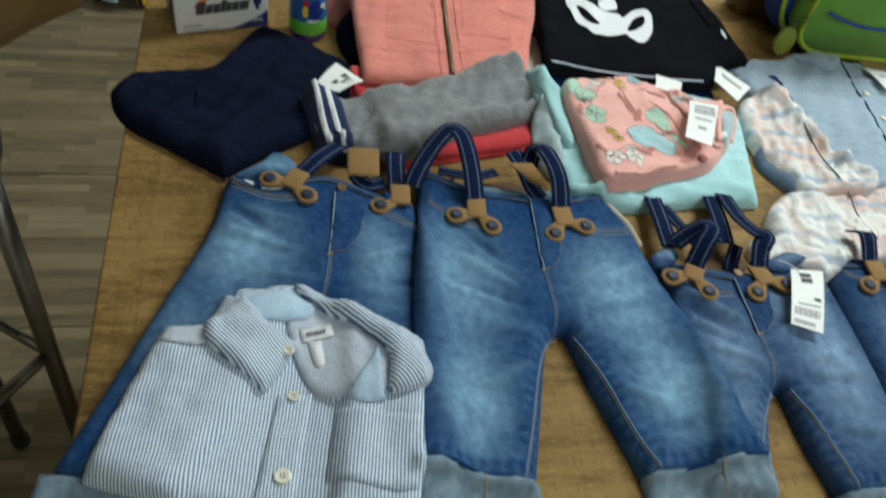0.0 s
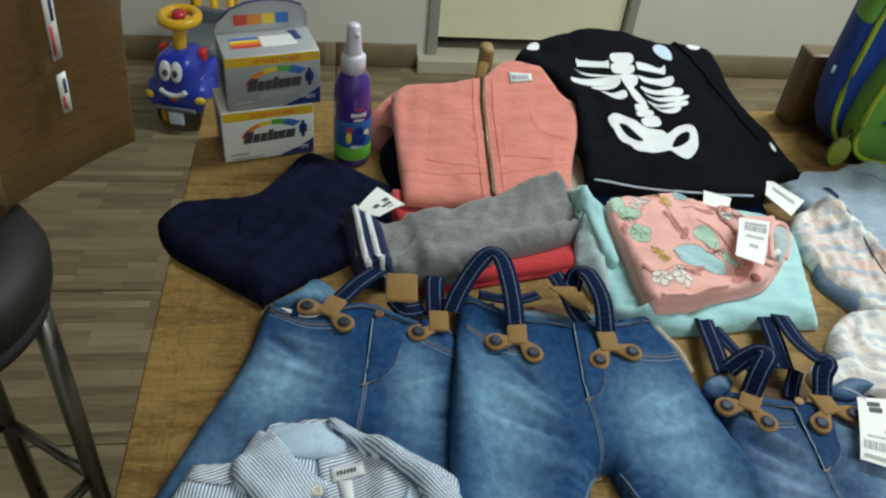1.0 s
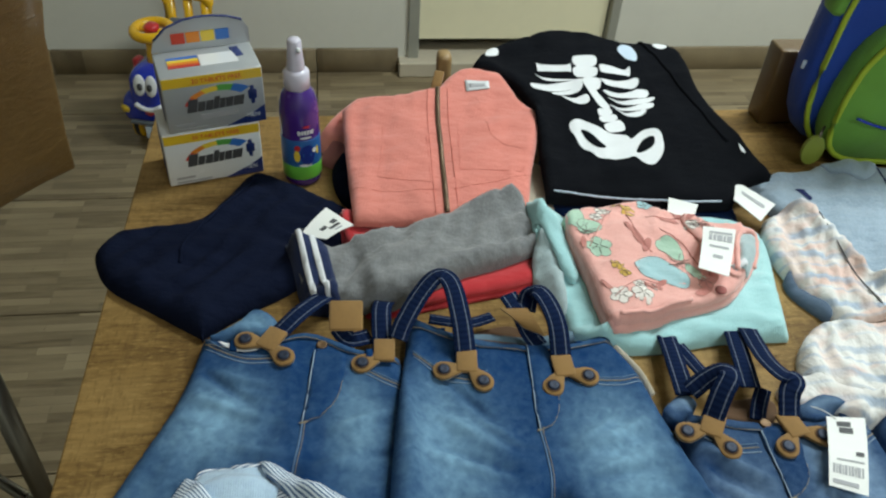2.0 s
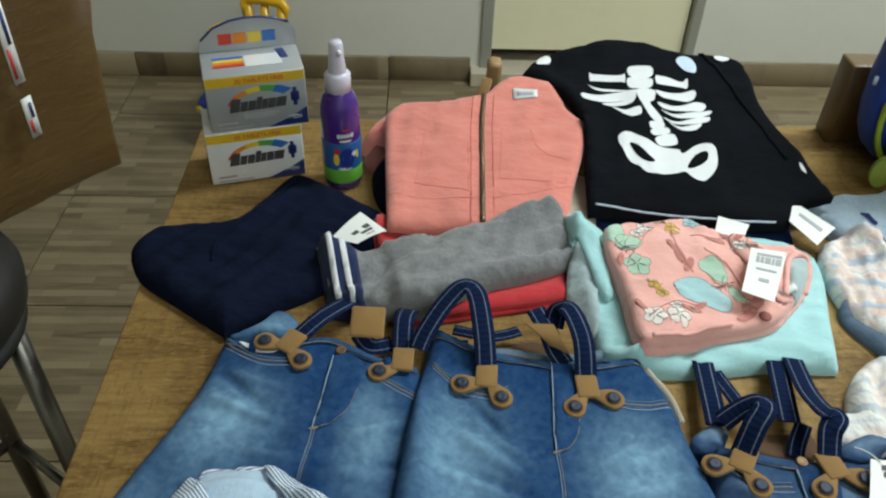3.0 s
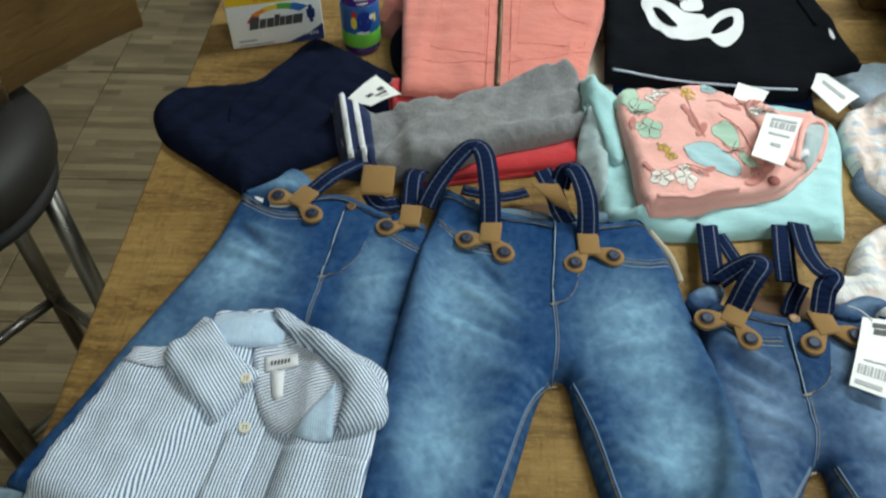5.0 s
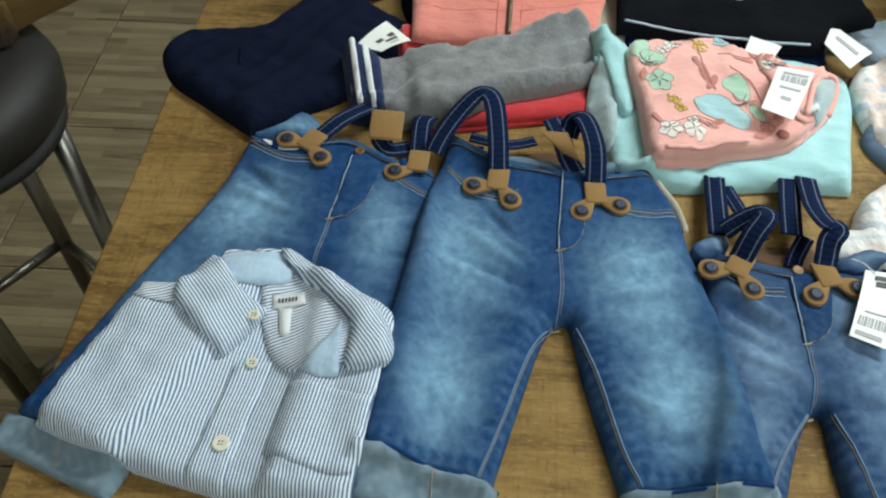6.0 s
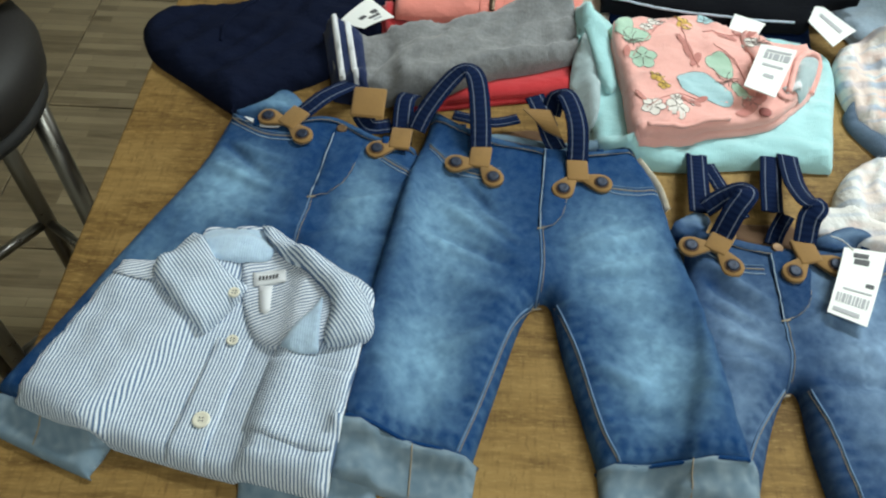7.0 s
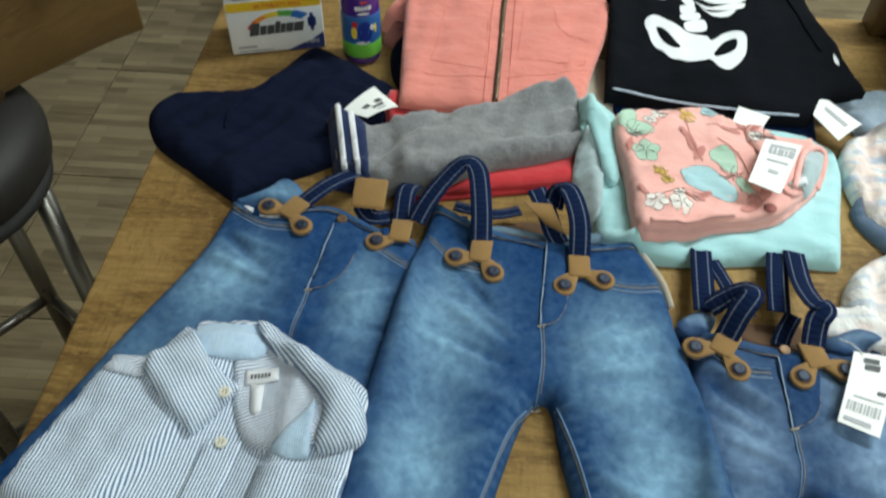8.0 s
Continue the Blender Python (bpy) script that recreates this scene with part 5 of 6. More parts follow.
for dx in (0.0090, 0.0215):
    decal("stripe", [(0.1675 + dx, 0.755), (0.1675 + dx, 0.755), (0.1845 + dx, 0.682), (0.1845 + dx, 0.682), (0.1905 + dx, 0.681), (0.1905 + dx, 0.681), (0.1735 + dx, 0.755), (0.1735 + dx, 0.755)], "white", cuff, h=0.0016, cell=0.003)
tagged(grey, "grey marl baby trousers with navy and white striped cuff", "trousers")

mint = folded("mint_shirt", [(0.424, 0.792), (0.417, 0.725), (0.425, 0.668), (0.429, 0.631), (0.450, 0.616), (0.503, 0.611), (0.580, 0.619), (0.640, 0.617), (0.640, 0.617), (0.655, 0.677), (0.672, 0.743), (0.664, 0.777), (0.592, 0.790), (0.502, 0.790)], 2, 0.0075, "mint", round_=0.0067, cell=0.0055, creases=[(-10, 0.10, 0.018, 0.006, 3), (70, 0.06, 0.022, 0.005, 11), (25, 0.03, 0.012, 0.0025, 15)], rim=0.4, seed=7)
cloth("folded_side", [(0.415, 0.735), (0.410, 0.700), (0.420, 0.660), (0.431, 0.655), (0.437, 0.700), (0.431, 0.740)], 0.005, "greymint", mint, round_=0.010, cell=0.006)
cloth("collar", [(0.420, 0.798), (0.416, 0.760), (0.430, 0.728), (0.442, 0.690), (0.452, 0.700), (0.450, 0.745), (0.455, 0.792)], 0.009, "mint", mint, round_=0.006, cell=0.005)
tagged(mint, "mint green jersey top folded under the floral piece", "shirt")
pink = folded("floral_trousers", [(0.455, 0.700), (0.448, 0.745), (0.456, 0.772), (0.487, 0.797), (0.541, 0.803), (0.541, 0.803), (0.557, 0.793), (0.567, 0.774), (0.592, 0.758), (0.646, 0.742), (0.646, 0.742), (0.646, 0.724), (0.634, 0.696), (0.604, 0.662), (0.604, 0.662), (0.585, 0.648), (0.545, 0.637), (0.464, 0.615), (0.464, 0.615), (0.457, 0.631)], 2, 0.0092, "pink", round_=0.005, cell=0.005, creases=[(30, 0.1, 0.025, 0.006, 6), (-40, 0.07, 0.018, 0.004, 13)], rim=0.55, seed=8, jitter=0.0015)
cloth("waist_fold", [(0.573, 0.757), (0.609, 0.752), (0.643, 0.738), (0.643, 0.738), (0.643, 0.722), (0.629, 0.693), (0.598, 0.665), (0.585, 0.690)], 0.004, "pink", pink, round_=0.005, cell=0.005)
cloth("lining", [(0.619, 0.720), (0.637, 0.724), (0.632, 0.701), (0.617, 0.677), (0.604, 0.674), (0.612, 0.697)], 0.0025, "greymint", pink, round_=0.003, cell=0.004)
stitch("waist_binding", [(0.600, 0.672), (0.609, 0.697), (0.619, 0.719), (0.632, 0.729), (0.641, 0.722), (0.632, 0.694)], "pink", pink, 0.0030, 5, 0.001)
stitch("hem_edge", [(0.468, 0.622), (0.505, 0.631), (0.545, 0.643)], "pink", pink, 0.0022)
FLOWERS = [(0.474, 0.716, 0.014, "f_mint", 40), (0.476, 0.647, 0.011, "f_white", 10), (0.497, 0.646, 0.011, "f_white", 50), (0.566, 0.663, 0.009, "f_rust", 0)]
PETALS = [(0.527, 0.680, 0.027, 0.016, 142, "f_blue"), (0.546, 0.711, 0.017, 0.011, 110, "f_mint"), (0.559, 0.676, 0.013, 0.006, 115, "f_mint"), (0.458, 0.756, 0.016, 0.011, 70, "f_mint"), (0.470, 0.744, 0.014, 0.010, 20, "f_mint")]
for px, py, pa, pb, q, m in PETALS:
    rim_ = ellipse(0, 0, pa, pb, q, 36)
    edge = [(px + x * (1 + 0.10 * math.cos(6 * math.pi * i / 36 + q)), py + y * (1 + 0.10 * math.cos(6 * math.pi * i / 36 + q))) for i, (x, y) in enumerate(rim_)]
    pe = decal("petal_print", edge, m, pink, sub=1, cell=0.0025, h=0.0004)
    stitch("line_print", edge + edge[:1], "f_line", pe, 0.00018, 1, 0.0004)
for cx, cy in ((0.549, 0.689), (0.466, 0.736), (0.587, 0.742)):
    for k in range(9):
        a = 0.7 * k + 0.3 * math.sin(5 * k)
        r = 0.010 + 0.004 * math.sin(7 * k)
        stitch("stamen_print", [(cx, cy), (cx + 0.5 * r * math.cos(a + 0.2), cy + 0.5 * r * math.sin(a + 0.2)), (cx + r * math.cos(a), cy + r * math.sin(a))], "f_line", pink, 0.0003, 3, 0.0008)
MORE = [(0.484, 0.688, 0.007, "f_gold", 0), (0.490, 0.678, 0.006, "f_gold", 30), (0.521, 0.773, 0.009, "f_gold", 0), (0.514, 0.785, 0.008, "f_gold", 30), (0.493, 0.771, 0.009, "f_white", 0), (0.482, 0.760, 0.007, "f_white", 20), (0.498, 0.660, 0.006, "f_white", 0), (0.512, 0.657, 0.005, "f_white", 10), (0.579, 0.742, 0.008, "f_white", 20), (0.546, 0.790, 0.009, "f_blue", 10), (0.594, 0.737, 0.007, "f_rust", 0)]
for fx, fy, r, m, q in FLOWERS + MORE:
    k = 5
    pts = []
    for i in range(50):
        a = 2 * math.pi * i / 50
        rr = r * (0.66 + 0.34 * abs(math.cos(k * a / 2 + q)) ** 0.7)
        pts.append((fx + rr * math.cos(a), fy + rr * math.sin(a)))
    fl = decal("flower_print", pts, m, pink, sub=1, cell=0.0025, h=0.0004)
    stitch("line_print", pts + pts[:1], "f_line", fl, 0.0002, 1, 0.0004)
    for i in range(k):
        a = 2 * math.pi * (i + 0.5) / k - 2 * q / k
        stitch("line_print", [(fx + r * 0.12 * math.cos(a), fy + r * 0.12 * math.sin(a)), (fx + r * 0.62 * math.cos(a), fy + r * 0.62 * math.sin(a))], "f_line", fl, 0.0003, 2, 0.0008)
for lx, ly, a, b, q in [(0.518, 0.729, 0.011, 0.004, 100), (0.524, 0.717, 0.010, 0.004, 60), (0.514, 0.741, 0.009, 0.0035, 130), (0.511, 0.657, 0.010, 0.003, -10), (0.521, 0.663, 0.008, 0.003, 30), (0.577, 0.672, 0.011, 0.005, 70), (0.560, 0.652, 0.010, 0.004, 20), (0.466, 0.660, 0.008, 0.003, -60), (0.460, 0.722, 0.008, 0.003, 80), (0.559, 0.753, 0.010, 0.004, 150), (0.570, 0.763, 0.009, 0.003, 100), (0.583, 0.756, 0.009, 0.003, 40)]:
    decal("leaf_print", ellipse(lx, ly, a, b, q), "f_rust", pink, cell=0.004)
for p in ([(0.518, 0.778), (0.518, 0.737), (0.526, 0.707)], [(0.470, 0.645), (0.496, 0.665), (0.521, 0.663)], [(0.542, 0.737), (0.559, 0.717), (0.568, 0.686)], [(0.537, 0.763), (0.562, 0.756), (0.578, 0.758)], [(0.465, 0.717), (0.477, 0.737), (0.496, 0.766)]):
    stitch("stem_print", p, "f_rust", pink, 0.0004, 5, 0.0008)
part("snap", lathe_bm([(0.0055, 0), (0.0055, 0.0014), (0.003, 0.002), (0.0005, 0.002)], pose(0.577, 0.652, top(0.577, 0.652) + 0.0005), 16), "dark_pink", pink)
decal("size_label", [(0.596, 0.679), (0.596, 0.679), (0.611, 0.684), (0.611, 0.684), (0.612, 0.676), (0.612, 0.676), (0.598, 0.671), (0.598, 0.671)], "white", pink, h=0.0014)
tagged(pink, "salmon pink floral printed baby leggings, folded", "trousers")


# ---------------------------------------------------------------- right-hand shirts
plaid = cloth("plaid_shirt", [(0.636, 0.588), (0.656, 0.614), (0.686, 0.632), (0.73, 0.626), (0.79, 0.632), (0.86, 0.62), (0.875, 0.55), (0.80, 0.530), (0.74, 0.535), (0.68, 0.525), (0.651, 0.546), (0.631, 0.560)], 0.015, "plaid", round_=0.008, rim=0.4, cell=0.0035, creases=[(85, 0.06, 0.014, 0.010, 2), (60, 0.045, 0.012, 0.009, 9)])
cloth("sleeve", [(0.690, 0.788), (0.690, 0.788), (0.728, 0.797), (0.745, 0.766), (0.751, 0.711), (0.766, 0.672), (0.790, 0.640), (0.766, 0.620), (0.731, 0.622), (0.699, 0.642), (0.680, 0.680), (0.674, 0.722), (0.676, 0.759)], 0.014, "plaid", plaid, round_=0.007, cell=0.0035, creases=[(75, 0.05, 0.012, 0.012, 3), (40, 0.03, 0.009, 0.008, 6)])
cloth("lining", [(0.678, 0.700), (0.680, 0.680), (0.697, 0.646), (0.689, 0.641), (0.672, 0.672), (0.671, 0.692)], 0.003, "sleeve_inside", plaid, "dark blue inside of the sleeve", round_=0.005, cell=0.005)
cloth("sleeve", [(0.600, 0.552), (0.617, 0.568), (0.640, 0.557), (0.662, 0.540), (0.682, 0.520), (0.662, 0.508), (0.633, 0.512), (0.610, 0.531)], 0.014, "plaid", plaid, round_=0.008, cell=0.004, creases=[(-30, 0.05, 0.016, 0.006, 3)])
stitch("fold_edge", [(0.737, 0.770), (0.738, 0.701), (0.743, 0.638), (0.738, 0.591), (0.743, 0.555)], "ink", plaid, 0.0009, even=3)
decal("white_label", [(0.722, 0.585), (0.722, 0.585), (0.765, 0.58), (0.765, 0.58), (0.762, 0.558), (0.762, 0.558), (0.72, 0.562), (0.72, 0.562)], "f_white", plaid)
tagged(plaid, "crumpled pastel plaid cotton shirt on the table", "shirt")

# ---------------------------------------------------------------- pinstripe shirt on the left jeans
shirt = cloth("striped_shirt", [(0.058, 0.462), (0.058, 0.462), (0.046, 0.435), (0.030, 0.395), (0.012, 0.345), (0.012, 0.345), (0.055, 0.329), (0.13, 0.310), (0.18, 0.300), (0.232, 0.290), (0.232, 0.290), (0.240, 0.34), (0.247, 0.40), (0.250, 0.435), (0.228, 0.458), (0.185, 0.478), (0.13, 0.488), (0.092, 0.462)], 0.015, "shirt", round_=0.009, rim=0.3, cell=0.005, drape=14, creases=[(-10, 0.1, 0.03, 0.0035, 4), (60, 0.09, 0.03, 0.0025, 9)])
cloth("yoke", [(0.060, 0.463), (0.060, 0.463), (0.088, 0.462), (0.10, 0.447), (0.085, 0.438), (0.055, 0.445)], 0.002, "shirt_flat", shirt, round_=0.003, cell=0.005, drape=1)
cloth("inside_back", [(0.150, 0.468), (0.155, 0.425), (0.172, 0.396), (0.205, 0.388), (0.228, 0.40), (0.235, 0.43), (0.205, 0.462), (0.170, 0.475)], 0.003, "shirt_flat", shirt, round_=0.008, cell=0.005, creases=[(40, 0.05, 0.015, 0.004, 5)])
cloth("neck_band", [(0.108, 0.486), (0.108, 0.486), (0.113, 0.499), (0.113, 0.499), (0.160, 0.501), (0.160, 0.501), (0.170, 0.480), (0.166, 0.463), (0.135, 0.458), (0.120, 0.466)], 0.004, "chamblue", shirt, "plain light blue collar lining", round_=0.005, cell=0.004)
stitch("band_edge", [(0.110, 0.493), (0.115, 0.4985), (0.137, 0.4995), (0.160, 0.5005)], "shirt_flat", shirt, 0.0020)
cloth("collar_fold", [(0.156, 0.500), (0.172, 0.497), (0.205, 0.470), (0.235, 0.44), (0.252, 0.412), (0.250, 0.392), (0.222, 0.388), (0.222, 0.42), (0.200, 0.448), (0.172, 0.472)], 0.012, "shirt_cross", shirt, round_=0.012, rim=0.3, cell=0.0045, creases=[(-40, 0.06, 0.02, 0.003, 5)])
cloth("collar", [(0.102, 0.492), (0.102, 0.492), (0.112, 0.484), (0.132, 0.455), (0.156, 0.438), (0.156, 0.438), (0.135, 0.405), (0.127, 0.404), (0.102, 0.425), (0.088, 0.448)], 0.010, "shirt_cross", shirt, round_=0.007, rim=0.4, cell=0.004)
cloth("collar_tip", [(0.215, 0.424), (0.215, 0.424), (0.201, 0.405), (0.189, 0.389), (0.189, 0.389), (0.202, 0.382), (0.217, 0.383), (0.217, 0.383)], 0.0016, "chamblue", shirt, "plain light blue collar lining", round_=0.003, cell=0.004)
cloth("placket", [(0.141, 0.400), (0.141, 0.400), (0.166, 0.400), (0.166, 0.400), (0.148, 0.306), (0.148, 0.306), (0.121, 0.312), (0.121, 0.312)], 0.0022, "shirt", shirt, round_=0.003, cell=0.005, drape=1)
cloth("pocket", [(0.182, 0.383), (0.182, 0.383), (0.242, 0.366), (0.242, 0.366), (0.236, 0.318), (0.205, 0.318), (0.172, 0.330), (0.172, 0.330)], 0.0018, "shirt", shirt, round_=0.003, cell=0.005, drape=1)
neck = cloth("neck_label", [(0.158, 0.452), (0.158, 0.452), (0.182, 0.456), (0.182, 0.456), (0.184, 0.445), (0.184, 0.445), (0.160, 0.441), (0.160, 0.441)], 0.0016, "white", shirt, "white woven neck label", round_=0.001, cell=0.004, drape=1)
for k in range(6):
    decal("print", [(0.1630 + 0.0025 * k, 0.4485 + 0.0004 * k), (0.1630 + 0.0025 * k, 0.4485 + 0.0004 * k), (0.1645 + 0.0025 * k, 0.4488 + 0.0004 * k), (0.1648 + 0.0025 * k, 0.4455 + 0.0004 * k), (0.1648 + 0.0025 * k, 0.4455 + 0.0004 * k), (0.1633 + 0.0025 * k, 0.4452 + 0.0004 * k)], "ink", neck, cell=0.003)
decal("care_label", [(0.164, 0.441), (0.164, 0.441), (0.174, 0.442), (0.174, 0.442), (0.176, 0.420), (0.176, 0.420), (0.172, 0.418), (0.168, 0.422)], "white", shirt, h=0.0012)


def shirt_button(x, y, r=0.0058):
    b = part("button", lathe_bm([(r, 0), (r * 1.02, 0.0012), (r * 0.9, 0.0022), (r * 0.66, 0.0016), (r * 0.1, 0.0014)], pose(x, y, top(x, y) + 0.0006), 24), "pearl", shirt, "cream button")
    for dx, dy in ((-1, -1), (1, -1), (-1, 1), (1, 1)):
        part("hole", lathe_bm([(0.0006, 0), (0.0006, 0.0003)], pose(x + dx * 0.0011, y + dy * 0.0011, top(x, y) + 0.0021), 8), "ink", b)


shirt_button(0.143, 0.337, 0.0060)
shirt_button(0.152, 0.398, 0.0042)
shirt_button(0.149, 0.430, 0.0042)
tagged(shirt, "folded blue and white pinstripe shirt on the jeans", "shirt")

# ---------------------------------------------------------------- braces on the jeans


def on(x, y, up=0.004):
    return (x, y, top(x, y) + up)


button_tab(0.155, 0.620, -32.6, ja, (76, 76))
button_tab(0.255, 0.601, -4, ja, (66, 0), loops=(-1,))
brace([on(0.1626, 0.6350), (0.183, 0.656, TABLE + 0.030), (0.204, 0.684, TABLE + 0.022), (0.224, 0.706, TABLE + 0.015)], ja)
brace([on(0.2550, 0.6150), (0.256, 0.656, TABLE + 0.028), (0.262, 0.681, TABLE + 0.016)], ja)
part("back_patch", box_bm((-0.015, -0.015, 0), (0.015, 0.015, 0.004), 0.002, pose(0.224, 0.649, TABLE + 0.030, 18, 0, -3)), "suede", ja, "tan suede patch where the braces meet")
brace([(0.217, 0.645, TABLE + 0.020), (0.227, 0.633, TABLE + 0.017), (0.245, 0.637, TABLE + 0.016)], ja)
cloth("turned_waist", [(0.106, 0.636), (0.126, 0.655), (0.144, 0.673), (0.163, 0.653), (0.150, 0.634), (0.130, 0.640)], 0.010, "denim_a", ja, "back of the waistband standing open", round_=0.005, cell=0.003, fade=blobs([(0.14, 0.65, 0.02, 0.012, 0.45)], 0.2), creases=[(-40, 0.02, 0.008, 0.004, 5)], lift=lambda x, y: np.full(x.shape, TABLE + 0.015), skirt=0.010)
decal("pocket_lining", [(0.113, 0.633), (0.123, 0.635), (0.137, 0.630), (0.149, 0.624), (0.144, 0.619), (0.128, 0.621)], "white", ja, "white pocket lining", cell=0.003)

button_tab(0.3245, 0.583, -6, jb, (80, 36))
button_tab(0.4080, 0.572, 1, jb, (36, 70))
brace([on(0.3255, 0.597), (0.324, 0.625, TABLE + 0.044), (0.319, 0.659, TABLE + 0.056), (0.308, 0.668, TABLE + 0.058), (0.292, 0.656, TABLE + 0.049), (0.276, 0.636, TABLE + 0.036), (0.268, 0.622, TABLE + 0.026)], jb)
brace([on(0.4080, 0.586), (0.407, 0.614, TABLE + 0.047), (0.399, 0.643, TABLE + 0.054), (0.391, 0.651, TABLE + 0.047), (0.387, 0.644, TABLE + 0.032)], jb)
brace([(0.372, 0.658, TABLE + 0.040), (0.381, 0.638, TABLE + 0.034), (0.387, 0.622, TABLE + 0.026), (0.393, 0.608, TABLE + 0.024)], jb)
brace([(0.300, 0.655, TABLE + 0.016), (0.335, 0.648, TABLE + 0.015), (0.360, 0.656, TABLE + 0.014)], jb, w=0.013)
# dark brown piece filling the waist opening
cloth("waist_opening", [(0.330, 0.636), (0.352, 0.650), (0.382, 0.652), (0.400, 0.632), (0.396, 0.618), (0.360, 0.621)], 0.004, "suede_dark", jb, "dark brown piece inside the open waist", round_=0.004, cell=0.004)
slab("back_patch", [(0.361, 0.635, TABLE + 0.044), (0.384, 0.630, TABLE + 0.048), (0.395, 0.604, TABLE + 0.040), (0.379, 0.614, TABLE + 0.040)], 0.0028, "suede", jb, "tan suede patch where the braces meet", bow=0.003)
part("inner_band", tube_bm([(x, 0.628 + 0.004 * math.sin(60 * x), TABLE + 0.008) for x in np.linspace(0.300, 0.456, 16)], 0.006, 8), "denim_in", jb)
ribbon("side_tape", [(0.460, 0.621, TABLE + 0.012), (0.470, 0.602, TABLE + 0.012), (0.480, 0.580, TABLE + 0.011), (0.485, 0.557, TABLE + 0.008)], 0.008, "beige", jb, "pale tape along the side opening", lean=(0.5, 0.2, 0.8))

button_tab(0.512, 0.502, -32, jc)
button_tab(0.584, 0.495, 14, jc)
brace([on(0.517, 0.513), (0.525, 0.525, TABLE + 0.047), (0.534, 0.536, TABLE + 0.056), (0.533, 0.546, TABLE + 0.051), (0.522, 0.547, TABLE + 0.040), (0.509, 0.543, TABLE + 0.029)], jc)
brace([(0.517, 0.618, TABLE + 0.016), (0.511, 0.576, TABLE + 0.022), (0.508, 0.545, TABLE + 0.022)], jc)
brace([(0.526, 0.610, TABLE + 0.012), (0.536, 0.566, TABLE + 0.017), (0.545, 0.545, TABLE + 0.016)], jc, w=0.014)
brace([(0.584, 0.622, TABLE + 0.014), (0.572, 0.578, TABLE + 0.024), (0.568, 0.549, TABLE + 0.022)], jc)
brace([(0.598, 0.622, TABLE + 0.016), (0.588, 0.574, TABLE + 0.032), (0.585, 0.543, TABLE + 0.046), (0.590, 0.532, TABLE + 0.050), (0.584, 0.523, TABLE + 0.044), on(0.582, 0.508, 0.006)], jc)
brace([(0.580, 0.548, TABLE + 0.020), (0.570, 0.532, TABLE + 0.016), (0.566, 0.522, TABLE + 0.012)], jc, w=0.014)
# the same dark brown filling for this waist
cloth("waist_opening", [(0.540, 0.548), (0.562, 0.551), (0.590, 0.551), (0.590, 0.530), (0.566, 0.522), (0.540, 0.528)], 0.004, "suede_dark", jc, "dark brown piece inside the open waist", round_=0.004, cell=0.004)
cloth("turned_waist", [(0.484, 0.531), (0.497, 0.544), (0.510, 0.551), (0.517, 0.540), (0.507, 0.527), (0.492, 0.520)], 0.006, "denim_c", jc, "waistband turned over and crumpled", round_=0.006, cell=0.003, fade=blobs([(0.503, 0.54, 0.012, 0.01, 0.5)], 0.15), creases=[(40, 0.02, 0.008, 0.006, 4)], lift=lambda x, y: np.full(x.shape, TABLE + 0.013), skirt=0.012)
cloth("turned_waist", [(0.598, 0.524), (0.614, 0.533), (0.630, 0.536), (0.640, 0.524), (0.622, 0.512), (0.605, 0.508)], 0.006, "denim_c", jc, "waistband turned over and crumpled", round_=0.006, cell=0.003, fade=blobs([(0.62, 0.525, 0.015, 0.01, 0.45)], 0.15), creases=[(20, 0.02, 0.008, 0.006, 7)], lift=lambda x, y: np.full(x.shape, TABLE + 0.011), skirt=0.010)
button_tab(0.708, 0.497, 0, jd)
brace([on(0.706, 0.516), (0.706, 0.538, TABLE + 0.044), (0.708, 0.556, TABLE + 0.030)], jd)

# ---------------------------------------------------------------- tags
z = TABLE
hang_tag([(0.208, 0.808, z + 0.030), (0.236, 0.780, z + 0.028), (0.208, 0.757, z + 0.030), (0.182, 0.764, z + 0.031)], [(0.45, 0.2, 0.6, 0.75, "ink"), (0.65, 0.25, 0.75, 0.6, "ink"), (0.82, 0.3, 0.88, 0.55, "greyink")], "white card tag on the navy trousers")
hang_tag([(0.578, 0.803, z + 0.034), (0.607, 0.790, z + 0.033), (0.593, 0.766, z + 0.035), (0.564, 0.770, z + 0.036)], [], "blank white card tag between the folded clothes")
hang_tag([(0.669, 0.836, z + 0.030), (0.701, 0.795, z + 0.026), (0.668, 0.762, z + 0.030), (0.650, 0.796, z + 0.034)], [(0.2, 0.42, 0.85, 0.56, "greyink")], "white folded card tag on the black shirt")
hang_tag([(0.581, 0.724, z + 0.058), (0.614, 0.719, z + 0.056), (0.581, 0.654, z + 0.054), (0.555, 0.666, z + 0.056)], [(0.2, 0.12, 0.9, 0.17, "greyink"), (0.2, 0.2, 0.3, 0.34, "greyink"), (0.33, 0.2, 0.42, 0.34, "greyink"), (0.45, 0.2, 0.62, 0.34, "greyink"), (0.65, 0.2, 0.72, 0.34, "greyink"), (0.75, 0.2, 0.92, 0.34, "greyink"), (0.25, 0.46, 0.85, 0.5, "greyink"), (0.4, 0.66, 0.7, 0.72, "greyink")], "white price tag with a bar code on floral leggings")
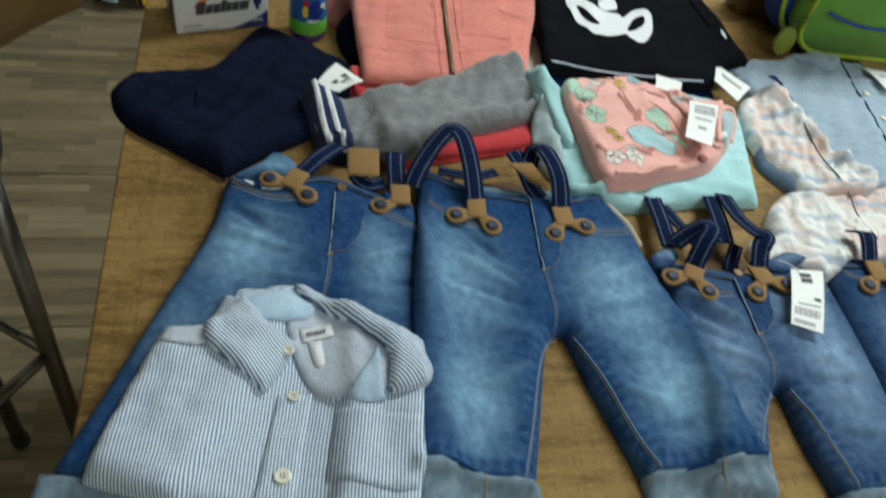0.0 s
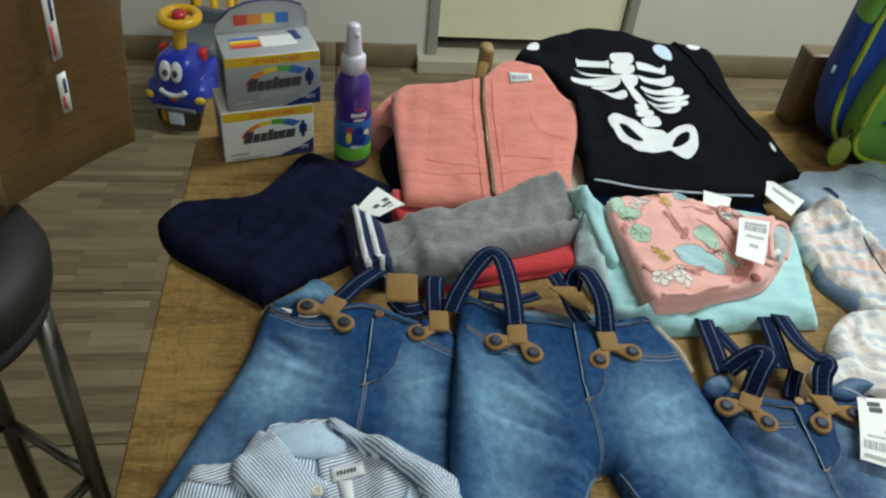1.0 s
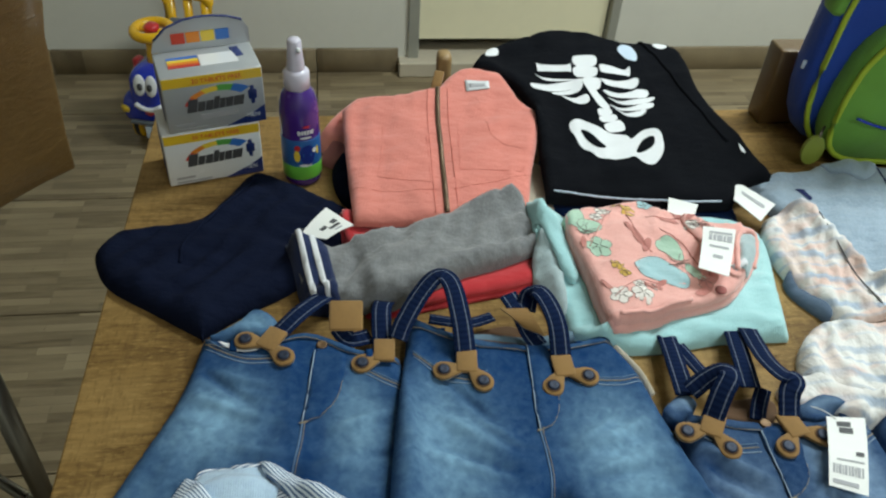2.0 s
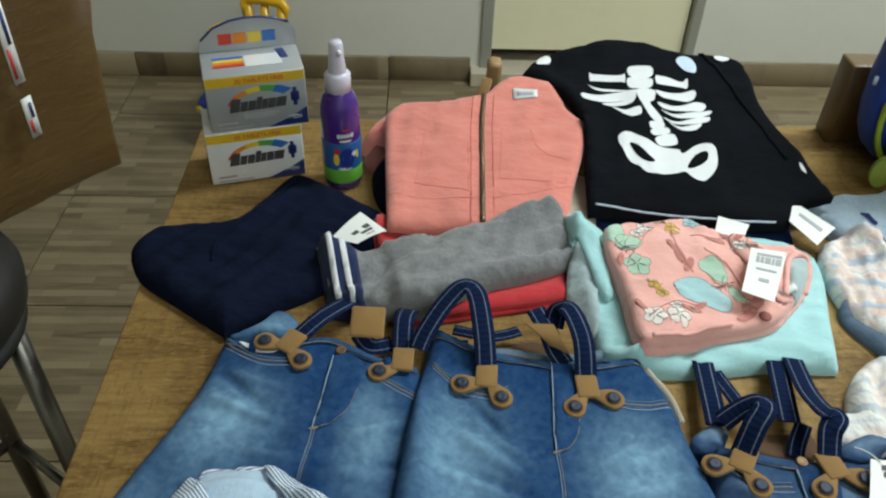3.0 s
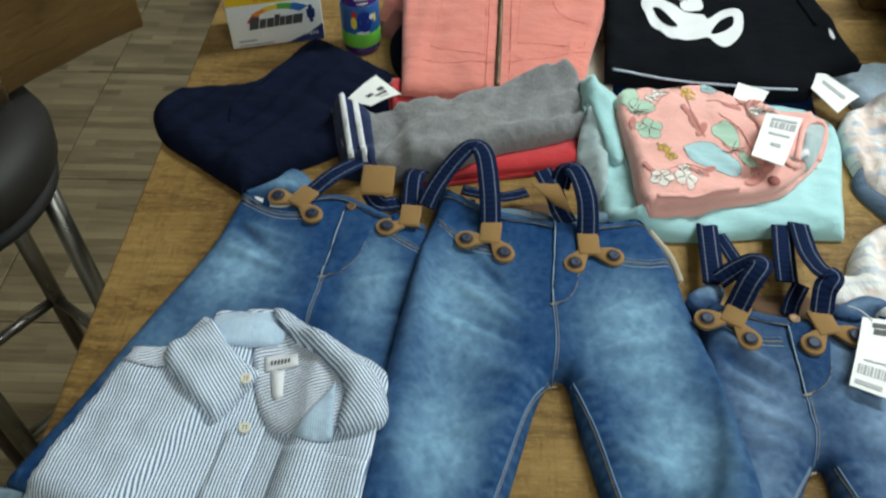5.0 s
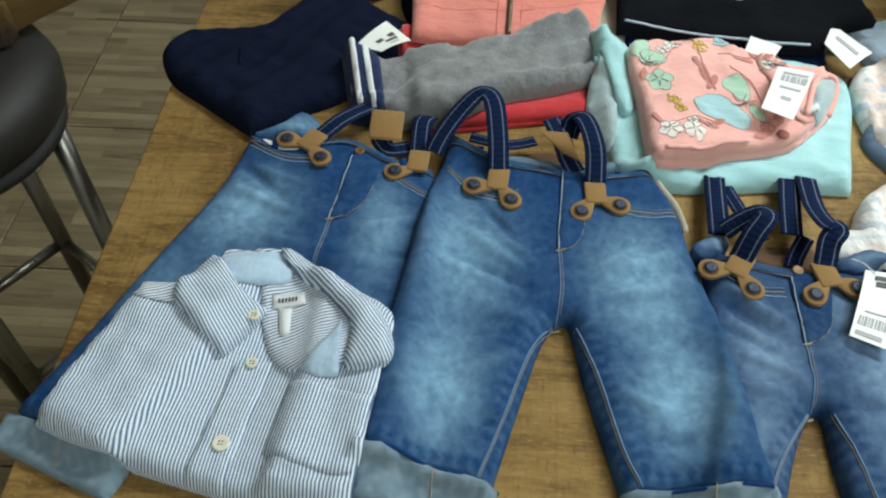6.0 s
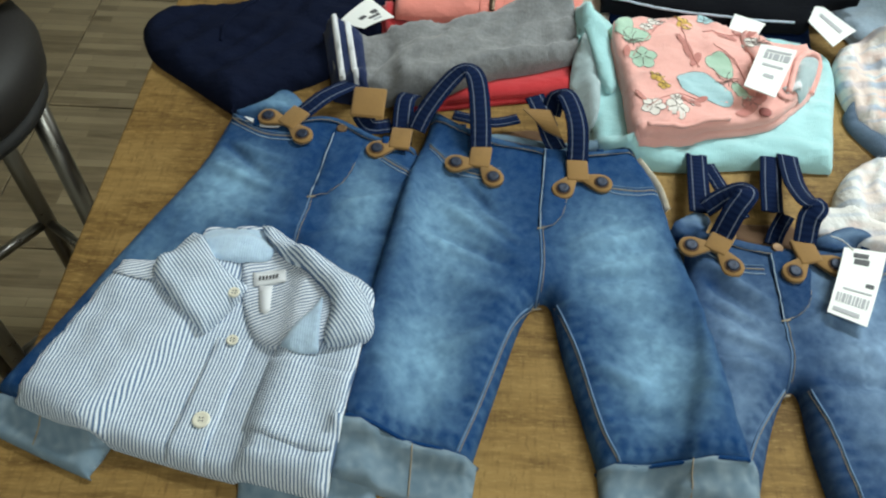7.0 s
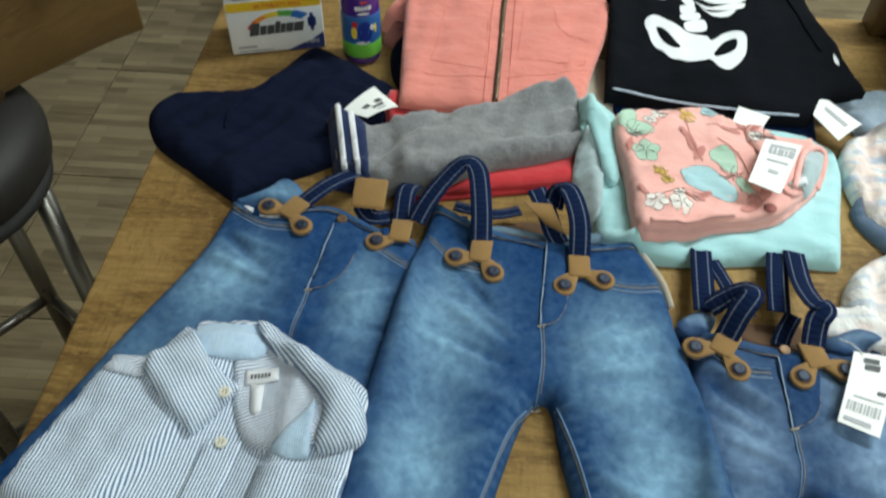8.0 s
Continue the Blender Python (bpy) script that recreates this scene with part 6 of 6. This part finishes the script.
hang_tag([(0.610, 0.504, z + 0.035), (0.642, 0.500, z + 0.035), (0.609, 0.432, z + 0.032), (0.583, 0.444, z + 0.032)], [(0.25, 0.08, 0.6, 0.15, "ink"), (0.3, 0.17, 0.65, 0.25, "ink"), (0.7, 0.5, 0.9, 0.55, "ink"), (0.2, 0.62, 0.9, 0.64, "greyink")] + [(u, 0.7, u + w, 0.82, "greyink") for u, w in ((0.1, 0.05), (0.18, 0.03), (0.24, 0.07), (0.34, 0.03), (0.4, 0.06), (0.5, 0.04), (0.57, 0.06), (0.66, 0.03), (0.72, 0.08), (0.84, 0.04))] + [(0.1, 0.9, 0.75, 0.95, "greyink")], "white price tag with bar code on the jeans", string=[(0.616, 0.500, z + 0.037), (0.610, 0.510, z + 0.036), (0.603, 0.516, z + 0.034)])
hang_tag([(0.885, 0.850, z + 0.024), (0.915, 0.842, z + 0.024), (0.925, 0.805, z + 0.024), (0.895, 0.805, z + 0.024)], [(0.3, 0.4, 0.8, 0.5, "greyink")], "white card tag on the chambray shirt")
slab("kraft_tag", [(0.893, 0.872, z + 0.021), (0.93, 0.866, z + 0.021), (0.935, 0.825, z + 0.021), (0.895, 0.83, z + 0.021)], 0.0008, "tanwood")
tagged(bpy.data.objects["kraft_tag"], "brown kraft card tag on the chambray shirt", "price tag")

# ---------------------------------------------------------------- vitamin cartons and spray bottle
BOX = pose(0.0365, 0.892, TABLE + 0.0005, 0, 0, 15.5) @ Matrix.Diagonal((1.005, 0.955, 0.985, 1))


def ribbon_arc(name, m, cx, cy, r0, r1, a0, a1, material, parent, y=-0.0006):
    bm = bmesh.new()
    n = 10
    rows = []
    for i in range(n + 1):
        q = radians(a0 + (a1 - a0) * i / n)
        k0 = r0 - 0.0
        rows.append([bm.verts.new((cx + r * math.cos(q), y, cy + 0.62 * r * math.sin(q))) for r in (k0, r1)])
    for a, b in zip(rows, rows[1:]):
        bm.faces.new((a[0], a[1], b[1], b[0]))
    ext = bmesh.ops.extrude_face_region(bm, geom=bm.faces[:])
    for v in ext["geom"]:
        if isinstance(v, bmesh.types.BMVert):
            v.co.y += 0.0004
    bmesh.ops.recalc_face_normals(bm, faces=bm.faces)
    bmesh.ops.transform(bm, matrix=m, verts=bm.verts)
    return part(name, bm, material, parent, smooth=False)


def vitamin_box(z0, body, title, with_header):
    W, D, Hh = 0.104, 0.062, 0.0665
    m = BOX @ pose(0.009 if with_header else 0.0, 0.001 if with_header else 0.0, z0)
    b = empty("vitamin_box", m.translation)
    part("carton", box_bm((0, 0, 0), (W, D, Hh), 0.0015, m), body, b)
    def panel(name, x0, x1, h0, h1, mt, y=-0.0007, label=""):
        return part(name, box_bm((x0, y, h0), (x1, y + 0.0006, h1), m=m), mt, b, label, smooth=False)
    panel("band", 0.001, W - 0.001, Hh - 0.012, Hh - 0.001, "yellow", label="yellow band with red lettering")
    lettering("lettering", "20 TABLETS FREE", 0.0068, m @ pose(0.056, -0.0009, Hh - 0.0090, 90), "c_red", b)
    for i, c in enumerate(("c_red", "c_orange", "c_yellow", "c_green", "c_blue")):
        ribbon_arc("rainbow_print", m, 0.058, 0.026, 0.0335 - 0.0008 * i, 0.0435 - 0.0012 * (4 - i), 166 - 24 * i, 166 - 24 * (i + 1) - 1, c, b, y=-0.0008)
    # brand word as a plain dark shape
    for i, (x, w, h) in enumerate(((0.026, 0.008, 0.011), (0.0355, 0.0055, 0.008), (0.0425, 0.0058, 0.008), (0.0496, 0.0042, 0.0105), (0.0550, 0.0042, 0.008), (0.0605, 0.0058, 0.008), (0.0677, 0.0085, 0.008))):
        part("brand_mark", box_bm((x - 0.0008, -0.0011, 0.023), (x + w, -0.0005, 0.0235 + h * 1.05), 0.0002, m @ pose(0.048, 0, 0.026) @ Matrix.Diagonal((1.16, 1, 1.3, 1)) @ pose(-0.048, 0, -0.026) @ Matrix(((1, 0, 0.22, -0.005), (0, 1, 0, 0), (0.03, 0, 1, 0), (0, 0, 0, 1)))), "ink", b, smooth=False)
    if with_header:
        panel("brand_mark", 0.036, 0.074, 0.0135, 0.0195, "greyink")
    panel("print", 0.008, 0.028, 0.008, 0.0105, "greyink")
    panel("print", 0.008, 0.046, 0.003, 0.0045, "greyink")
    bm = bmesh.new()
    pts = [(W - 0.0006, 0.0005), (W - 0.0006, 0.021)] + [(W - 0.0006 - 0.042 * t, 0.021 - 0.0205 * t**0.8) for t in (0.2, 0.4, 0.6, 0.8, 1.0)]
    f = bm.faces.new([bm.verts.new((x, -0.0008, h)) for x, h in pts])
    bmesh.ops.recalc_face_normals(bm, faces=bm.faces)
    if f.normal.y > 0:
        bmesh.ops.reverse_faces(bm, faces=bm.faces)
    ext = bmesh.ops.extrude_face_region(bm, geom=bm.faces[:])
    for v in ext["geom"]:
        if isinstance(v, bmesh.types.BMVert):
            v.co.y += 0.0006
    bmesh.ops.transform(bm, matrix=m, verts=bm.verts)
    part("corner_print", bm, "navycard", b, smooth=False)
    lettering("lettering", "MEN", 0.0072, m @ pose(W - 0.014, -0.0011, 0.0078, 90), "whitecard", b)
    # small dark pictogram on the front: a plain upright shape
    part("pictogram", box_bm((W - 0.0145, -0.0009, 0.024), (W - 0.0105, -0.0003, 0.046), 0.0009, m), "navycard", b)
    part("pictogram", box_bm((W - 0.0170, -0.0009, 0.030), (W - 0.0080, -0.0003, 0.041), 0.0009, m), "navycard", b)
    # printed end panel and top
    part("end_panel", box_bm((-0.0007, 0.012, 0.01), (-0.0001, D - 0.012, Hh - 0.012), m=m), "navycard", b)
    if with_header:
        for i, c in enumerate(("c_red", "c_orange", "c_yellow", "c_blue")):
            part("rainbow_print", box_bm((0.012, 0.020 + 0.006 * i, Hh + 0.0001), (0.044, 0.0255 + 0.006 * i, Hh + 0.0007), m=m), c, b, smooth=False)
        part("print", box_bm((0.045, 0.018, Hh + 0.0001), (0.084, 0.044, Hh + 0.0006), m=m), "whitecard", b, smooth=False)
        part("pictogram", box_bm((0.086, 0.018, Hh + 0.0001), (0.095, 0.042, Hh + 0.0007), 0.0002, m @ pose(0, 0, 0, 0, 0, 8)), "navycard", b)
        # hanging card flap at the back
        bm = bmesh.new()
        out = [(0.0, 0.0), (W, 0.0), (W, 0.018), (W - 0.006, 0.027)] + [(W * (1 - t), 0.027 + 0.009 * math.sin(math.pi * min(1, t * 1.1))) for t in (0.2, 0.35, 0.5, 0.65)] + [(0.018, 0.027), (0.004, 0.014)]
        f = bm.faces.new([bm.verts.new((x, D - 0.001, Hh + h)) for x, h in out])
        ext = bmesh.ops.extrude_face_region(bm, geom=bm.faces[:])
        for v in ext["geom"]:
            if isinstance(v, bmesh.types.BMVert):
                v.co.y += 0.0016
        bmesh.ops.recalc_face_normals(bm, faces=bm.faces)
        bmesh.ops.transform(bm, matrix=m, verts=bm.verts)
        flap = part("hang_flap", bm, "silver", b, "rounded card flap with coloured squares", smooth=False)
        for i, c in enumerate(("c_red", "c_orange", "c_yellow", "c_blue")):
            part("square_print", box_bm((0.022 + 0.0155 * i, D - 0.0022, Hh + 0.008), (0.036 + 0.0155 * i, D - 0.0012, Hh + 0.020), m=m), c, flap, smooth=False)
        part("flap_edge", tube_bm([m @ Vector((x, D - 0.001, Hh + h + 0.0005)) for x, h in out[3:]], 0.0013, 6), "navycard", flap)
    return tagged(b, title, "vitamin box", "vitamin boxes in a stack")


vitamin_box(0.0, "whitecard", "white vitamin tablet carton with yellow band and rainbow arc", False)
vitamin_box(0.0672, "silver", "silver vitamin tablet carton stacked on a white one", True)


def spray_bottle(x, y):
    z0 = TABLE
    s = empty("spray_bottle", (x, y, z0))
    m = pose(x, y, z0) @ Matrix.Diagonal((0.86, 0.86, 0.93, 1))
    body = part("bottle", lathe_bm([(0.0205, 0.0005), (0.0232, 0.002), (0.0245, 0.008), (0.0248, 0.02), (0.0248, 0.095), (0.0238, 0.108), (0.0205, 0.120), (0.0145, 0.128), (0.0130, 0.130)], m, 48), "purple", s, "glossy purple plastic bottle")
    part("label_band", lathe_bm([(0.0250, 0.030), (0.0252, 0.031), (0.0252, 0.066), (0.0250, 0.067)], m, 48), "seablue", body, "blue picture band")
    part("label_band", lathe_bm([(0.0251, 0.012), (0.02535, 0.013), (0.02535, 0.030), (0.0251, 0.031)], m, 48), "limelabel", body, "lime green band")
    face = radians(-72)
    def patch(cx, cz, w, h, mt, name="print"):
        bm = bmesh.new()
        rr = 0.0256
        pts = [(cx + w * math.cos(q), cz + h * math.sin(q)) for q in np.linspace(0, 2 * math.pi, 18, False)]
        c = bm.verts.new((rr * math.cos(face + cx / rr), rr * math.sin(face + cx / rr), cz))
        vs = [bm.verts.new((rr * math.cos(face + a / rr), rr * math.sin(face + a / rr), b)) for a, b in pts]
        for i in range(len(vs)):
            bm.faces.new((c, vs[i], vs[(i + 1) % len(vs)]))
        bmesh.ops.transform(bm, matrix=m, verts=bm.verts)
        part(name, bm, mt, body)
    patch(0.001, 0.047, 0.010, 0.014, "fishblue")
    patch(-0.013, 0.046, 0.004, 0.008, "c_yellow")
    patch(-0.012, 0.057, 0.004, 0.004, "toyred")
    patch(0.011, 0.052, 0.0035, 0.0035, "white")
    patch(0.016, 0.050, 0.002, 0.006, "c_yellow")
    patch(-0.002, 0.033, 0.009, 0.002, "white")
    for i, (cx, w) in enumerate(((-0.0085, 0.0022), (-0.0045, 0.0016), (-0.0008, 0.0016), (0.003, 0.0016), (0.0062, 0.001), (0.0092, 0.0018))):
        patch(cx, 0.078, w, 0.0032, "white", "brand_mark")
    patch(0.0, 0.071, 0.008, 0.0016, "white", "brand_mark")
    patch(0.001, 0.0855, 0.005, 0.0016, "toyred", "brand_mark")
    cap = part("collar", lathe_bm([(0.0140, 0.126), (0.0160, 0.127), (0.0160, 0.146), (0.0125, 0.149), (0.0085, 0.150)], m, 36), "cap", s, "translucent white collar")
    part("spray_head", lathe_bm([(0.0108, 0.148), (0.0112, 0.150), (0.0092, 0.170), (0.0085, 0.182), (0.0070, 0.185), (0.0005, 0.186)], m, 32), "cap", s, "translucent white spray head")
    part("nozzle", lathe_bm([(0.002, 0), (0.0028, 0.001), (0.0028, 0.005), (0.001, 0.006)], m @ pose(0.004, -0.0085, 0.176, 90, 0, 15), 16), "white", s)
    return tagged(s, "purple hair spray bottle with clear white pump", "spray bottle")


spray_bottle(0.182, 0.906)

# ---------------------------------------------------------------- backpack


def backpack(x, y, turn):
    m = pose(x, y, TABLE + 0.001, 0, 0, turn)
    s = empty("backpack", (x, y, TABLE))
    W, D, Hh = 0.27, 0.058, 0.38

    def dome(w, h, d0, d1, base=0.0, taper=0.30, puff=0.02, n=28, rows=8):
        """An upright rounded pouch: width w, height h, from depth d0 (front) to d1."""
        bm = bmesh.new()
        outl = []
        for i in range(n):
            q = 2 * math.pi * i / n
            cx, cz = math.cos(q), math.sin(q)
            px = math.copysign(abs(cx) ** 0.42, cx)
            pz = math.copysign(abs(cz) ** 0.55, cz)
            k = 1 - taper * (0.45 * (pz + 1) / 2 + 0.55 * max(0, pz) ** 2)
            outl.append((px * w / 2 * k, base + h / 2 + pz * h / 2))
        rings = []
        for j in range(rows + 1):
            t = j / rows
            e = math.sin(math.pi * t) ** 0.5 if 0 < t < 1 else 0
            sc = 0.90 + 0.10 * e
            yy = d0 + (d1 - d0) * t
            cz = base + h / 2
            rings.append([bm.verts.new((px * sc, yy, max(base, cz + (pz - cz) * sc))) for px, pz in outl])
        for a, b in zip(rings, rings[1:]):
            for i in range(n):
                bm.faces.new((a[i], a[(i + 1) % n], b[(i + 1) % n], b[i]))
        f0 = bm.faces.new(rings[0][::-1])
        bm.faces.new(rings[-1])
        c = bmesh.ops.poke(bm, faces=[f0])["verts"][0]
        c.co.y -= puff
        bmesh.ops.recalc_face_normals(bm, faces=bm.faces)
        bmesh.ops.transform(bm, matrix=m, verts=bm.verts)
        return bm

    def loop(w, h, yy, r, base=0.0, taper=0.30, mt="packlime", parent=None):
        pts = []
        for i in range(40):
            q = 2 * math.pi * i / 40
            cx, cz = math.cos(q), math.sin(q)
            px = math.copysign(abs(cx) ** 0.42, cx)
            pz = math.copysign(abs(cz) ** 0.55, cz)
            pts.append(m @ Vector((px * w / 2 * (1 - taper * (0.45 * (pz + 1) / 2 + 0.55 * max(0, pz) ** 2)), yy, base + h / 2 + pz * h / 2)))
        return part("piping", tube_bm(pts, r, 8, True), mt, parent, "lime green piping")

    body = part("main_bag", dome(W, Hh, 0.0, D, 0.0, 0.48, 0.012), "packblue", s, "blue nylon bag")
    loop(W * 0.90, Hh * 0.92, -0.001, 0.0035, 0.006, 0.48, parent=body)
    pocket = part("front_pocket", dome(0.205, 0.185, -0.035, 0.012, 0.006, 0.34, 0.018), "packgreen", s, "green front pocket with a stitched smile")
    loop(0.192, 0.172, -0.034, 0.0035, 0.010, 0.34, parent=pocket)
    part("stitched_line", tube_bm([m @ Vector((u, -0.0475 + 0.10 * abs(u) ** 1.6 * 2.2, 0.062 + 2.6 * u * u)) for u in np.linspace(-0.072, 0.072, 17)], 0.0018, 6), "toyblue", pocket)
    part("stitched_ring", tube_bm([m @ Vector((-0.038 + 0.009 * math.cos(q), -0.050, 0.118 + 0.009 * math.sin(q))) for q in np.linspace(0, 2 * math.pi, 20, False)], 0.0016, 6, True), "packlime", pocket)
    part("top_panel", box_bm((-0.020, 0.002, 0), (0.014, 0.036, 0.12), 0.008, m @ pose(-0.106, 0, 0.175, 0, 9, 0)), "packgreen", s, "green side panel")
    part("pull_cord", tube_bm([m @ Vector(v) for v in ((-0.098, -0.030, 0.055), (-0.103, -0.036, 0.048), (-0.104, -0.040, 0.044))], 0.0015, 6), "chrome", s)
    pull = [m @ Vector((-0.106 + 0.013 * math.cos(q), 0, 0.026 + 0.020 * math.sin(q))) for q in np.linspace(0, 2 * math.pi, 20, False)]
    bm = bmesh.new()
    off = m.to_3x3() @ Vector((0, -0.040, 0))
    f = bm.faces.new([bm.verts.new(p + off) for p in pull])
    ext = bmesh.ops.extrude_face_region(bm, geom=[f])
    for v in ext["geom"]:
        if isinstance(v, bmesh.types.BMVert):
            v.co += m.to_3x3() @ Vector((0, 0.005, 0))
    bmesh.ops.recalc_face_normals(bm, faces=bm.faces)
    part("zip_pull", bm, "packolive", s, "oval olive green zip pull", smooth=False)
    for k in range(2):
        part("brand_mark", box_bm((-0.128 + 0.007 * k, 0.018, 0.105), (-0.123 + 0.007 * k, 0.02, 0.115), m=m @ pose(0, 0, 0, 0, 0, 0)), "bone_blue", s)
    part("handle", tube_bm([m @ Vector((0.03 * math.cos(q), 0.04, Hh - 0.006 + 0.035 * math.sin(q))) for q in np.linspace(0, math.pi, 12)], 0.006, 8), "packnavy", s)
    return tagged(s, "blue and green nylon child's backpack standing on the table", "backpack")


backpack(0.905, 0.925, -6)

small = empty("small_carton", (0.91, 1.018, TABLE))
part("carton", box_bm((0.777, 1.000, TABLE + 0.0005), (1.05, 1.036, TABLE + 0.106), 0.003), "card", small)
part("tape", box_bm((0.88, 0.9992, TABLE + 0.02), (0.925, 1.0002, TABLE + 0.1065)), "tape", small)
tagged(small, "small brown cardboard carton behind the backpack", "box")

# ---------------------------------------------------------------- ride-on toy car on the floor


def toy_car(x, y, turn):
    m = pose(x, y, 0, 0, 0, turn) @ Matrix.Diagonal((0.66, 0.66, 0.86, 1))
    s = empty("ride_on_toy_car", (x, y, 0))

    def block(lo, hi, bev, mt, name, label="", mm=None, parent=None):
        return part(name, box_bm(lo, hi, bev, m @ (mm or Matrix()), 4), mt, parent or s, label)

    block((-0.115, 0.0, 0.07), (0.115, 0.50, 0.20), 0.045, "toyblue", "chassis", "glossy blue plastic body")
    block((-0.138, -0.048, 0.075), (0.138, 0.12, 0.185), 0.050, "toyblue", "front_wing", "rounded blue front wings")
    hood = block((-0.092, -0.055, 0.09), (0.092, 0.16, 0.275), 0.06, "toyblue", "bonnet", "glossy blue bonnet with stuck-on eyes")
    block((-0.085, 0.18, 0.19), (0.085, 0.42, 0.235), 0.02, "toygrey", "seat")
    for sx in (-1, 1):
        part("eye", lathe_bm([(0.030, 0), (0.031, 0.002), (0.026, 0.006), (0.001, 0.008)], m @ pose(sx * 0.024, -0.0505, 0.232, 70) @ Matrix.Diagonal((0.82, 1.1, 1, 1)), 24), "white", hood)
        part("pupil", lathe_bm([(0.012, 0), (0.012, 0.0105), (0.001, 0.012)], m @ pose(sx * 0.020, -0.0500, 0.226, 70), 18), "ink", hood)
        part("headlight", lathe_bm([(0.022, 0), (0.022, 0.004), (0.001, 0.006)], m @ pose(sx * 0.108, -0.044, 0.140, 90, 0, sx * 18) @ Matrix.Diagonal((1, 0.6, 1, 1)), 20), "c_yellow", hood)
    part("mouth", tube_bm([m @ Vector((u, -0.0575 + 0.6 * u * u, 0.150 + 6.0 * u * u)) for u in np.linspace(-0.055, 0.055, 13)], 0.007, 8), "white", hood, "white smile")
    part("tongue", lathe_bm([(0.016, 0), (0.016, 0.003), (0.001, 0.004)], m @ pose(0, -0.0565, 0.142, 90) @ Matrix.Diagonal((1.2, 0.8, 1, 1)), 18), "toyred", hood)
    block((-0.088, -0.066, 0.095), (0.088, -0.05, 0.108), 0.004, "toygrey", "bumper", "grey bumper strip")
    block((-0.032, -0.064, 0.045), (0.032, -0.05, 0.09), 0.004, "bone_blue", "number_plate", "pale plate with a printed mark")
    for sx in (-1, 1):
        for wy in (0.05, 0.42):
            w = part("wheel", lathe_bm([(0.05, -0.02), (0.06, -0.015), (0.06, 0.015), (0.05, 0.02), (0.03, 0.022), (0.001, 0.022)], m @ pose(sx * 0.10, wy, 0.06, 0, 90, 0), 28), "toyyellow", s, "yellow plastic wheel")
            part("tyre", lathe_bm([(0.060, -0.012), (0.0615, -0.008), (0.0615, 0.008), (0.060, 0.012)], m @ pose(sx * 0.10, wy, 0.0618, 0, 90, 0), 28), "rubber", w)
    part("steering_column", tube_bm([m @ Vector((0, 0.05, 0.24)), m @ Vector((0, 0.085, 0.36))], 0.018, 14), "toyyellow", s)
    sw = m @ pose(0, 0.09, 0.365, 2)
    ring = part("steering_wheel", tube_bm([sw @ Vector((0.070 * math.cos(q), 0.070 * math.sin(q), 0)) for q in np.linspace(0, 2 * math.pi, 28, False)], 0.014, 10, True), "toyyellow", s, "yellow steering wheel")
    part("spoke", box_bm((-0.07, -0.012, -0.006), (0.07, 0.012, 0.006), 0.004, sw), "toyyellow", ring)
    part("horn", lathe_bm([(0.030, 0.0), (0.030, 0.014), (0.022, 0.020), (0.001, 0.021)], sw, 24), "toyred", ring, "red horn button")
    block((-0.10, 0.06, 0.23), (-0.065, 0.11, 0.27), 0.012, "toyred", "lamp")
    block((0.065, 0.06, 0.23), (0.10, 0.11, 0.27), 0.012, "toyred", "lamp")
    for px in (-0.078, 0.0, 0.078):
        part("backrest_bar", tube_bm([m @ Vector((px, 0.43, 0.17)), m @ Vector((px, 0.445, 0.345))], 0.013, 10), "toyyellow", s)
    part("push_handle", tube_bm([m @ Vector(v) for v in ((-0.092, 0.445, 0.27), (-0.094, 0.447, 0.345), (-0.080, 0.448, 0.362), (0, 0.449, 0.366), (0.080, 0.448, 0.362), (0.094, 0.447, 0.345), (0.092, 0.445, 0.27))], 0.016, 12), "toyyellow", s, "yellow push handle")
    block((-0.085, 0.40, 0.19), (0.085, 0.435, 0.285), 0.014, "toygrey", "backrest")
    return tagged(s, "blue ride-on toy car with yellow wheel on the floor", "toy car")


toy_car(-0.262, 2.13, -15)
